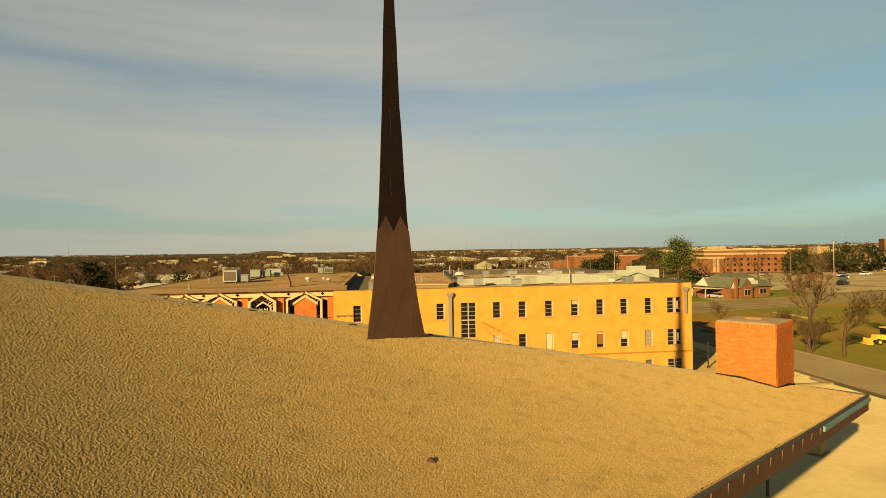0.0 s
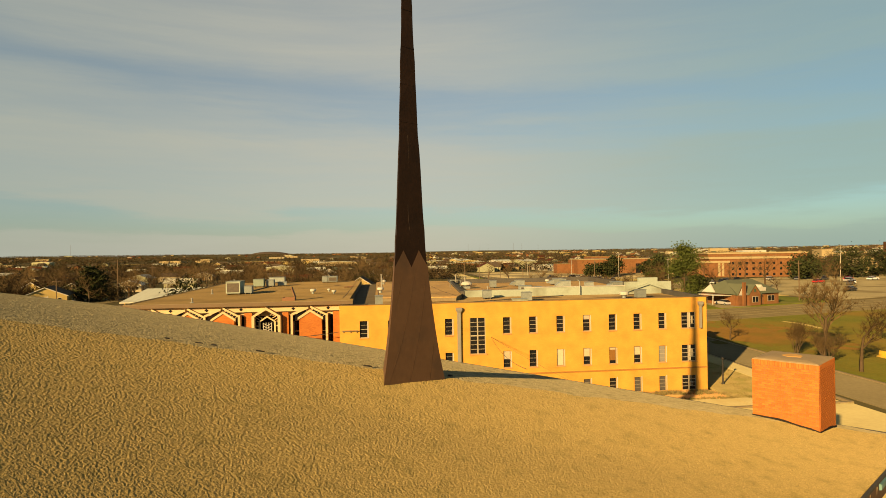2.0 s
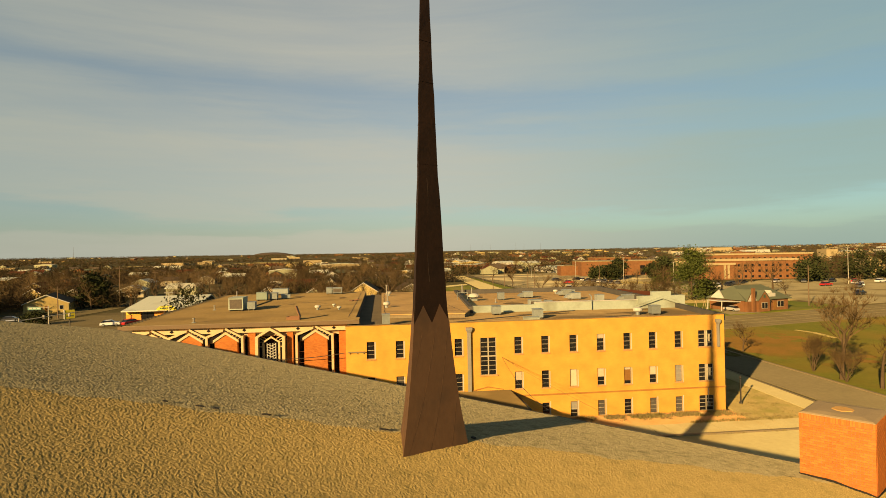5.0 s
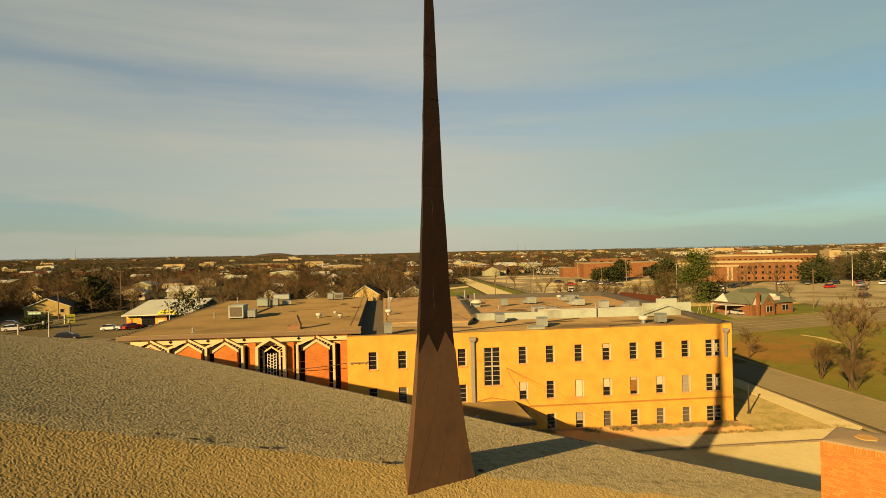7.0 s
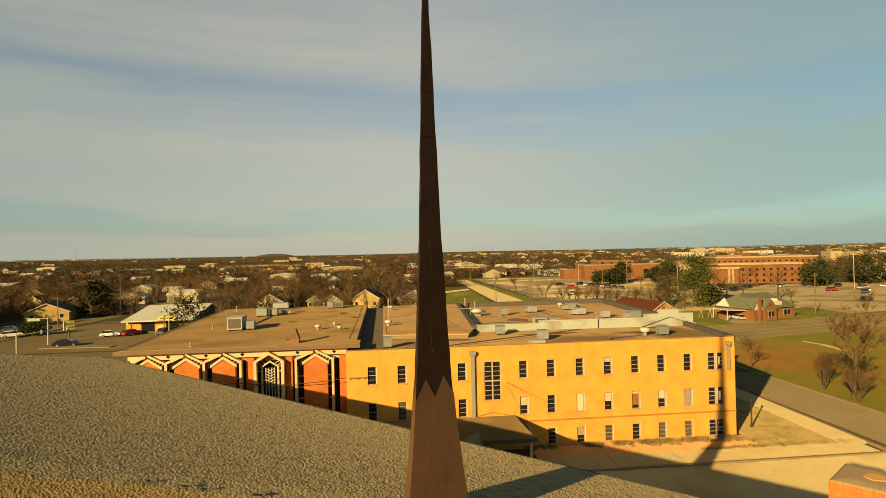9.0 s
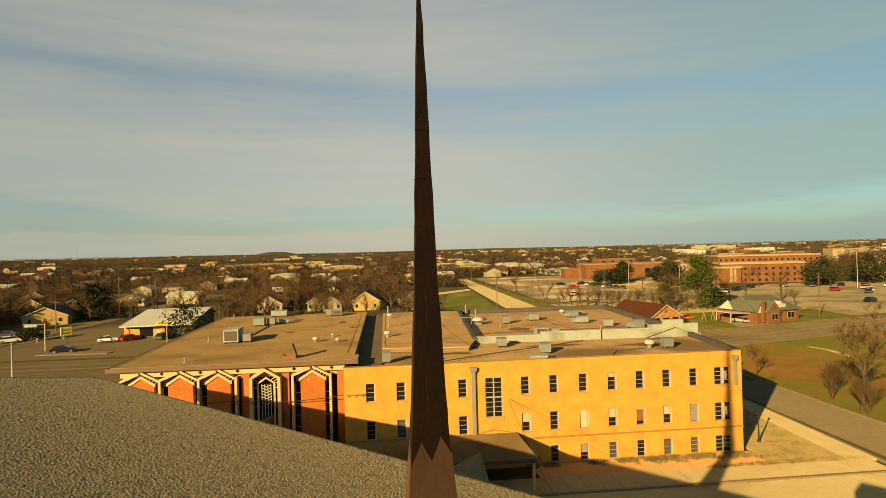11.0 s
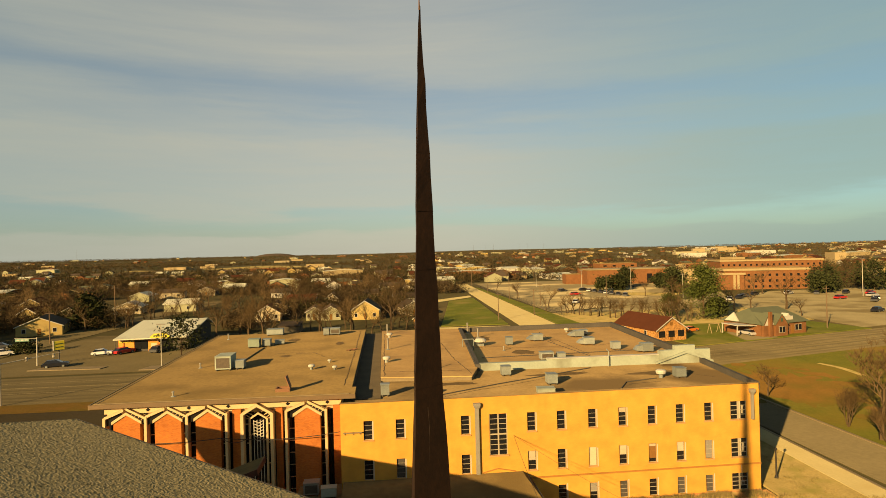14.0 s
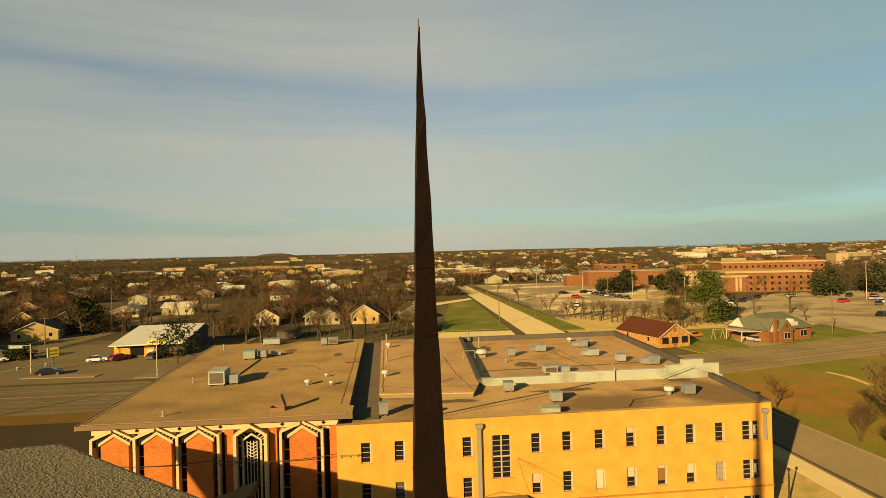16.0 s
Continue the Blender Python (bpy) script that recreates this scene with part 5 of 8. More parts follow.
ac_unit("ac_unit", 34.2, 20.6, ZR, 1.39, 1.15, 1.07, 0, "", hood=True)
ac_unit("ac_unit", 20.6, 18.2, ZR, 1.56, 1.07, 0.94, 0, "front")
ac_unit("ac_unit", 22.4, 18.2, ZR, 0.9, 0.98, 0.78, 0, "side")
for x, y, z, s in ((2.0, 38.9, ZM, 1.0), (1.5, 18.7, ZM, 1.0), (29.2, 6.3, ZF, 1.15), (30.0, 40.2, ZR, 0.9), (5.8, 4.2, ZF, 0.8), (-6.7, 14.6, ZL, 0.8), (-5.1, 18.4, ZL, 0.5), (-4.15, 14.0, ZL, 0.6)):
    turbine_vent(x, y, z, s)
for x, y, z, h in ((-19.6, 18.4, ZL, 0.5), (-17.9, 4.7, ZL, 0.4), (-22.3, 41.2, ZL, 0.8), (1.7, 27.9, ZM, 1.4), (6.8, 16.8, ZM, 0.5), (7.4, 14.2, ZM, 0.6), (17.0, 26.0, ZR, 0.5), (15.5, 38.5, ZR, 1.4), (14.6, 43.5, ZR, 1.6), (1.7, 42.5, ZM, 1.5)):
    pipe_vent(x, y, z, h, 0.09 if h < 1 else 0.12)

link = thing("link_block", "low flat-roofed block at the foot of the brick building", "building", pose(0, 0, 0))
part("wall", Geo().box(-6.3, -2.2, GZ - 0.1, -2.45, 2.1, 1.55), M_KERB, link)
part("roof", Geo().box(-6.36, -2.26, 1.553, -2.44, 2.12, 1.66), M_ROOF_D, link, "dark flat roof")
ac_unit("ac_unit", -5.1, 0.1, 1.66, 1.3, 1.0, 1.1, 0, "front", M_PIPE, "grey air-conditioning unit on the low flat roof")
ac_unit("ac_unit", -3.6, -0.7, 1.66, 1.25, 0.8, 0.85, 4, "", M_WHITEPAR, "pale air-conditioning unit on the low flat roof")

hatch = thing("roof_hatch", "open rust-brown roof hatch with its lid standing up", "roof hatch", pose(-8.1, 4.9, ZL))
part("kerb", Geo().box(-0.65, -0.5, 0, 0.65, -0.42, 0.32).box(-0.65, 0.42, 0, 0.65, 0.5, 0.32).box(-0.65, -0.42, 0, -0.57, 0.42, 0.32).box(0.57, -0.42, 0, 0.65, 0.42, 0.32), M_RUST, hatch)
part("lid", Geo().loft([[(0.60, -0.5, 0.33), (0.68, -0.5, 0.33), (0.68, 0.5, 0.33), (0.60, 0.5, 0.33)], [(0.22, -0.5, 1.35), (0.32, -0.5, 1.38), (0.32, 0.5, 1.38), (0.22, 0.5, 1.35)]]), M_RUST, hatch, "rust-brown hatch lid")
dome = thing("exhaust_dome", "white domed exhaust fan on the rear roof", "exhaust fan", pose(14.6, 30.6, ZR))
part("curb", Geo().box(-0.45, -0.45, 0, 0.45, 0.45, 0.5), M_METAL, dome)
part("dome", Geo().loft([[(r * math.cos(6.283 * i / 14), r * math.sin(6.283 * i / 14), h) for i in range(14)] for r, h in ((0.5, 0.501), (0.85, 0.6), (0.85, 0.75), (0.6, 1.0), (0.2, 1.1))]), M_WHITE, dome)
scrap = Geo()
for k, (x, y, rz) in enumerate(((0, 0, 0.2), (0.5, 0.15, -0.5), (0.2, -0.25, 1.0), (0.75, -0.1, 0.4))):
    c, q = 0.38 * math.cos(rz), 0.38 * math.sin(rz)
    scrap.tube((x - c, y - q, 0.06), (x + c, y + q, 0.10 + 0.12 * (k % 2)), 0.07, 0.05, 6)
solid("scrap_pile", scrap, M_RUST, "small heap of rusty scrap lying on the flat roof", "scrap", m=pose(-3.3, 26.4, ZL))
frame_ = thing("guard_rail", "pale metal guard rail on the rear parapet", "rail", pose(12.6, 27.5, 8.7))
for x in (-0.9, 0.6):
    part("upright", Geo().tube((x, 0, 0), (x, 0, 1.5), 0.05, 0.05, 6), M_METAL, frame_)
part("crossbar", Geo().tube((-0.9, 0, 1.5), (0.6, 0, 1.5), 0.05, 0.05, 6), M_METAL, frame_)


def line_tube(name, pts, r, material, label, category, k=5):
    g = Geo()
    rings = []
    for i, p in enumerate(pts):
        d = (Vector(pts[min(i + 1, len(pts) - 1)]) - Vector(pts[max(i - 1, 0)])).normalized()
        u = (Vector((0, 0, 1)) if abs(d.z) < 0.9 else Vector((1, 0, 0))).cross(d).normalized()
        w = d.cross(u)
        rings.append([tuple(Vector(p) + r * (math.cos(6.2832 * j / k) * u + math.sin(6.2832 * j / k) * w)) for j in range(k)])
    g.loft(rings)
    return solid(name, g, material, label, category)


def sag(a, b, drop, n=14):
    a, b = Vector(a), Vector(b)
    return [tuple(a.lerp(b, i / n) - Vector((0, 0, drop * 4 * (i / n) * (1 - i / n)))) for i in range(n + 1)]


line_tube("conduit", [(5.5, 3.0, ZF + 0.06), (12.5, 6.8, ZF + 0.06), (24.0, 12.4, ZF + 0.06)], 0.05, M_DARKWALL, "dark conduit run across the roof", "conduit")
line_tube("conduit", [(23.5, 2.6, ZF + 0.05), (25.0, 5.0, ZF + 0.05), (28.6, 6.0, ZF + 0.05)], 0.05, M_DARKWALL, "dark bent conduit on the roof", "conduit")
line_tube("conduit", [(13.2, 21.0, ZR + 0.06), (36.0, 22.0, ZR + 0.06)], 0.05, M_DARKWALL, "dark pipe run on the rear roof", "conduit")
line_tube("conduit", [(24.5, 31.5, ZR + 0.06), (27.0, 15.2, ZR + 0.06)], 0.04, M_DARKWALL, "dark pipe run on the rear roof", "conduit")
line_tube("conduit", [(-15.1, 31.6, ZL + 0.06), (-15.7, 18.9, ZL + 0.06)], 0.07, M_KERB, "brown pipe between roof units", "conduit")
line_tube("standpipe", [(26.3, 12.9, 8.3), (26.3, 12.9, 10.4), (26.2, 13.3, 10.6)], 0.07, M_METAL, "pale standpipe against the white parapet", "pipe")
line_tube("cable", sag((-23.0, 2.0, 6.45), (-13.0, 1.9, 6.35), 0.25) + sag((-13.0, 1.9, 6.35), (-2.7, 1.2, 6.55), 0.35)[1:], 0.035, M_WIRE, "black cable slung along the brick building", "cable")
line_tube("cable", sag((-13.0, 1.9, 6.35), (-10.0, 1.8, 6.9), 0.7), 0.03, M_WIRE, "loose black cable loop", "cable")
line_tube("cable", sag((12.5, -0.05, 5.75), (9.4, -27.0, 7.9), 0.5), 0.013, M_WIRE, "black cable from the wall to the church eave", "cable")
line_tube("cable", sag((12.5, -0.05, 5.75), (22.5, -5.0, 0.4), 0.25), 0.010, M_WIRE, "thin black cable slanting along the wall", "cable")
brk = Geo().box(-2.35, -0.2, 6.75, -0.75, -0.1, 6.83)
for x in (-2.2, -1.5, -0.9):
    brk.box(x - 0.03, -0.1, 6.6, x + 0.03, -0.005, 6.83)
solid("wall_bracket", brk, M_KERB, "brown metal bracket on the yellow wall", "bracket")

# lamp post and wall meter by the yellow building
lamp = thing("lamp_post", "dark lamp post on the dry grass", "lamp post", pose(38.6, 2.3, GZ))
part("post", Geo().tube((0, 0, 0), (0, 0, 2.7), 0.09, 0.06, 8), M_WIRE, lamp)
part("foot", Geo().tube((0, 0, 0), (0, 0, 0.3), 0.2, 0.12, 8), M_WIRE, lamp)
part("globe", Geo().loft([[(r * math.cos(6.283 * i / 8), r * math.sin(6.283 * i / 8), h) for i in range(8)] for r, h in ((0.06, 2.7), (0.13, 2.78), (0.13, 2.92), (0.05, 3.0))]), M_WIRE, lamp)
meter = thing("electric_meter", "grey electric meter on the wall with a conduit above it", "meter", pose(33.6, -0.1, 0.35))
part("box", Geo().box(-0.15, -0.12, -0.3, 0.15, 0.06, 0.15, 0.02), M_PIPE, meter)
part("dial", Geo().tube((0, -0.12, -0.05), (0, -0.2, -0.05), 0.11, 0.1, 10), M_GRILLE, meter)
part("conduit", Geo().tube((0, 0, 0.15), (0, 0, 1.5), 0.035, 0.035, 6), M_PIPE, meter)
cond = thing("condenser_unit", "pale condenser box standing on the concrete lot", "air conditioner", pose(30.4, -24.4, GZ, 0, 0, 36))
part("cabinet", Geo().box(-0.6, -0.45, 0.08, 0.6, 0.45, 1.15, 0.04), M_CAP, cond)
part("pad", Geo().box(-0.75, -0.6, 0, 0.75, 0.6, 0.08), M_KERB, cond)
solid("bollard", Geo().tube((0, 0, 0), (0, 0, 1.1), 0.08, 0.08, 8), M_DARKWALL, "dark steel bollard on the concrete lot", "bollard", m=pose(22.9, -30.2, GZ))


# ---- dry brush along the wall ----
def brush():
    """Tufts of dry blades: thick along the wall, thinner on the corner and along the kerb."""
    rnd = random.Random(8)
    g = Geo()
    for _ in range(1500):
        pick = rnd.random()
        if pick < 0.55:
            x = rnd.uniform(14.6, 37)
            y = -0.2 - abs(rnd.gauss(0, 0.35 + 0.02 * (x - 14)))
            tall = 0.32
        elif pick < 0.72:
            x = rnd.uniform(30, 45)
            y = -3.5 + rnd.gauss(0, 0.25)
            tall = 0.26
        elif pick < 0.84:
            x, y, tall = rnd.uniform(12, 46), -6.85 + rnd.gauss(0, 0.12), 0.14
        else:
            y = rnd.uniform(-3.4, 14)
            x = rnd.uniform(36.5 + y * 0.06, 43.2 + y * 0.03)
            tall = 0.2
        if noise.noise((x * 0.6, y * 0.6, 3)) < -0.15:
            continue
        for _ in range(9):
            bx, by, a = x + rnd.gauss(0, 0.14), y + rnd.gauss(0, 0.10), rnd.uniform(0, 6.28)
            h, w = tall * rnd.uniform(0.4, 1.2), 0.022
            g.quad((bx - w * math.cos(a), by - w * math.sin(a), GZ + 0.04), (bx + w * math.cos(a), by + w * math.sin(a), GZ + 0.04), (bx + rnd.gauss(0, 0.12), by + rnd.gauss(0, 0.12), GZ + 0.05 + h))
    return solid("dry_weeds", g, M_DRY, "dry straw-coloured weeds along the wall and pavement", "weeds", "stuff")


brush()


# ---- trees ----
def bare_tree_geo(seed, height, spread, twigs=5, stems=1, low=0.25):
    """Trunk and limbs, and a crown of fine twigs, as two meshes."""
    rnd = random.Random(seed)
    trunk, crown = Geo(), Geo()

    def limb(p, d, length, r, level):
        n = 3 if level < 2 else 2
        for i in range(n):
            q = p + d * (length / n)
            r2 = r * 0.8
            if level < 2:
                trunk.tube(p, q, r, r2, 5)
            else:
                crown.tube(p, q, r, r2, 3, False)
            p, r = q, r2
            d = (d + Vector((rnd.gauss(0, 0.16), rnd.gauss(0, 0.16), rnd.gauss(0.04, 0.08)))).normalized()
            if level < 3 and (level > 0 or i > 0):
                for _ in range(2 if level < 2 else twigs // 2):
                    a = rnd.uniform(0, 6.283)
                    side = Vector((math.cos(a), math.sin(a), rnd.uniform(0.1, 0.8))) * spread
                    limb(p, (d * 0.7 + side).normalized(), length * rnd.uniform(0.45, 0.7), r * 0.66, level + 1)
        if level >= 2:
            for _ in range(twigs):
                a = rnd.uniform(0, 6.283)
                e = p + (d + Vector((math.cos(a), math.sin(a), rnd.uniform(-0.2, 0.9))) * 0.8).normalized() * height * rnd.uniform(0.05, 0.12)
                w = 0.018 * height / 8
                crown.quad(tuple(p + Vector((w, 0, 0))), tuple(p - Vector((w, 0, 0))), tuple(e))

    for s in range(stems):
        a = 6.283 * s / stems + rnd.random()
        lean = Vector((math.cos(a), math.sin(a), 0)) * (0.35 if stems > 1 else 0.05)
        limb(Vector((0, 0, -0.1)), (Vector((0, 0, 1)) + lean).normalized(), height * (0.5 if stems == 1 else 0.42), height * (0.030 if stems == 1 else 0.014), 0 if stems == 1 else 0)
    return trunk, crown


def place_tree(name, geos, mats, label, category, m, group=""):
    t = thing(name, label, category, m, group)
    for nm, g, mt in zip(("trunk", "crown"), geos, mats):
        part(nm, g, mt, t)
    return t


t1 = place_tree("bare_tree", bare_tree_geo(8, 11.6, 0.62, 9), (M_BARK, M_TWIG), "tall bare winter tree on the lawn by the kerb", "tree", pose(57.2, 10.6, GZ), "bare trees on the lawn")
place_tree("bare_tree", bare_tree_geo(12, 8.6, 0.95, 7), (M_BARK, M_TWIG), "bare spreading winter tree with a pale trunk", "tree", pose(58.0, 5.6, GZ), "bare trees on the lawn")
place_tree("bare_tree", bare_tree_geo(5, 5.2, 0.9, 7), (M_BARK, M_TWIG), "small bare tree at the edge of the lawn", "tree", pose(57.4, 31.0, GZ), "bare trees on the lawn")
place_tree("bare_shrub", bare_tree_geo(9, 5.6, 0.34, 4, 6), (M_BARK, M_TWIG), "many-stemmed bare shrub by the kerb", "shrub", pose(57.3, 15.6, GZ), "bare trees on the lawn")
place_tree("bare_shrub", bare_tree_geo(19, 5.0, 0.34, 4, 6), (M_BARK, M_TWIG), "many-stemmed bare shrub by the kerb", "shrub", pose(56.6, 9.2, GZ), "bare trees on the lawn")
place_tree("bare_tree", bare_tree_geo(22, 7.0, 0.85, 6), (M_BARK, M_TWIG), "bare winter tree further up the lawn", "tree", pose(74, 16, GZ), "bare trees on the lawn")
place_tree("bare_shrub", bare_tree_geo(31, 3.4, 0.7, 8, 6), (M_BARK, M_TWIG), "dark bare bush beside the brick building", "shrub", pose(-26.6, 4.0, GZ))
place_tree("bare_shrub", bare_tree_geo(32, 3.0, 0.7, 8, 6), (M_BARK, M_TWIG), "dark bare bush beside the brick building", "shrub", pose(-29.5, 12.0, GZ))


def leaf_tree_geo(seed, height, width, base, leaves=2600, leaf=0.45, cone=False):
    rnd = random.Random(seed)
    trunk, crown = Geo(), Geo()
    trunk.tube((0, 0, -0.1), (0, 0, height * 0.55), height * 0.02, height * 0.010, 6)
    clumps = []
    for _ in range(34):
        a, f = rnd.uniform(0, 6.283), rnd.random()
        z = base + (height - base) * f
        rad = width / 2 * ((1 - f) ** 0.6 * (0.55 + 0.45 * min(1, f * 6)) if cone else math.sqrt(max(0.05, 1 - (2 * f - 0.9) ** 2)))
        r = rad * rnd.uniform(0.45, 0.95)
        c = Vector((r * math.cos(a), r * math.sin(a), z))
        clumps.append((c, width * rnd.uniform(0.08, 0.17)))
        trunk.tube((0, 0, max(base * 0.6, z - height * 0.18)), tuple(c), height * 0.007, height * 0.002, 4)
    for _ in range(leaves):
        c, s = rnd.choice(clumps)
        p = c + Vector((rnd.gauss(0, s), rnd.gauss(0, s), rnd.gauss(0, s * 0.7)))
        u = Vector((rnd.gauss(0, 1), rnd.gauss(0, 1), rnd.gauss(0, 1))).normalized()
        w = u.orthogonal().normalized() * leaf * rnd.uniform(0.4, 0.9)
        u = u * leaf * rnd.uniform(0.5, 1.0)
        crown.quad(tuple(p - u), tuple(p + w * 0.6), tuple(p + u), tuple(p - w * 0.6))
    return trunk, crown


place_tree("evergreen_tree", leaf_tree_geo(1, 15.6, 12.0, 2.0, 9000, 0.42, True), (M_BARK, M_LEAF), "big yellow-green evergreen tree behind the brick house", "tree", pose(98.3, 121, GZ))
place_tree("evergreen_tree", leaf_tree_geo(2, 8.8, 8.5, 2.0, 900, 0.42), (M_BARK, M_LEAF_D), "dark small-leaved tree with gaps beside the store", "tree", pose(-45.5, 90, GZ))
for n, (x, y, h, w) in enumerate(((-97, 156, 11, 9), (-112, 118, 7, 9), (-120, 128, 8, 9), (139, 220, 11, 12), (143, 226, 9, 9), (190, 190, 8, 11), (202, 200, 11, 14), (222, 196, 12, 16), (243, 205, 12, 15), (133, 262, 10, 10), (104.5, 124, 5.2, 6), (113, 242, 6.5, 8), (121, 243.5, 7, 8.5), (146, 249, 7.5, 8))):
    place_tree("oak_tree", leaf_tree_geo(40 + n, h, w, 1.5, 1800, 0.8), (M_BARK, M_LEAF_D), "dark green rounded live oak beside the road", "tree", pose(x, y, GZ), "live oaks")
place_tree("evergreen_tree", leaf_tree_geo(5, 6.6, 6.0, 0.8, 1500, 0.4), (M_BARK, M_LEAF), "small olive-green tree at the end of the hedge", "tree", pose(91.5, 130, GZ))
place_tree("evergreen_shrub", leaf_tree_geo(71, 2.8, 6.0, 0.4, 900, 0.4), (M_BARK, M_LEAF_D), "dark clipped shrubs beside the side street", "shrub", pose(-87.5, 104.6, GZ))
for n, (x, y, h) in enumerate(((118, 205, 8), (126, 140, 9), (86, 112, 9), (80, 108, 8), (160, 190, 11), (150, 200, 10), (168, 196, 11), (128, 118, 7))):
    place_tree("bare_tree", bare_tree_geo(60 + n, h, 0.8, 5), (M_BARK, M_TWIG), "bare winter tree near the brick house", "tree", pose(x, y, GZ, 0, 0, 40 * n), "bare trees near the house")

# bare trees of the streets behind: a few shapes, placed singly
PROTO = []
for n in range(5):
    h = 7.5 + n * 0.9
    PROTO.append((h, [g.mesh(k) for g, k in zip(bare_tree_geo(100 + n, h, 0.85, 4), ("trunk", "crown"))]))
BUILT = [(-75, 122, 30), (-107, 143, 12), (-106, 205, 12), (-21, 156, 9), (-5, 156, 9), (9, 158, 9), (-27, 137, 9), (66, 92, 14), (101, 92, 16), (45, 150, 12), (46, 240, 12), (44, 200, 11), (34, 160, 16), (35, 200, 16), (28, 125, 16), (40, 112, 14), (30, 180, 14), (48, 290, 11), (100, 250, 40), (90, 190, 30), (140, 280, 40), (170, 160, 40), (200, 170, 40), (150, 300, 40), (100, 310, 40), (190, 235, 30), (80, 320, 30), (-88, 100, 20), (-15, 145, 13), (-3, 143, 11), (-38, 150, 7), (-72, 180, 5), (-200, 985, 95), (-255, 1120, 80), (-130, 960, 70), (-420, 1010, 40)]


def clear_of(x, y, pad=0):
    return all((x - a) ** 2 + (y - b) ** 2 > (r + pad) ** 2 for a, b, r in BUILT)


def street_trees():
    rnd = random.Random(77)
    n = 0
    while n < 290:
        y = 112 + 300 * rnd.random() ** 1.7
        x = rnd.uniform(-0.85 * (y + 55) - 20, 0.30 * (y + 55)) if rnd.random() < 0.86 else rnd.uniform(52, 0.9 * (y + 55))
        if not clear_of(x, y) or (x > 54 and y < 125) or (14 < x < 60 and y < 250):
            continue
        h, meshes = PROTO[rnd.randrange(5)]
        s = rnd.uniform(0.75, 1.3)
        t = thing("bare_tree", "bare brown winter tree among the houses", "tree", pose(x, y, GZ, 0, 0, rnd.uniform(0, 360)) @ Matrix.Scale(s, 4), "bare street trees")
        part("trunk", meshes[0], M_BARK, t)
        part("crown", meshes[1], M_TWIG, t)
        n += 1
    for x, y in [(61 + 1.0 * i + rnd.gauss(0, 1.2), 152 - 1.3 * i + rnd.gauss(0, 2)) for i in range(30)]:
        h, meshes = PROTO[rnd.randrange(5)]
        t = thing("bare_tree", "bare grey-brown tree in the hedge by the car park", "tree", pose(x, y, GZ, 0, 0, rnd.uniform(0, 360)) @ Matrix.Scale(rnd.uniform(0.6, 0.85), 4), "bare street trees")
        part("trunk", meshes[0], M_BARK, t)
        part("crown", meshes[1], M_TWIG, t)


street_trees()


def town_trees():
    """Bare trees filling the blocks between the houses, beyond counting."""
    rnd = random.Random(55)
    lots = thing("town_trees", "thicket of bare brown winter trees between the houses", "trees", pose(0, 0, 0), kind="stuff")
    raw = []
    for h, meshes in PROTO:
        pair = []
        for me in meshes:
            co = np.zeros(len(me.vertices) * 3)
            me.vertices.foreach_get("co", co)
            pair.append((co.reshape(-1, 3), [tuple(p.vertices) for p in me.polygons]))
        raw.append(pair)
    pts, faces, count = ([], []), ([], []), [0, 0]
    n = 0
    while n < 230:
        y = 128 + 330 * rnd.random() ** 1.5
        x = rnd.uniform(-0.78 * (y + 60), 0.04 * (y + 60))
        if not clear_of(x, y) or y < 138 and x < -30:
            continue
        n += 1
        a, s = rnd.uniform(0, 6.283), rnd.uniform(0.55, 1.0)
        turn = np.array(((math.cos(a), -math.sin(a), 0), (math.sin(a), math.cos(a), 0), (0, 0, 1))) * s
        pair = raw[rnd.randrange(5)]
        for k in range(2):
            co, fs = pair[k]
            pts[k].append(co @ turn.T + np.array((x, y, GZ)))
            faces[k].extend(tuple(v + count[k] for v in f) for f in fs)
            count[k] += len(co)
    for k, (name, m_) in enumerate((("trunk", M_BARK), ("crown", M_TWIG))):
        me = bpy.data.meshes.new(name)
        me.from_pydata(np.concatenate(pts[k]).tolist(), [], faces[k])
        me.update()
        part(name, me, m_, lots)


town_trees()


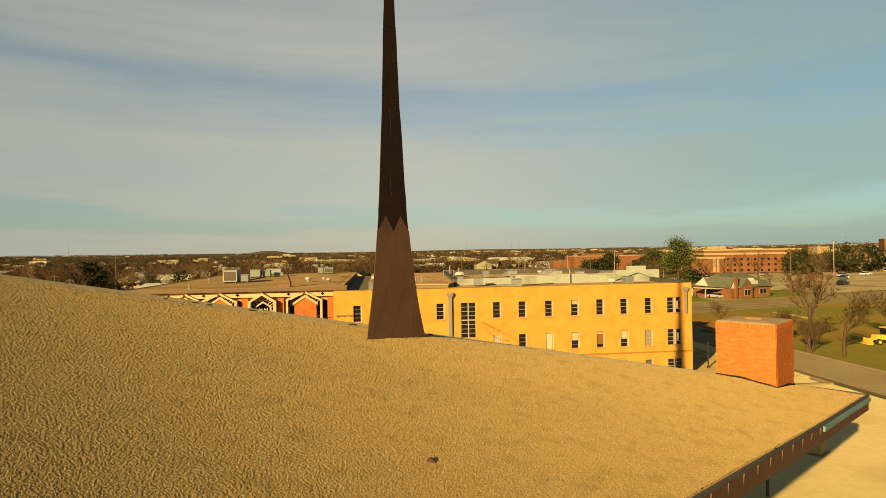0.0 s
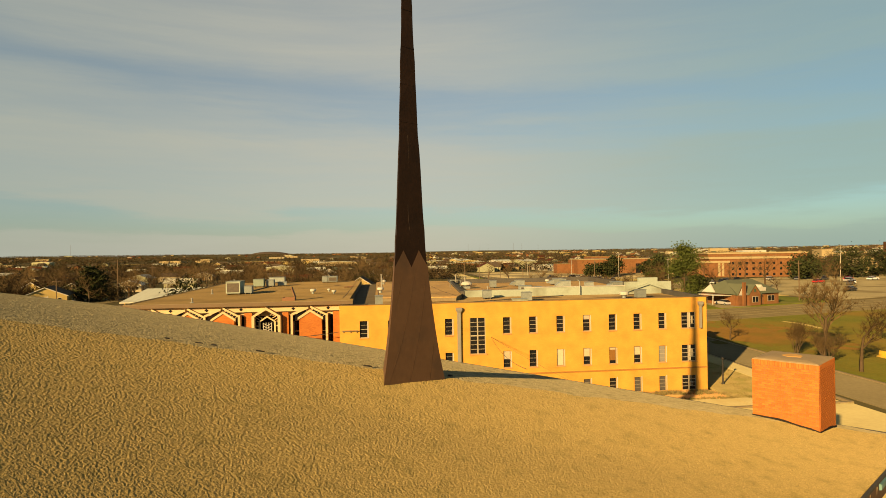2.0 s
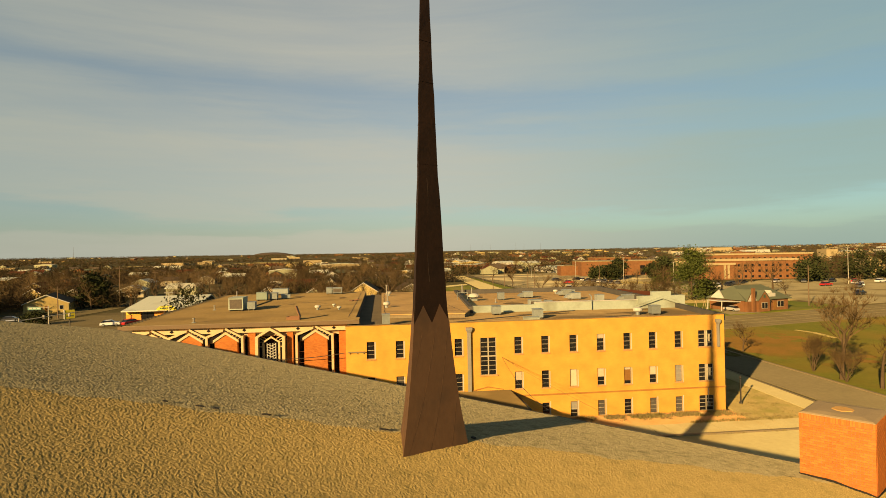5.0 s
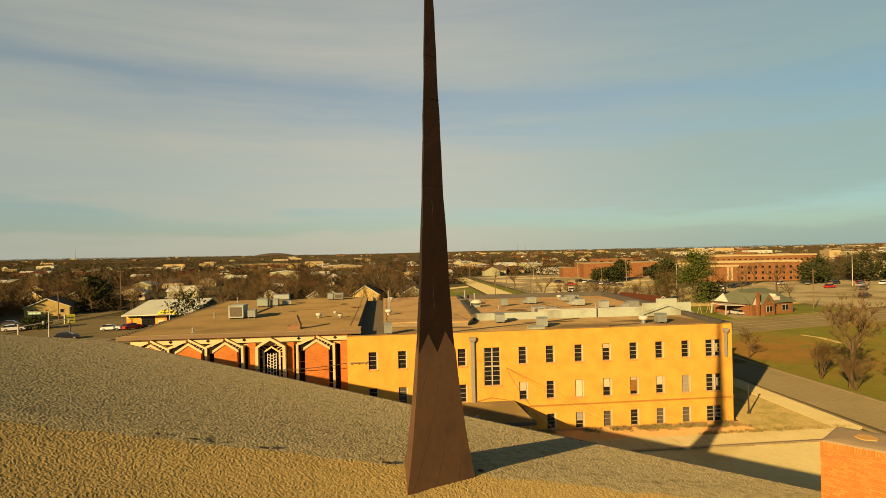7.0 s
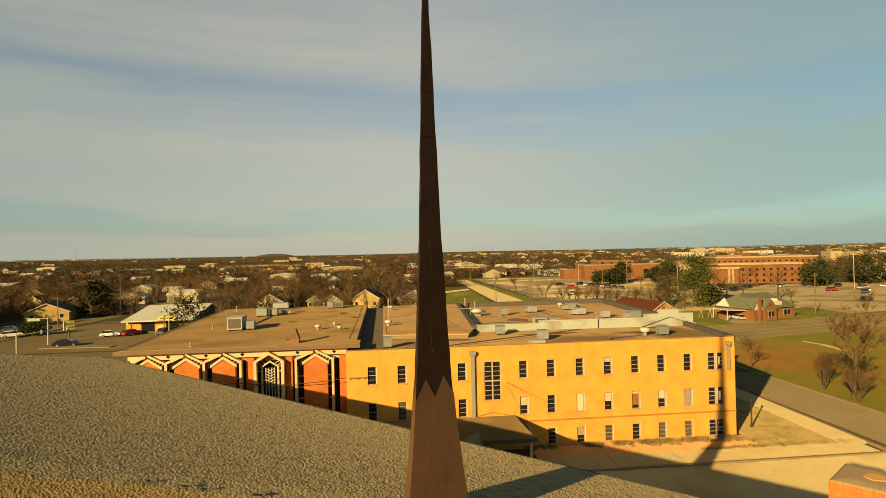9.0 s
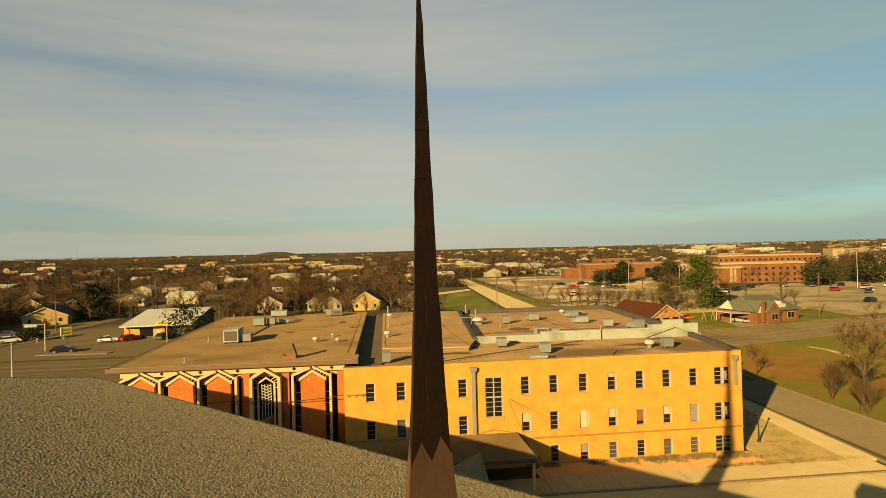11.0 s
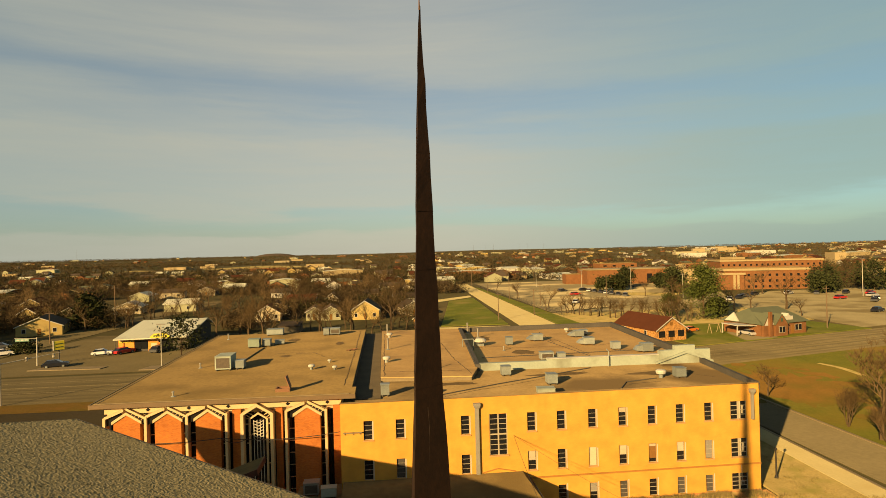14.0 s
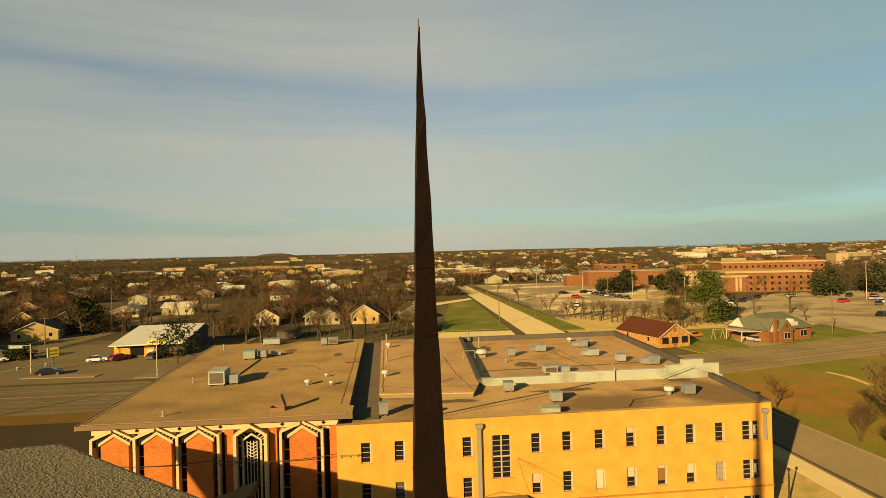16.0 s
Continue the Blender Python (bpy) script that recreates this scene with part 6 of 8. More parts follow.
def far_woods():
    """Clumps of twigs to the horizon."""
    rnd = random.Random(99)
    g, ev = Geo(), Geo()
    def clump(geo, x, y, z, h, w, n, thin=1.0):
        for _ in range(n):
            a, f = rnd.uniform(0, 6.283), rnd.random()
            r = w / 2 * math.sqrt(rnd.random())
            cx, cy, cz = x + r * math.cos(a), y + r * math.sin(a), z + h * (0.12 + 0.8 * f * (1 - 0.5 * (2 * r / w) ** 2))
            s, rise = (0.16 * w + 0.1 * h, 0.9) if w < 12 else (0.09 * w, 0.35)
            u = Vector((rnd.gauss(0, 1), rnd.gauss(0, 1), rnd.gauss(0.55 * rise, rise))).normalized() * s
            v = u.orthogonal().normalized() * s * rnd.uniform(0.14, 0.4) * thin
            geo.quad((cx - u.x, cy - u.y, cz - u.z), (cx + v.x, cy + v.y, cz + v.z), (cx + u.x, cy + u.y, cz + u.z))
    n = 0
    while n < 8200:
        y = 135 + 1250 * rnd.random() ** 1.55
        x = rnd.uniform(-0.95 * (y + 60), 1.15 * (y + 60))
        if not clear_of(x, y, 2):
            continue
        if 44 < x < 62 and y < 345 or 12 < x < 62 and y < 260:
            continue
        if x > 52 and y < 350 and x < 262 and (x < 0.5 * y + 75):
            continue
        if noise.noise((x * 0.006, y * 0.006, 4)) < -0.28:
            continue
        n += 1
        hh = rnd.uniform(4.5, 9.0)
        clump(ev if rnd.random() < 0.1 else g, x, y, lift_at(x, y), hh, rnd.uniform(6, 11), 64 if y < 330 else 34 if y < 600 else 14, 0.32 if y < 330 else 0.65 if y < 600 else 1.0)
    n = 0
    while n < 7500:
        y = 1300 + 3300 * rnd.random() ** 1.2
        x = rnd.uniform(-1.0 * y, 1.2 * y)
        if math.hypot(x, y) > 4880 or noise.noise((x * 0.002, y * 0.002, 9)) < -0.2:
            continue
        n += 1
        clump(ev if rnd.random() < 0.12 else g, x, y, lift_at(x, y), rnd.uniform(5, 9), rnd.uniform(16, 45), 15)
    solid("bare_woods", g, M_WOODS, "brown bare winter trees stretching to the horizon", "woods", "stuff")
    solid("evergreen_clumps", ev, M_LEAF_D, "dark evergreen trees among the far woods", "woods", "stuff")


far_woods()


# ---- houses ----
def gable_house(x, y, rz, w, d, h, rise, wall, roof, label, m_extra=None, porch=False, hip=False):
    """Front gable towards local -y."""
    t = thing("house", label, "house", pose(x, y, GZ, 0, 0, rz), group="houses behind the buildings")
    wg = Geo()
    wg.box(-w / 2, -d / 2, 0, w / 2, d / 2, h)
    if not hip:
        for s in (-1, 1):
            yy = s * d / 2
            wg.quad((-w / 2, yy, h), (w / 2, yy, h), (0, yy, h + rise)) if s < 0 else wg.quad((w / 2, yy, h), (-w / 2, yy, h), (0, yy, h + rise))
    part("wall", wg, wall, t)
    o, th = 0.45, 0.14
    if hip:
        rg = Geo().loft([[(-w / 2 - o, -d / 2 - o, h + 0.002), (w / 2 + o, -d / 2 - o, h + 0.002), (w / 2 + o, d / 2 + o, h + 0.002), (-w / 2 - o, d / 2 + o, h + 0.002)], [(-0.05, -d / 2 + w / 2, h + rise), (0.05, -d / 2 + w / 2, h + rise), (0.05, d / 2 - w / 2, h + rise), (-0.05, d / 2 - w / 2, h + rise)]])
    else:
        rg = Geo()
        for s in (-1, 1):
            k = rise / (w / 2)
            a = [(0, 0.0, h + rise + 0.003), (s * (w / 2 + o), 0, h - k * o + 0.003), (s * (w / 2 + o), 0, h - k * o + th), (0, 0, h + rise + th + 0.02)]
            rg.loft([[(p[0], -d / 2 - o, p[2]) for p in a], [(p[0], d / 2 + o, p[2]) for p in a]])
    part("roof", rg, roof, t)
    if not hip:
        for s in (-1, 1):
            k = rise / (w / 2)
            part("bargeboard", Geo().loft([[(0, -d / 2 - o - 0.05, h + rise - 0.1), (0, -d / 2 - o - 0.002, h + rise - 0.1), (0, -d / 2 - o - 0.002, h + rise + th), (0, -d / 2 - o - 0.05, h + rise + th)], [(s * (w / 2 + o), -d / 2 - o - 0.05, h - k * o - 0.12), (s * (w / 2 + o), -d / 2 - o - 0.002, h - k * o - 0.12), (s * (w / 2 + o), -d / 2 - o - 0.002, h - k * o + th), (s * (w / 2 + o), -d / 2 - o - 0.05, h - k * o + th)]]), M_WHITE, t)
    for k in range(3):
        xx = -w / 2 + w * (k + 0.5) / 3
        if k == 1:
            part("door", Geo().box(xx - 0.45, -d / 2 - 0.05, 0.2, xx + 0.45, -d / 2 - 0.003, 2.2), M_BOARD, t)
        else:
            win = part("window", Geo().box(xx - 0.55, -d / 2 - 0.05, 0.95, xx + 0.55, -d / 2 - 0.003, 2.3), M_WHITE, t)
            part("pane", Geo().box(xx - 0.45, -d / 2 - 0.07, 1.05, xx + 0.45, -d / 2 - 0.052, 2.2), M_GLASS, win)
    for s in (-1, 1):
        for k in range(2):
            yy = -d / 4 + k * d / 2
            win = part("window", Geo().box(s * (w / 2 + 0.003), yy - 0.5, 1.0, s * (w / 2 + 0.05), yy + 0.5, 2.3), M_WHITE, t)
            part("pane", Geo().box(s * (w / 2 + 0.052), yy - 0.4, 1.1, s * (w / 2 + 0.07), yy + 0.4, 2.2), M_GLASS, win)
    if porch:
        part("porch_roof", Geo().box(-w / 2, -d / 2 - 2.2, 2.45, w / 2, -d / 2 - 0.06, 2.6), roof, t)
        for xx in (-w / 2 + 0.2, 0, w / 2 - 0.2):
            part("porch_post", Geo().box(xx - 0.08, -d / 2 - 2.1, 0, xx + 0.08, -d / 2 - 1.94, 2.447), M_WHITE, t)
    return t


gable_house(-106, 147, 18, 12, 14, 3.0, 2.6, M_SIDING_Y, M_SHINGLE, "olive-yellow clapboard house with a gable front")
gable_house(-105, 209, 10, 10, 12, 3.0, 1.9, M_SIDING, M_METROOF, "pale bungalow with a porch", porch=True)
gable_house(-117, 186, 14, 8, 10, 3.0, 2.2, M_SIDING, M_SHINGLE, "pale bungalow among bare trees", porch=True)
gable_house(-17.6, 159.5, 4, 6.5, 12, 3.0, 1.8, M_SIDING_B, M_SHINGLE, "sage-green house with a grey roof")
gable_house(-23.4, 160.5, 4, 5.5, 10, 3.0, 1.6, M_SIDING_B, M_SHINGLE, "sage-green clapboard house wing under trees")
gable_house(-5.2, 157.6, -3, 9.4, 12, 3.4, 3.0, M_SIDING_Y, M_SHINGLE, "yellow house with a steep gable")
gable_house(10.5, 164, 10, 8, 11, 3.0, 2.2, M_SIDING, M_SHINGLE, "pale house with a grey gable roof")
shed = thing("shed", "low shed with a flat grey-brown roof behind the buildings", "shed", pose(-26.5, 126.0, GZ))
part("wall", Geo().box(-3.0, -2.5, 0, 3.0, 4.0, 2.0), M_FENCE, shed)
part("roof", Geo().loft([[(-3.3, y, z), (3.3, y, z), (3.3, y, z + 0.15), (-3.3, y, z + 0.15)] for y, z in ((-2.8, 2.0), (4.3, 2.7))]), M_SHINGLE, shed)
gable_house(-39.5, 162, 5, 8.5, 10, 2.9, 2.6, M_SIDING, M_RUSTROOF, "pale house with a rust-red roof")
gable_house(-21, 205, 0, 7, 9, 3.2, 3.0, M_SIDING, M_SHINGLE, "white house with a steep gable")
gable_house(13, 53 + 75, -14, 5, 7, 2.8, 1.9, M_STONE, M_SHINGLE, "small stone cottage behind the roofs")


def scattered_houses():
    rnd = random.Random(4)
    walls, roofs = (M_SIDING, M_SIDING, M_WHITE, M_SIDING_B, M_SIDING_Y, M_CAMPUS), (M_SHINGLE, M_SHINGLE, M_SHINGLE, M_METROOF, M_SHINGLE_R)
    protos = []
    for k in range(6):
        t = gable_house(-300 - 18 * k, 460 + 7 * k, rnd.uniform(-20, 30), rnd.uniform(7, 10), rnd.uniform(9, 14), rnd.uniform(2.8, 3.4), rnd.uniform(1.5, 2.8), walls[k], roofs[k % 5], ("pale", "cream", "white", "sage-green", "yellow", "brick")[k] + " bungalow among bare winter trees", porch=k % 2 == 0)
        protos.append(t)
    n, tries = 0, 0
    spots = []
    while n < 95 and tries < 4000:
        tries += 1
        y = 180 + 620 * rnd.random() ** 1.2
        x = rnd.uniform(-0.85 * (y + 50), 0.12 * (y + 50))
        if not clear_of(x, y, 8) or any((x - a) ** 2 + (y - b) ** 2 < 17 ** 2 for a, b in spots):
            continue
        spots.append((x, y))
        copy_thing(protos[rnd.randrange(6)], pose(x, y, lift_at(x, y) + 0.12, 0, 0, rnd.choice((0, 90, 180, -90)) + rnd.gauss(8, 6)))
        n += 1


scattered_houses()


# stone house with the red-brown roof
stone = gable_house(67.2, 91.3, 12, 8.4, 16.5, 2.8, 2.7, M_STONE, M_SHINGLE_R, "rough stone house with a red-brown gable roof")
for xx in (-2.7, 0, 2.7):
    part("porch_opening", Geo().box(xx - 0.85, -8.33, 0.9, xx + 0.85, -8.253, 2.4), M_GLASS, stone, "dark porch opening")
part("gable_vent", Geo().box(-0.4, -8.33, 3.6, 0.4, -8.253, 4.4), M_BOARD, stone)

# brick house with the green-grey hipped roof
bh = thing("brick_house", "red brick house with a green-grey shingle roof and white gables", "house", pose(99.3, 91.0, GZ, 0, 0, 14))
part("wall", Geo().box(-9.2, -5.5, 0, 5.6, 6, 2.9), M_CAMPUS, bh)
part("roof", Geo().loft([[(-9.8, -6.1, 2.903), (6.2, -6.1, 2.903), (6.2, 6.6, 2.903), (-9.8, 6.6, 2.903)], [(-9.8, -6.1, 3.05), (6.2, -6.1, 3.05), (6.2, 6.6, 3.05), (-9.8, 6.6, 3.05)], [(-6.6, 0.4, 6.3), (3.0, 0.4, 6.3), (3.0, 0.5, 6.3), (-6.6, 0.5, 6.3)]]), M_SHINGLE_G, bh, "green-grey shingle roof")
def brick_gable(x, w, y, name, material, label, top):
    hh = 2.9
    pent = lambda yy: [(x - w / 2, yy, 0), (x + w / 2, yy, 0), (x + w / 2, yy, hh), (x, yy, hh + top), (x - w / 2, yy, hh)]
    part(name, Geo().loft([pent(y), pent(-2.0)]), material, bh, label)
    for s in (-1, 1):
        part("gable_roof", Geo().loft([[(x, yy, hh + top + 0.01), (x + s * (w / 2 + 0.3), yy, hh - 0.2), (x + s * (w / 2 + 0.3), yy, hh - 0.05), (x, yy, hh + top + 0.16)] for yy in (y - 0.15, -1.5)]), M_SHINGLE_G, bh)
brick_gable(-4.1, 3.8, -6.9, "front_wing", M_CAMPUS, "brick front gable", 2.3)
brick_gable(-7.5, 3.0, -6.2, "side_wing", M_CAMPUS, "brick wing with the chimney", 2.5)
part("white_gable", Geo().loft([[(-9.0, y, 2.7), (-6.0, y, 2.7), (-7.5, y, 5.2)] for y in (-6.42, -6.36)]), M_WHITE, bh, "white painted gable")
part("chimney", Geo().box(-7.95, -6.95, 0, -7.15, -6.43, 6.0), M_CAMPUS, bh, "brick chimney on the white gable")
part("dormer", Geo().loft([[(-1.6, y, 3.5), (1.5, y, 3.5), (1.5, y, 4.4), (0.5, y, 4.4), (0.0, y, 5.1), (-0.5, y, 4.4), (-1.6, y, 4.4)] for y in (-5.3, -3.4)]), M_WHITE, bh, "white dormer")
part("side_gable", Geo().loft([[(x, 0.6, 3.1), (x, 5.0, 3.1), (x + 0.7, 2.8, 5.2)] for x in (-9.95, -9.6)]), M_WHITE, bh, "white side gable")
part("gable_vent", Geo().box(-4.4, -6.98, 3.5, -3.8, -6.903, 4.3), M_INK, bh)
for x, y, w in ((-4.1, -6.903, 1.0), (-1.0, -5.503, 0.55), (2.9, -5.503, 1.15)):
    win = part("window", Geo().box(x - w, y - 0.07, 0.8, x + w, y, 2.35), M_FRAME, bh)
    for k in range(2):
        part("pane", Geo().box(x - w + 0.1 + k * w, y - 0.1, 0.9, x - 0.1 + k * w, y - 0.072, 2.25), M_GLASS, win)
part("door", Geo().box(0.5, -5.58, 0.1, 1.4, -5.503, 2.2), M_BOARD, bh)
cp = thing("carport", "open carport with a white flat roof beside the brick house", "carport", pose(89.4, 87.2, GZ, 0, 3, 6))
part("roof", Geo().box(-3.9, -2.8, 2.5, 3.9, 3.0, 2.68), M_WHITE, cp)
for x in (-3.7, 3.6):
    for y in (-2.6, 2.8):
        part("post", Geo().box(x - 0.09, y - 0.09, 0.2 if x < 0 else -0.2, x + 0.09, y + 0.09, 2.497), M_WHITE, cp)
swing = thing("swing_frame", "pale wooden play frame on the grass", "play frame", pose(85.0, 92.5, GZ, 0, 0, 10))
for s in (-1.4, 1.4):
    for e in (-0.8, 0.8):
        part("leg", Geo().tube((s, e, 0), (s, 0, 2.3), 0.07, 0.06, 6), M_CAP, swing)
part("beam", Geo().tube((-1.7, 0, 2.3), (1.7, 0, 2.3), 0.08, 0.08, 6), M_CAP, swing)

# ---- store ----
store = thing("store", "convenience store with a wide pale metal roof and orange front", "store", pose(-55.6, 99.3, GZ, 0, 0, 3))
part("wall", Geo().box(-8.0, 1.6, 0, 8.0, 26, 3.2), M_DARKWALL, store, "dark store wall")
rg = Geo()
rg.loft([[(-8.5, -0.6, 3.2), (8.5, -0.6, 3.2), (8.5, -0.6, 3.45), (-8.5, -0.6, 3.45)], [(-8.5, 20.5, 5.5), (8.5, 20.5, 5.5), (8.5, 20.5, 5.75), (-8.5, 20.5, 5.75)], [(-8.5, 27, 3.6), (8.5, 27, 3.6), (8.5, 27, 3.85), (-8.5, 27, 3.85)]])
part("roof", rg, M_METROOF, store, "pale ribbed metal roof")
for k in range(12):
    x = -8.2 + k * 1.48
    part("roof_rib", Geo().loft([[(x, -0.6, 3.452), (x + 0.07, -0.6, 3.452), (x + 0.07, -0.6, 3.47), (x, -0.6, 3.47)], [(x, 20.5, 5.752), (x + 0.07, 20.5, 5.752), (x + 0.07, 20.5, 5.77), (x, 20.5, 5.77)]]), M_METROOF, store)
part("gable_wall", Geo().loft([[(8.05, 1.6, 3.2), (8.05, 26, 3.2), (8.05, 20.5, 5.4)], [(7.9, 1.6, 3.2), (7.9, 26, 3.2), (7.9, 20.5, 5.4)]]), M_DARKWALL, store)
part("front_panel", Geo().box(-8.0, 1.45, 0, -4.4, 1.597, 3.15), M_SIGN_O, store, "orange shopfront")
part("front_panel", Geo().box(-1.2, 1.45, 0, 1.5, 1.597, 2.9), M_SIGN_O, store, "orange shopfront")
part("front_door", Geo().box(-0.5, 1.40, 0, 0.8, 1.447, 1.9), M_BLIND, store, "pale shop poster panel")
for x0, x1 in ((-4.3, -2.9), (-2.8, -1.35), (1.7, 4.4)):
    part("shop_window", Geo().box(x0, 1.5, 0.6, x1, 1.597, 2.8), M_GLASS, store)
    part("window_frame", Geo().box(x0, 1.46, 2.8, x1, 1.597, 2.9), M_WHITE, store)
part("fascia_sign", Geo().loft([[(0.0, y, 3.45), (4.6, y, 3.45), (4.6, y, 3.8), (3.6, y, 4.5), (0.9, y, 4.5), (0.0, y, 3.8)] for y in (-0.9, -0.62)]), M_SIGN_Y, store, "yellow roof sign with dark bars for lettering")
for k in range(6):
    part("letter_bar", Geo().box(0.8 + k * 0.52, -0.93, 3.75, 1.2 + k * 0.52, -0.903, 4.1), M_INK, store)
part("awning_sign", Geo().box(-7.8, 1.2, 2.35, -4.5, 1.44, 3.1), M_SIGN_Y, store, "yellow shop sign with red bars")
for k in range(5):
    part("letter_bar", Geo().box(-7.5 + k * 0.6, 1.17, 2.55, -7.05 + k * 0.6, 1.197, 2.95), M_RUST, store)
for x in (-8.2, 1.6, 8.2):
    part("post", Geo().box(x - 0.07, -0.2, 0, x + 0.07, -0.06, 3.197), M_SHADE, store)


# ---- cars ----
def car_meshes():
    body = Geo()
    prof = [(-2.25, 0.35), (-2.25, 0.78), (-2.0, 0.92), (-0.85, 0.98), (1.25, 1.0), (2.1, 0.88), (2.25, 0.7), (2.25, 0.35)]
    body.loft([[(x * 0.985, -0.86, z) for x, z in prof], [(x, -0.90, 0.95 * z) for x, z in prof], [(x, 0.90, 0.95 * z) for x, z in prof], [(x * 0.985, 0.86, z) for x, z in prof]])
    cab = [(-1.95, 0.9), (-1.45, 1.4), (0.35, 1.46), (1.2, 0.95)]
    cabin = Geo().loft([[(x, -0.72 if z > 1.2 else -0.83, z) for x, z in cab], [(x, 0.72 if z > 1.2 else 0.83, z) for x, z in cab]])
    roof = Geo().loft([[(-1.42, -0.70, 1.405), (0.32, -0.70, 1.465), (0.32, 0.70, 1.465), (-1.42, 0.70, 1.405)], [(-1.35, -0.62, 1.45), (0.25, -0.62, 1.51), (0.25, 0.62, 1.51), (-1.35, 0.62, 1.45)]])
    tyre = Geo().loft([[(0.32 * math.cos(6.283 * i / 12), y, 0.32 * math.sin(6.283 * i / 12)) for i in range(12)] for y in (-0.1, 0.1)])
    rim = Geo().loft([[(0.19 * math.cos(6.283 * i / 10), y, 0.19 * math.sin(6.283 * i / 10)) for i in range(10)] for y in (-0.12, 0.12)])
    light = Geo().box(-0.04, -0.2, -0.07, 0.04, 0.2, 0.07)
    return [g.mesh(n) for g, n in ((body, "body"), (cabin, "cabin"), (roof, "roof"), (tyre, "tyre"), (rim, "rim"), (light, "light"))]


def car(colour, x, y, rz, label, s=1.0, z=None):
    body, cabin, roof, tyre, rim, light = (me.copy() for me in CAR)
    t = thing("car", label, "car", pose(x, y, GZ - 0.02 if z is None else z, 0, 0, rz) @ Matrix.Scale(s, 4), "parked cars")
    part("body", body, PAINTS[colour], t)
    part("cabin", cabin, M_GLASS, t, "dark car windows")
    part("roof", roof, PAINTS[colour], t)
    for cx in (-1.4, 1.4):
        for cy in (-0.82, 0.82):
            w = part("wheel", tyre, M_TYRE, t, "", pose(cx, cy, 0.32))
            part("rim", rim, M_METAL, w)
    for cy in (-0.6, 0.6):
        part("headlight", light, M_WHITE, t, "", pose(2.23, cy, 0.66))
    return t


CAR = car_meshes()
car("orange", 80.5, 96.0, 25, "orange car parked beside the stone house")
car("black", -69.2, 83.0, 20, "black car parked at the forecourt island", 1.1)
car("white", -66.3, 97.6, 15, "white car parked before the store", 1.0)
car("red", -61.6, 98.4, 55, "red car parked before the store", 1.08)
car("dark_grey", -53.5, 98.6, 75, "dark van parked before the store", 1.15)
car("white", -92, 103, 30, "white sport utility car waiting at the side street", 1.1)
car("dark_grey", -100, 116, 20, "dark car parked by the side street")
car("silver", 90.6, 87.0, 100, "silver car under the carport")
for n, (c, x, y) in enumerate((("black", 92.8, 248), ("red", 91.5, 223), ("black", 104.6, 249), ("silver", 105.4, 243), ("black", 106.2, 237), ("black", 107, 231), ("silver", 107.7, 225.5), ("dark_grey", 108.4, 220), ("black", 109.2, 214), ("dark_grey", 110, 208), ("white", 79, 184))):
    car(c, x, y, 60 if n > 2 else 10, c.replace("_", " ") + " car parked on the campus lot", 1.12)
for n, (c, x, y) in enumerate((("red", 178, 163), ("black", 156, 121), ("dark_grey", 181, 150), ("white", 188, 157), ("silver", 196, 168), ("red", 204, 178), ("black", 198, 184), ("dark_grey", 186, 186), ("white", 212, 174), ("silver", 176, 190), ("black", 146, 178), ("silver", 138, 172), ("dark_grey", 152, 184), ("black", 160, 190))):
    car(c, x, y, 15 + 12 * (n % 4), c.replace("_", " ") + " car parked on the pale lot", 1.12)

# backhoe on the lawn
bhoe = thing("backhoe", "yellow backhoe loader parked on the lawn", "digger", pose(70.4, 12.8, GZ, 0, 0, 175) @ Matrix.Scale(0.88, 4))
part("body", Geo().box(-0.6, -0.5, 0.7, 2.0, 0.5, 1.5, 0.08), M_DIGGER, bhoe)
part("cab", Geo().box(-0.9, -0.65, 1.2, 0.5, 0.65, 2.5, 0.06), M_GLASS, bhoe, "dark glazed cab")
part("cab_roof", Geo().box(-1.0, -0.75, 2.503, 0.6, 0.75, 2.65, 0.04), M_DIGGER, bhoe)
for x, r in ((-0.6, 0.7), (1.7, 0.48)):
    for s in (-1, 1):
        w = part("wheel", Geo().tube((x, s * 0.62, r), (x, s * 0.95, r), r, r, 14), M_TYRE, bhoe)
        part("rim", Geo().tube((x, s * 0.95, r), (x, s * 0.97, r), r * 0.5, r * 0.5, 10), M_DIGGER, w)
part("loader_arm", Geo().tube((0.8, 0.45, 1.3), (2.9, 0.45, 0.6), 0.1, 0.1, 6), M_DIGGER, bhoe)
part("loader_arm", Geo().tube((0.8, -0.45, 1.3), (2.9, -0.45, 0.6), 0.1, 0.1, 6), M_DIGGER, bhoe)
part("bucket", Geo().loft([[(2.8, -1.0, 0.1), (3.5, -1.0, 0.1), (3.0, -1.0, 0.3), (2.9, -1.0, 1.0)], [(2.8, 1.0, 0.1), (3.5, 1.0, 0.1), (3.0, 1.0, 0.3), (2.9, 1.0, 1.0)]]), M_DIGGER, bhoe)
part("boom", Geo().tube((-0.9, 0, 1.0), (-2.0, 0, 2.6), 0.13, 0.1, 6), M_DIGGER, bhoe)
part("dipper", Geo().tube((-2.0, 0, 2.6), (-2.5, 0, 0.9), 0.1, 0.08, 6), M_DIGGER, bhoe)


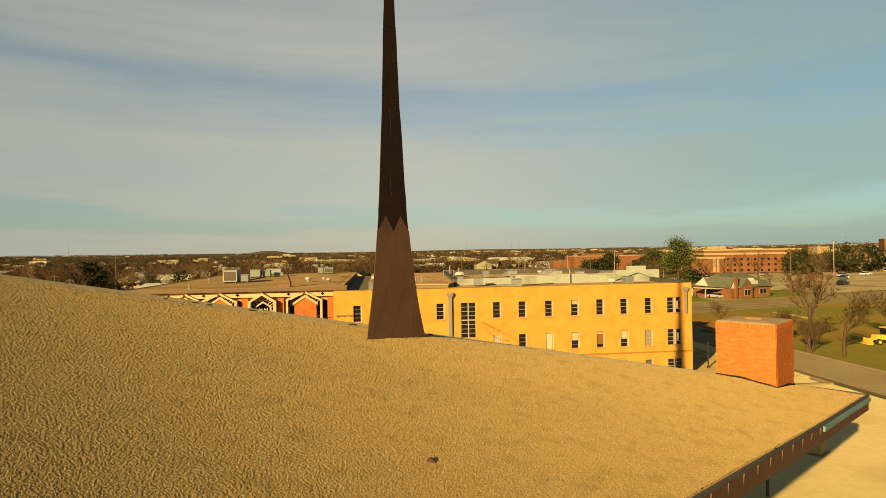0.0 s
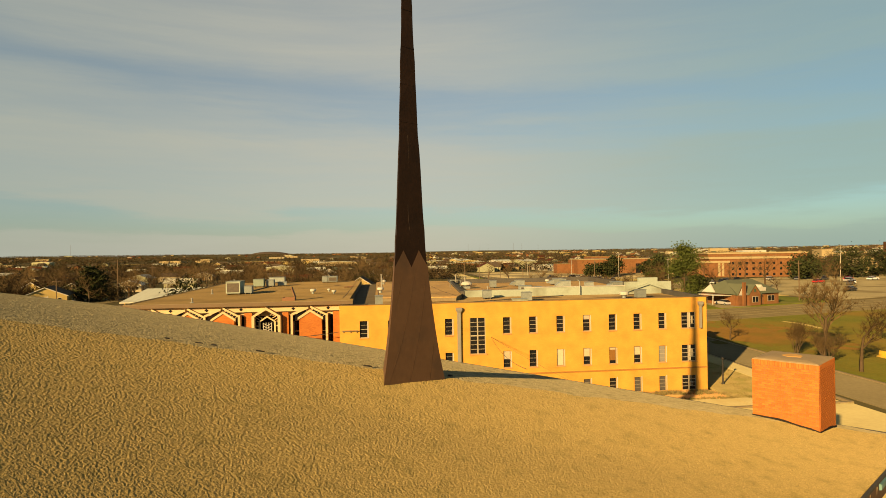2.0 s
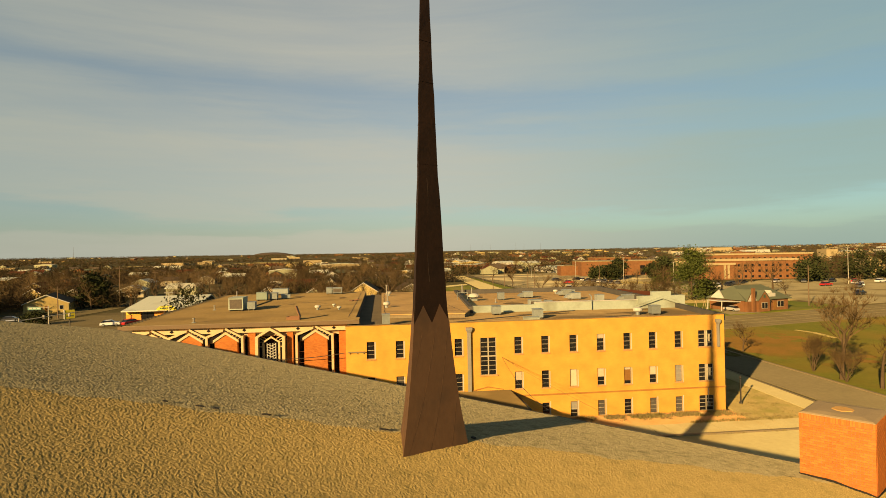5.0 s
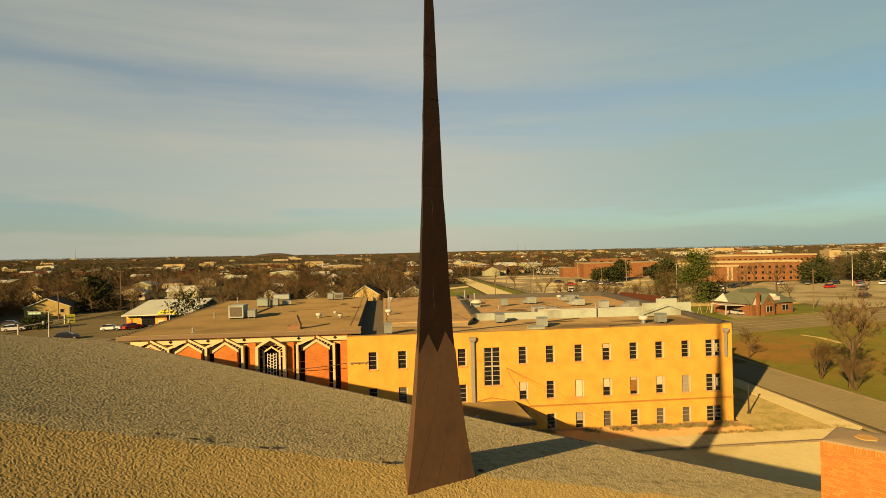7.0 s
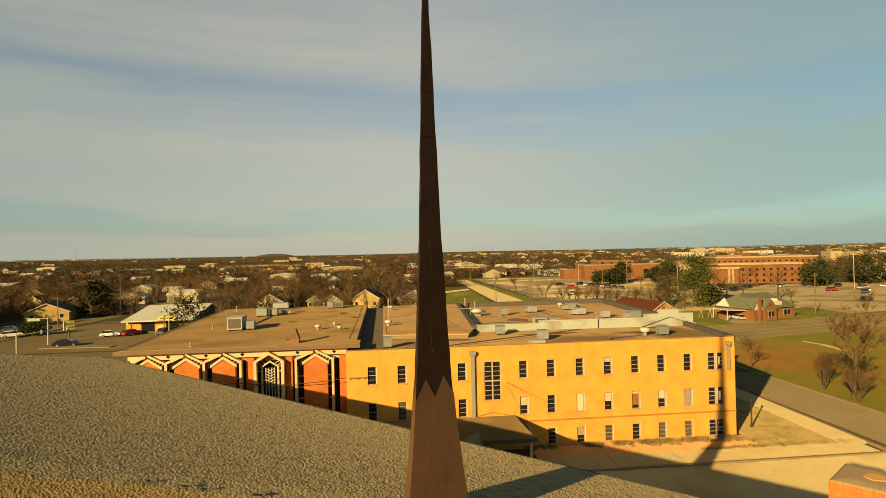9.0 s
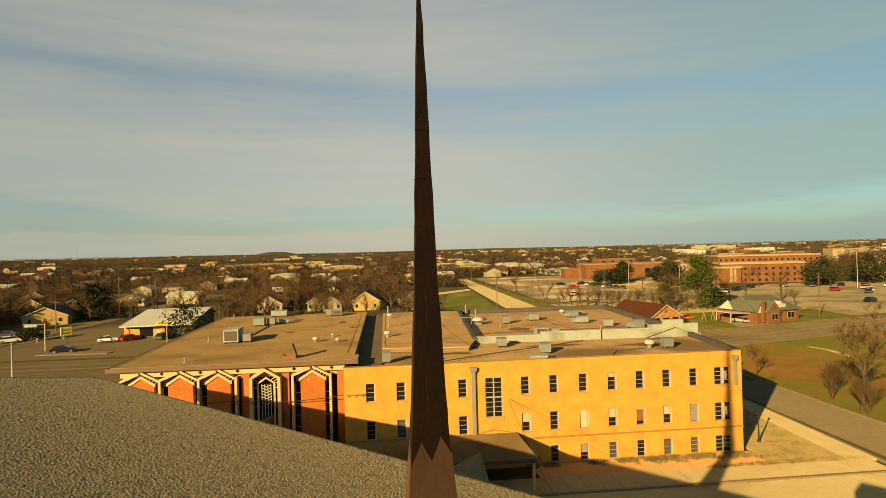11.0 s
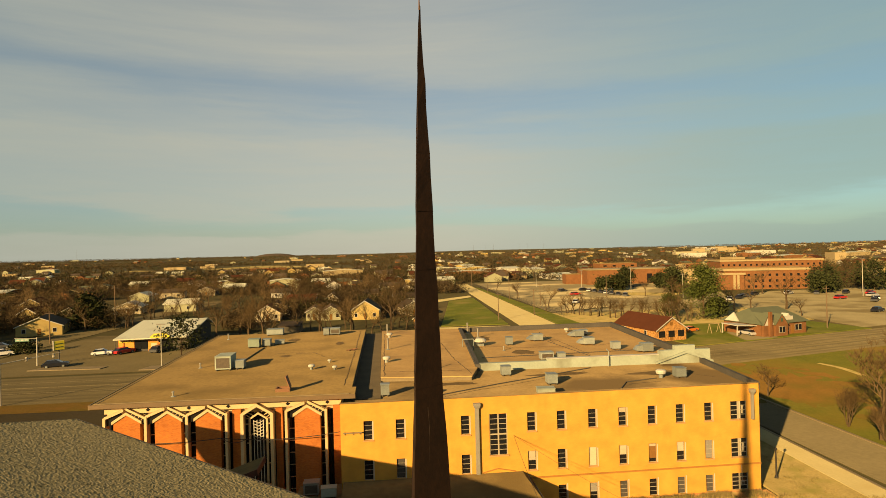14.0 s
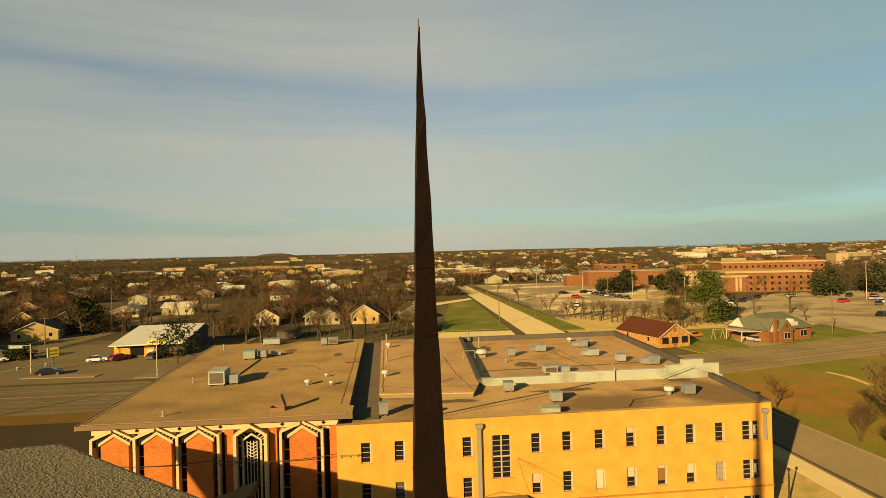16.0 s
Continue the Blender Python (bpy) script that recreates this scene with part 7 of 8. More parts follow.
# ---- campus and far buildings ----
def block(name, x, y, rz, w, d, h, wall, label, floors=3, bays=10, trim=True, z=None, group="campus buildings"):
    t = thing(name, label, "building", pose(x, y, lift_at(x, y) if z is None else z, 0, 0, rz), group)
    part("wall", Geo().box(-w / 2, -d / 2, -0.3, w / 2, d / 2, h), wall, t)
    part("roof", Geo().box(-w / 2 + 0.3, -d / 2 + 0.3, h + 0.003, w / 2 - 0.3, d / 2 - 0.3, h + 0.15), M_ROOF_L, t)
    if trim:
        part("cornice", Geo().box(-w / 2 - 0.5, -d / 2 - 0.5, h - 0.7, w / 2 + 0.5, -d / 2 - 0.003, h + 0.3).box(-w / 2 - 0.5, -d / 2, h - 0.7, -w / 2 - 0.003, d / 2 + 0.5, h + 0.3).box(w / 2 + 0.003, -d / 2, h - 0.7, w / 2 + 0.5, d / 2 + 0.5, h + 0.3), M_TRIM, t, "pale stone cornice")
    if bays:
        fh = (h - (1.5 if trim else 0.4)) / floors
        ww = w / bays
        me = Geo().box(-ww * 0.17, -0.06, 0, ww * 0.17, 0.0, fh * 0.42).mesh("window")
        for f in range(floors):
            for b in range(bays):
                part("window", me, M_GLASS, t, "", pose(-w / 2 + ww * (b + 0.5), -d / 2 - 0.003, fh * (f + 0.28)))
    return t


block("campus_building", 190, 232, -14, 39, 22, 9.9, M_CAMPUS, "three-storey brick campus building with a pale cornice", 3, 12)
wing = block("campus_building", 171, 233, -14, 16, 18, 8.0, M_CAMPUS, "brick campus wing with pale stone strips", 2, 0)
for x in (3.4, 5.2):
    part("stone_strip", Geo().box(x - 0.55, -9.15, 0.5, x + 0.55, -9.003, 7.2), M_TRIM, wing, "pale stone strip")
block("campus_building", 262, 335, -14, 64, 30, 11.2, M_CAMPUS, "long brick campus building behind", 3, 18, True)
hall = block("campus_building", 152, 305, -6, 56, 26, 8.6, M_CAMPUS, "low windowless brick campus hall with a tall dark entrance", 2, 0, False)
part("entrance", Geo().box(8.0, -13.1, 0.2, 11.0, -13.003, 6.0), M_GLASS, hall, "tall dark entrance glazing")
part("entrance_canopy", Geo().box(12.0, -15.5, 2.9, 17.5, -13.003, 3.6), M_WHITE, hall, "white entrance canopy")
part("roof_curb", Geo().box(-27, -12, 8.8, 26, 11, 9.1), M_TRIM, hall, "pale roof edge")
block("campus_building", 122, 312, -6, 16, 12, 6, M_CAMPUS, "low brick campus annexe", 1, 0, False)
block("campus_building", 181, 280, -10, 24, 16, 8.2, M_TRIM, "pale stone campus building", 2, 6)
block("pale_tower", 252, 214, -20, 22, 16, 9, M_TRIM, "pale stone campus building with rows of windows", 4, 6)
block("brick_tower", 500, 440, -30, 50, 20, 18, M_CAMPUS, "tall brick campus building far behind", 4, 12, False)
for n, (x, y, w, d, h, m_) in enumerate(((720, 1245, 27, 14, 11, M_TRIM), (812, 1285, 43, 14, 11, M_TRIM), (252, 430, 7, 5, 6.2, M_TRIM), (275, 430, 8, 5, 6.2, M_TRIM), (336, 490, 13, 20, 9.5, M_TRIM), (435, 480, 10, 20, 11.5, M_TRIM), (520, 900, 36, 22, 8, M_WHITE), (680, 960, 44, 22, 8, M_WHITE), (190, 420, 30, 20, 9, M_CAMPUS), (264, 436, 15, 12, 6.4, M_CAMPUS))):
    block("far_building", x, y, -15 + 4 * (n % 5), w, d, h, m_, "pale block beyond the campus" if m_ is not M_CAMPUS else "brick block beyond the campus", 3, 4 if m_ is M_CAMPUS else 0, False, group="far buildings")
rndb = random.Random(12)
for n in range(18):
    y = rndb.uniform(800, 2800)
    x = rndb.uniform(-0.75 * y, 0.95 * y)
    block("far_building", x, y, rndb.uniform(-20, 20), rndb.uniform(16, 60), rndb.uniform(12, 26), rndb.uniform(3.5, 6.5), rndb.choice((M_TRIM, M_SIDING, M_SIDING, M_CAMPUS)), "long low pale building among far trees", 1, 0, False, group="far buildings")
for n, (px, dist, w, h) in enumerate(((-0.335, 1050, 22, 4), (-0.30, 1100, 26, 4), (-0.12, 960, 30, 6), (-0.075, 700, 24, 4), (-0.55, 1500, 30, 6), (-0.62, 900, 20, 4))):
    block("far_building", px * dist, dist, 5, w, 14, h, M_TRIM, "pale yellow sheds in a clearing", 1, 0, False, group="far buildings")

# fields and the far town
def field(name, poly, material, label):
    g = Geo()
    g.f.append(tuple(range(len(poly))))
    g.v += [(x, y, lift_at(x, y) + 0.35) for x, y in poly]
    return solid(name, g, material, label, "field", "structure")


field("field_clearing", [(-316, 1012), (-192, 851), (-86, 869), (-113, 1060), (-253, 1200)], M_DRY, "pale dry field among bare woods")
field("field_strip", [(-435, 970), (-317, 888), (-330, 960), (-446, 1060)], M_DRY, "pale dry field among bare woods")
field("field_east", [(150, 620), (260, 600), (330, 720), (180, 760)], M_DRY, "pale dry field among bare woods")


def far_town():
    """Roofs and gables between the trees, too far off to tell apart."""
    rnd = random.Random(31)
    town = thing("far_houses", "many small pale houses and sheds among far bare trees", "houses", pose(0, 0, 0), kind="stuff")
    walls = [(M_WHITE, Geo()), (M_TRIM, Geo()), (M_SIDING_Y, Geo()), (M_CAMPUS, Geo()), (M_SIDING_B, Geo())]
    roofs = [(M_SHINGLE, Geo()), (M_SHINGLE_R, Geo()), (M_METROOF, Geo()), (M_SHINGLE_G, Geo())]
    n = 0
    while n < 520:
        y = 330 + 3000 * rnd.random() ** 1.7
        x = rnd.uniform(-0.9 * y, 1.15 * y) if rnd.random() < 0.4 else rnd.uniform(0.05 * y, 1.15 * y)
        if not clear_of(x, y, 14) or (52 < x < 262 and y < 360) or (x > 200 and y < 420) or math.hypot(x, y) > 4500:
            continue
        n += 1
        big = rnd.random() < 0.12
        w, d = (rnd.uniform(18, 45), rnd.uniform(10, 18)) if big else (rnd.uniform(8, 15), rnd.uniform(7, 11))
        h, rise = (rnd.uniform(4, 7), 0.8) if big else (rnd.uniform(2.8, 4.2), rnd.uniform(1.4, 2.8))
        a, z = math.radians(rnd.choice((5, 95)) + rnd.gauss(0, 8)), lift_at(x, y) - 0.2
        c, s = math.cos(a), math.sin(a)
        at = lambda u, v, k: (x + c * u - s * v, y + s * u + c * v, z + k)
        wall = walls[rnd.choice((0, 1, 1, 2, 3, 3, 4, 4))][1]
        pent = lambda v: [at(-w / 2, v, 0), at(w / 2, v, 0), at(w / 2, v, h), at(0, v, h + rise), at(-w / 2, v, h)]
        wall.loft([pent(-d / 2), pent(d / 2)])
        roof = roofs[2 if big else rnd.choice((0, 0, 0, 1, 1, 3))][1]
        for e in (-1, 1):
            roof.loft([[at(e * (w / 2 + 0.5), v, h - 0.25), at(0, v, h + rise + 0.05), at(0, v, h + rise + 0.25), at(e * (w / 2 + 0.5), v, h - 0.05)] for v in (-d / 2 - 0.5, d / 2 + 0.5)])
    for m_, g in walls:
        part("wall", g, m_, town)
    for m_, g in roofs:
        part("roof", g, m_, town)


far_town()

# tar lines, cracks and stains on the flat roofs
def tar_line(pts, z, width, label="dark tar line across the flat roof"):
    rnd = random.Random(int(pts[0][0] * 10))
    g = Geo()
    full = []
    for (x0, y0), (x1, y1) in zip(pts, pts[1:]):
        m = max(2, int(math.hypot(x1 - x0, y1 - y0) / 0.5))
        full += [(x0 + (x1 - x0) * i / m + rnd.gauss(0, 0.04), y0 + (y1 - y0) * i / m + rnd.gauss(0, 0.05)) for i in range(m)]
    full.append(pts[-1])
    rings = []
    for i, (x, y) in enumerate(full):
        a, b = full[max(0, i - 1)], full[min(len(full) - 1, i + 1)]
        d = Vector((b[0] - a[0], b[1] - a[1], 0)).normalized() * width * rnd.uniform(0.25, 0.8)
        rings.append([(x - d.y, y + d.x, z - 0.02), (x + d.y, y - d.x, z - 0.02), (x + d.y, y - d.x, z + 0.012), (x - d.y, y + d.x, z + 0.012)])
    g.loft(rings)
    return solid("tar_line", g, M_TARLINE, label, "roof patch", group="tar lines on the roofs")


for pts, z in (([(6.7, 3.0), (10.2, 4.9), (14.3, 6.7), (18.3, 8.8), (22.8, 10.8)], 8.72), ([(23.0, 2.5), (25.3, 4.4), (28.5, 4.8)], 8.72), ([(13.3, 29.0), (16.1, 29.6), (19.1, 27.5), (24.4, 27.4), (29.1, 26.6), (34.6, 28.5)], 8.75), ([(25.9, 41.5), (25.1, 29.9)], 8.75), ([(26.1, 33.2), (26.8, 20.3)], 8.75), ([(1.2, 13.7), (4.2, 12.6), (9.6, 12.2)], 9.2), ([(1.3, 43.0), (1.2, 23.6), (1.25, 11.3)], 9.2), ([(9.2, 31.5), (9.5, 19.6), (10.4, 10.2)], 9.2), ([(-12.6, 26.0), (-10.5, 26.4), (-8.2, 25.6)], ZL), ([(-10.0, 25.6), (-7.8, 25.8), (-6.0, 22.4)], ZL), ([(-2.6, 6.0), (-2.5, 28), (-2.6, 45)], ZL), ([(2, 1.2), (14, 1.3), (27, 1.2), (34.5, 1.2)], 8.72), ([(30.5, 10.4), (34.5, 5.5)], 8.72)):
    tar_line(pts, z, 0.06)


def roof_stain(x, y, z, sx, sy, seed):
    rnd = random.Random(seed)
    k = 16
    ring = [(x + sx * (0.6 + 0.5 * rnd.random()) * math.cos(6.283 * i / k), y + sy * (0.6 + 0.5 * rnd.random()) * math.sin(6.283 * i / k)) for i in range(k)]
    return solid("roof_stain", Geo().prism(ring, z - 0.02, z + 0.006), M_STAIN, "dark water stain on the flat roof", "roof patch", group="stains on the roofs")


for n, (x, y, z, sx, sy) in enumerate(((19.2, 24.2, 8.75, 1.5, 2.0), (15.8, 37, 8.75, 1.6, 3.0), (30, 8.5, 8.72, 3.5, 1.2), (8, 8.0, 8.72, 3.0, 0.8), (20, 10.2, 8.72, 4.0, 0.8), (33.0, 12, 8.72, 1.6, 1.0), (-11, 24, ZL, 0.8, 0.9), (-12, 38, ZL, 1.0, 1.6), (-5, 33, ZL, 0.8, 1.6))):
    roof_stain(x, y, z, sx, sy, n)

# ---- far hill and masts ----
hg = Geo()
rings = []
for k, (r, h) in enumerate(((165, -10), (140, 5), (112, 12), (80, 17), (46, 20.5), (10, 21.5))):
    rings.append([(r * math.cos(6.283 * i / 20) * (1 + 0.1 * noise.noise((i, k, 0))), 0.6 * r * math.sin(6.283 * i / 20), h) for i in range(20)])
hg.loft(rings)
solid("far_hill", hg, M_HILL, "low brown hill on the horizon", "hill", "structure", m=pose(-815, 4480, 13))
for n, (px, dist, h) in enumerate(((0.155, 2600, 40), (0.19, 2700, 42), (0.236, 2500, 44), (0.25, 2800, 44), (0.28, 2600, 40), (-0.62, 2400, 40), (-0.50, 2500, 55), (0.175, 3000, 40))):
    m_ = thing("radio_mast", "thin grey radio mast on the horizon", "mast", pose(px * dist, dist, lift_at(px * dist, dist)), "radio masts")
    part("mast", Geo().tube((0, 0, 0), (0, 0, h), 0.5, 0.22, 4), M_FENCE, m_)


# ---- poles, signs, fence ----
def utility_pole(x, y, h, arm=True, label="brown wooden utility pole"):
    t = thing("utility_pole", label, "utility pole", pose(x, y, GZ, 0, 0, 15), "utility poles")
    part("pole", Geo().tube((0, 0, 0), (0, 0, h), 0.16, 0.11, 7), M_POLE_W, t)
    if arm:
        part("crossarm", Geo().box(-1.1, -0.06, h - 0.8, 1.1, 0.06, h - 0.65), M_POLE_W, t)


def light_pole(x, y, h, material=None):
    t = thing("light_pole", "tall grey steel light pole", "lamp post", pose(x, y, GZ), "car park lights")
    part("pole", Geo().tube((0, 0, 0), (0, 0, h), 0.13, 0.08, 7), material or M_POLE_M, t)
    part("head", Geo().box(-0.9, -0.2, h, 0.9, 0.2, h + 0.2, 0.05), M_PIPE, t)


for x, y, h in ((55.5, 316, 11), (54.5, 254, 10), (57, 211, 10), (37.5, 136, 9), (52, 147, 9), (-91, 122, 9), (-88, 155, 14), (-95, 206, 11), (116.5, 93, 11), (63, 180, 9), (100, 205, 10)):
    utility_pole(x, y, h)
for x, y, h in ((-44.8, 76, 9), (193.7, 170, 15), (120, 225, 12), (150, 235, 10), (128, 190, 10), (108, 262, 10), (90, 290, 10)):
    light_pole(x, y, h)
for (x0, y0, h0), (x1, y1, h1) in (((-91, 122, 8.3), (-88, 155, 13.3)), ((-88, 155, 13.3), (-95, 206, 10.3)), ((37.5, 136, 8.3), (54.5, 254, 9.3))):
    line_tube("power_line", sag((x0, y0, GZ + h0), (x1, y1, GZ + h1), 1.0), 0.03, M_WIRE, "thin black power line between poles", "cable", 3)

ss = thing("street_sign", "green street sign hung from a steel pole arm", "street sign", pose(-74.5, 86.0, GZ))
part("pole", Geo().tube((0, 0, 0), (0, 0, 6.2), 0.16, 0.12, 8), M_POLE_M, ss)
part("arm", Geo().tube((0, 0, 5.9), (-4.6, 0, 6.1), 0.07, 0.05, 6), M_POLE_M, ss)
part("plate", Geo().box(-4.4, -0.05, 5.4, -1.6, 0.0, 6.0, 0.01), M_SIGN_G, ss, "green sign plate with pale bars")
for k in range(3):
    part("letter_bar", Geo().box(-4.1 + k * 0.85, -0.07, 5.6, -3.5 + k * 0.85, -0.052, 5.82), M_WHITE, ss)
sm = thing("signal_mast", "grey steel signal mast with pale heads on its arm", "traffic light", pose(-59.6, 48.9, GZ))
part("pole", Geo().tube((0, 0, 0), (0, 0, 7.0), 0.16, 0.11, 8), M_POLE_M, sm)
part("arm", Geo().tube((0, 0, 6.6), (6.2, 6.0, 7.3), 0.09, 0.05, 6), M_POLE_M, sm)
for x, y in ((2.6, 2.5), (5.4, 5.2)):
    head = part("signal_head", Geo().box(x - 0.14, y - 0.14, 6.55, x + 0.14, y + 0.14, 7.2, 0.03), M_POLE_M, sm, "pale signal head")
    for k in range(3):
        part("lens_hood", Geo().tube((x, y - 0.14, 6.68 + 0.2 * k), (x, y - 0.26, 6.68 + 0.2 * k), 0.07, 0.07, 8), M_GRILLE, head)
ps = thing("pole_sign", "yellow box sign on a dark pole by the forecourt", "sign", pose(-71.0, 88.0, GZ, 0, 0, 40))
part("pole", Geo().tube((0, 0, 0), (0, 0, 3.2), 0.15, 0.15, 8), M_DARKWALL, ps)
part("box", Geo().box(-1.0, -0.25, 3.0, 1.0, 0.25, 5.0, 0.05), M_SIGN_Y, ps, "yellow sign box with a pale edge")
part("edge", Geo().box(-1.12, -0.3, 2.95, -1.003, 0.3, 5.05), M_WHITE, ps)
for k in range(2):
    part("letter_bar", Geo().box(-0.7, -0.28, 3.55 + k * 0.7, 0.7, -0.252, 3.75 + k * 0.7), M_INK, ps)
slab("forecourt_island", [(-73, 79.5), (-58, 78.3), (-57.5, 80.6), (-71, 83.2)], GZ - 0.2, GZ + 0.13, M_KERB, "concrete kerb island at the forecourt", "kerb")
slab("forecourt_island_east", [(-49, 75), (-43, 74.6), (-43, 79), (-48, 79)], GZ - 0.2, GZ + 0.125, M_KERB, "concrete kerb island at the forecourt", "kerb")
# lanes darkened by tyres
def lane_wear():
    near = ((-300, 50), (40, 49), (58, 52.6), (105.7, 64.8), (260, 104))
    far = ((-300, 74), (40, 71), (70, 74), (127, 89), (260, 124))
    at = lambda k, f: (near[k][0] + (far[k][0] - near[k][0]) * f, near[k][1] + (far[k][1] - near[k][1]) * f)
    for f0, f1 in ((0.08, 0.13), (0.18, 0.24), (0.33, 0.40), (0.46, 0.50), (0.60, 0.68), (0.75, 0.79), (0.86, 0.93)):
        poly = [at(k, f0) for k in range(5)] + [at(k, f1) for k in range(4, -1, -1)]
        slab("road_wear_%d" % int(f0 * 100), poly, GZ - 0.2, GZ - 0.031, M_LANE, "tyre-darkened lane on the wide road", "road")


lane_wear()

# lane lines on the roads
for n, y in enumerate((57.5, 62, 66.5)):
    slab("lane_line_%d" % (n + 1), [(-300, y), (-26, y), (-26, y + 0.18), (-300, y + 0.18)], GZ - 0.036, GZ - 0.028, M_LINE, "worn yellow lane line on the road", "road marking")
for n, o in enumerate((6.0, 9.5, 13.0)):
    slab("lane_line_%d" % (n + 4), [(58, 52.6 + o), (260, 104 + o), (260, 104.2 + o), (58, 52.8 + o)], GZ - 0.036, GZ - 0.028, M_LINE, "worn lane line on the road", "road marking")
def bare_soil():
    """Ragged bare patch with smaller ones broken off round it."""
    rnd = random.Random(14)
    g = Geo()
    def blot(cx, cy, rx, ry, z, k):
        ring = []
        for i in range(k):
            a = 6.283 * i / k
            r = 1 + 0.30 * noise.noise((cx + 2 * math.cos(a), cy + 2 * math.sin(a), 0)) + 0.14 * rnd.gauss(0, 1)
            ring.append((cx + rx * r * math.cos(a), cy + ry * r * math.sin(a)))
        g.prism(ring, GZ + 0.03, z)
    blot(65.5, 36, 7.2, 11.5, GZ + 0.056, 70)
    for n in range(70):
        a, f = rnd.uniform(0, 6.283), rnd.uniform(0.9, 1.6)
        s = rnd.uniform(0.25, 1.5)
        blot(65.5 + 7.6 * f * math.cos(a), 36 + 12 * f * math.sin(a), s, s * 1.3, GZ + 0.057 + n * 0.0002, 11)
    return solid("bare_soil", g, M_SOIL, "ragged red-brown bare patch on the lawn", "ground", "structure")


bare_soil()
slab("lawn_path", [(80.9, 51.2), (81.5, 47.6), (81.2, 45.1), (80.4, 40.6), (81.3, 40.2), (82.3, 44.6), (82.6, 47.3), (81.8, 51.5)], GZ + 0.04, GZ + 0.058, M_DRY, "worn pale path across the lawn", "path")


def fence():
    t = thing("chain_fence", "dark chain-link fence along the campus lot", "fence", pose(0, 0, GZ))
    a, b = Vector((56.5, 330, 0)), Vector((60, 140, 0))
    n = 48
    post = Geo().tube((0, 0, 0), (0, 0, 1.9), 0.06, 0.06, 5).mesh("post")
    for i in range(n + 1):
        p = a.lerp(b, i / n)
        part("post", post, M_FENCE, t, "", pose(p.x, p.y, 0))
    for z in (0.5, 0.95, 1.4, 1.85):
        part("rail", Geo().tube((a.x, a.y, z), (b.x, b.y, z), 0.05, 0.05, 4), M_FENCE, t)


fence()


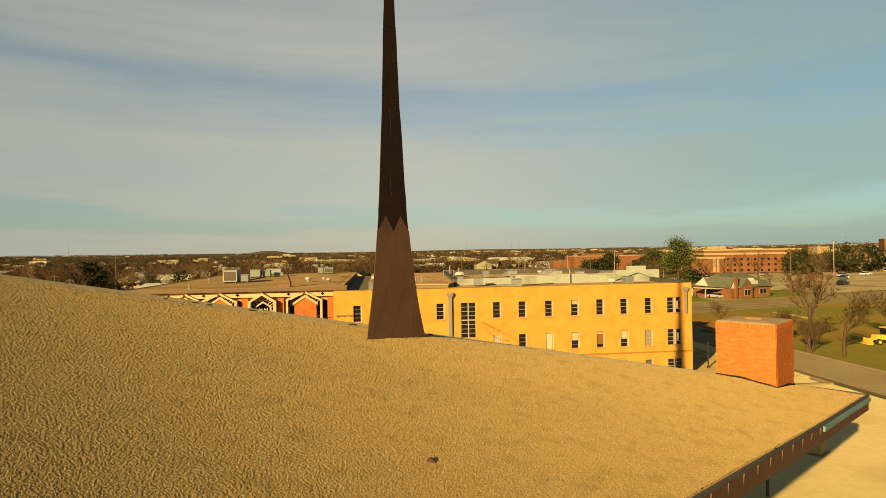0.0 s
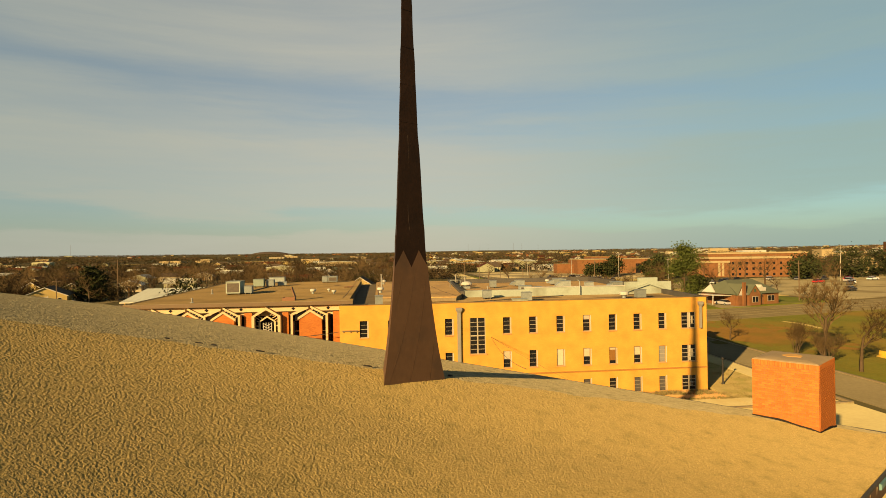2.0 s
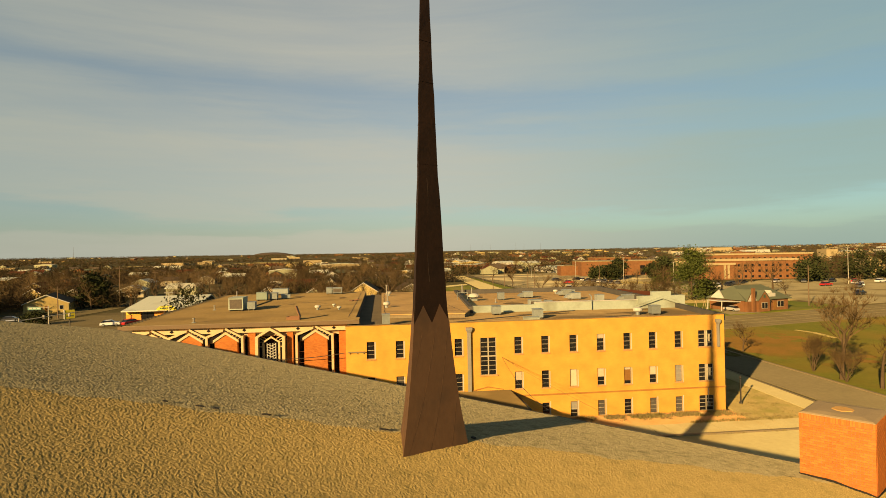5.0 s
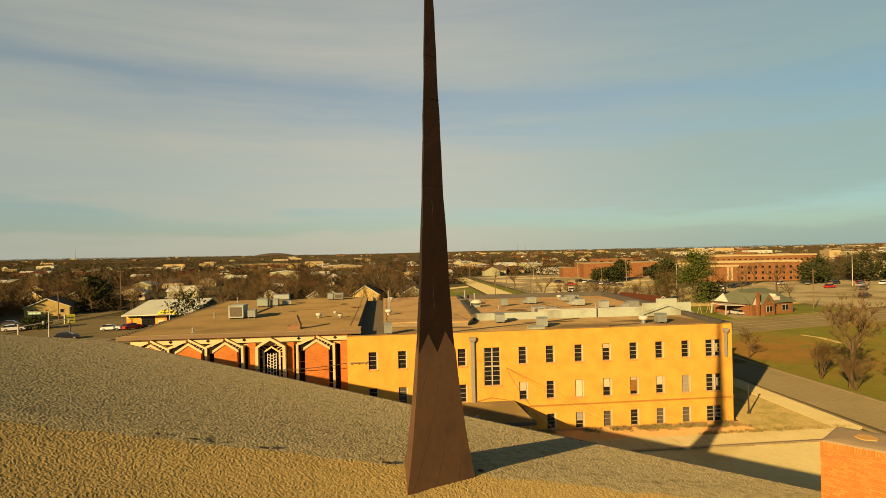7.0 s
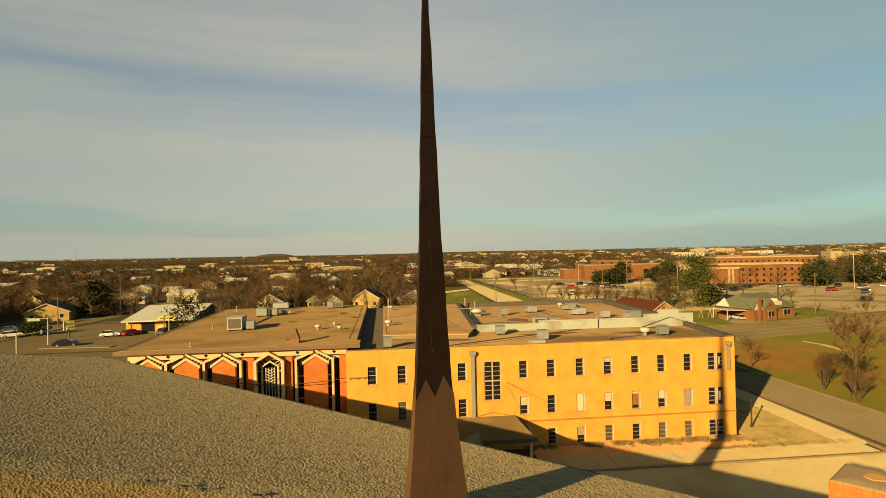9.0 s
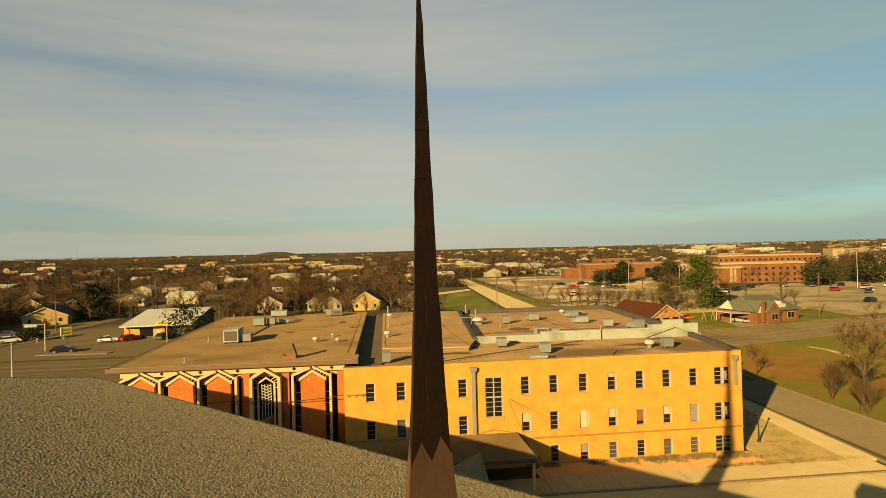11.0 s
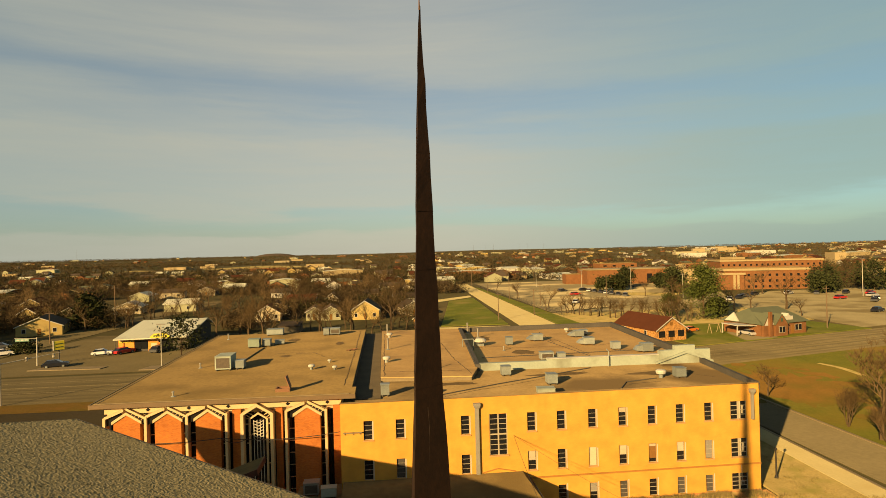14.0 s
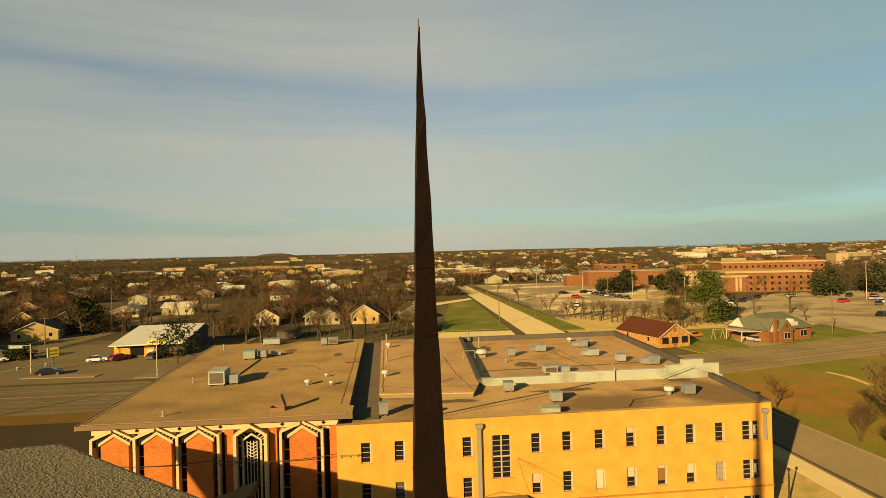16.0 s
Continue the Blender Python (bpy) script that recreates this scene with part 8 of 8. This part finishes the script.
# ---- chimney of brick pieces ----
def build_chimney():
    ch = thing("chimney", "square orange brick chimney standing on the gravel roof", "chimney", pose(18.05, -37.9, 0, 0, 0, 38))
    W, D = 2.35, 2.4
    z0, z1 = 6.55, 9.63
    part("core", Geo().box(0.02, 0.02, z0 - 0.2, W - 0.02, D - 0.02, z1 + 0.2), M_MORTAR, ch, "mortar core")
    CH, BL, T = (9.63 - 6.55) / 36, 0.235, 0.09
    full = Geo().box(0, 0, 0, BL - 0.012, T, CH - 0.012, 0.006).mesh("brick")
    half = Geo().box(0, 0, 0, BL / 2 - 0.012, T, CH - 0.012, 0.006).mesh("brick")
    sold = Geo().box(0, 0, 0, CH - 0.012, T, 0.205, 0.006).mesh("soldier_brick")
    rows = 36
    rest = Geo()
    jig = random.Random(2)
    def lay(me, m, size, joined):
        if joined:
            n = len(rest.v)
            for v in me.vertices:
                rest.v.append(tuple(m @ v.co))
            for p in me.polygons:
                rest.f.append(tuple(n + i for i in p.vertices))
        else:
            part("brick", me, M_BRICK_CH, ch, "", m)
    # faces: origin, turn, length, singly laid pieces or joined
    faces = ((Matrix.Translation((0, D, 0)) @ Matrix.Rotation(radians(-90), 4, "Z"), D, False), (Matrix.Identity(4), W, True), (Matrix.Translation((W, 0, 0)) @ Matrix.Rotation(radians(90), 4, "Z"), D, True), (Matrix.Translation((W, D, 0)) @ Matrix.Rotation(radians(180), 4, "Z"), W, True))
    for fm, L, joined in faces:
        if L == W:
            fm, L = fm @ Matrix.Translation((T + 0.004, 0, 0)), L - 2 * T - 0.008
        n = round(L / BL)
        step = L / n
        for r in range(rows):
            z = z0 + r * CH
            off = 0.5 if r % 2 else 0.0
            xs = [(k + off) * step for k in range(n - (1 if off else 0))]
            for x in xs:
                m = fm @ pose(x, jig.uniform(-0.004, 0.004), z)
                lay(full, m, 1, joined or z < 7.0)
            if off:
                lay(half, fm @ pose(0, 0, z), 0.5, joined or z < 7.0)
                lay(half, fm @ pose(L - step / 2, 0, z), 0.5, joined or z < 7.0)
        k = round(L / CH)
        for i in range(k):
            m = fm @ pose(i * L / k, -0.006, z1 + 0.004)
            if joined:
                lay(sold, m, 1, True)
            else:
                part("soldier_brick", sold, M_BRICK_CH, ch, "", m)
    tagged(part("brickwork", rest, M_BRICK_CH, ch, "orange brickwork of the other faces"), kind="stuff")
    cap = Geo()
    ring = lambda e, z: [(e, e, z), (W - e, e, z), (W - e, D - e, z), (e, D - e, z)]
    cap.loft([ring(0.012, z1 + 0.208), ring(0.012, z1 + 0.225), ring(0.10, z1 + 0.262), ring(0.45, z1 + 0.30), ring(0.8, z1 + 0.305)])
    part("cap", cap, M_CAP, ch, "sloping tan concrete cap")
    spot = random.Random(5)
    edge = [(W / 2 + 0.42 * spot.uniform(0.75, 1.1) * math.cos(6.283 * i / 14), D / 2 + 0.42 * spot.uniform(0.75, 1.1) * math.sin(6.283 * i / 14)) for i in range(14)]
    part("flue", Geo().loft([[(x, y, z1 + 0.30) for x, y in edge], [(W / 2 + (x - W / 2) * 0.9, D / 2 + (y - D / 2) * 0.9, z1 + 0.325) for x, y in edge]]), M_CAP_SPOT, ch, "rust-orange flue cover")
    # flashing that follows the roof slope
    m = pose(18.05, -37.9, 0, 0, 0, 38)
    for (ax, ay), (bx, by), (ox, oy) in (((0, D), (0, 0), (-0.03, 0)), ((0, 0), (W, 0), (0, -0.03)), ((W, 0), (W, D), (0.03, 0)), ((W, D), (0, D), (0, 0.03))):
        rings = []
        for k in range(9):
            x, y = ax + (bx - ax) * k / 8, ay + (by - ay) * k / 8
            p = m @ Vector((x, y, 0))
            zz = roof_z(p.x, p.y)
            top = zz + 0.085 + 0.03 * noise.noise((x * 5, y * 5, 0))
            rings.append([(x, y, zz - 0.1), (x + ox, y + oy, zz - 0.1), (x + ox, y + oy, top), (x, y, top)])
        part("flashing", Geo().loft(rings), M_TAR, ch, "black tar flashing")


build_chimney()


# ---- paving slabs of the front pavement ----
def paving_slabs():
    n = 31
    rnd = random.Random(6)
    for i in range(n):
        x0, x1 = -1.98 + 1.52 * i, -1.98 + 1.52 * (i + 1) - 0.05
        top = lambda x: -3.12 - 0.8 * (x + 2) / 47.2
        z = GZ + 0.12 + rnd.uniform(-0.012, 0.012)
        g = Geo().loft([[(x0, -6.58, GZ + 0.093), (x1, -6.58, GZ + 0.093), (x1, top(x1), GZ + 0.093), (x0, top(x0), GZ + 0.093)], [(x0, -6.58, z), (x1, -6.58, z), (x1, top(x1), z), (x0, top(x0), z)]])
        part("paving_slab", g, M_WALK, paving)


paving_slabs()
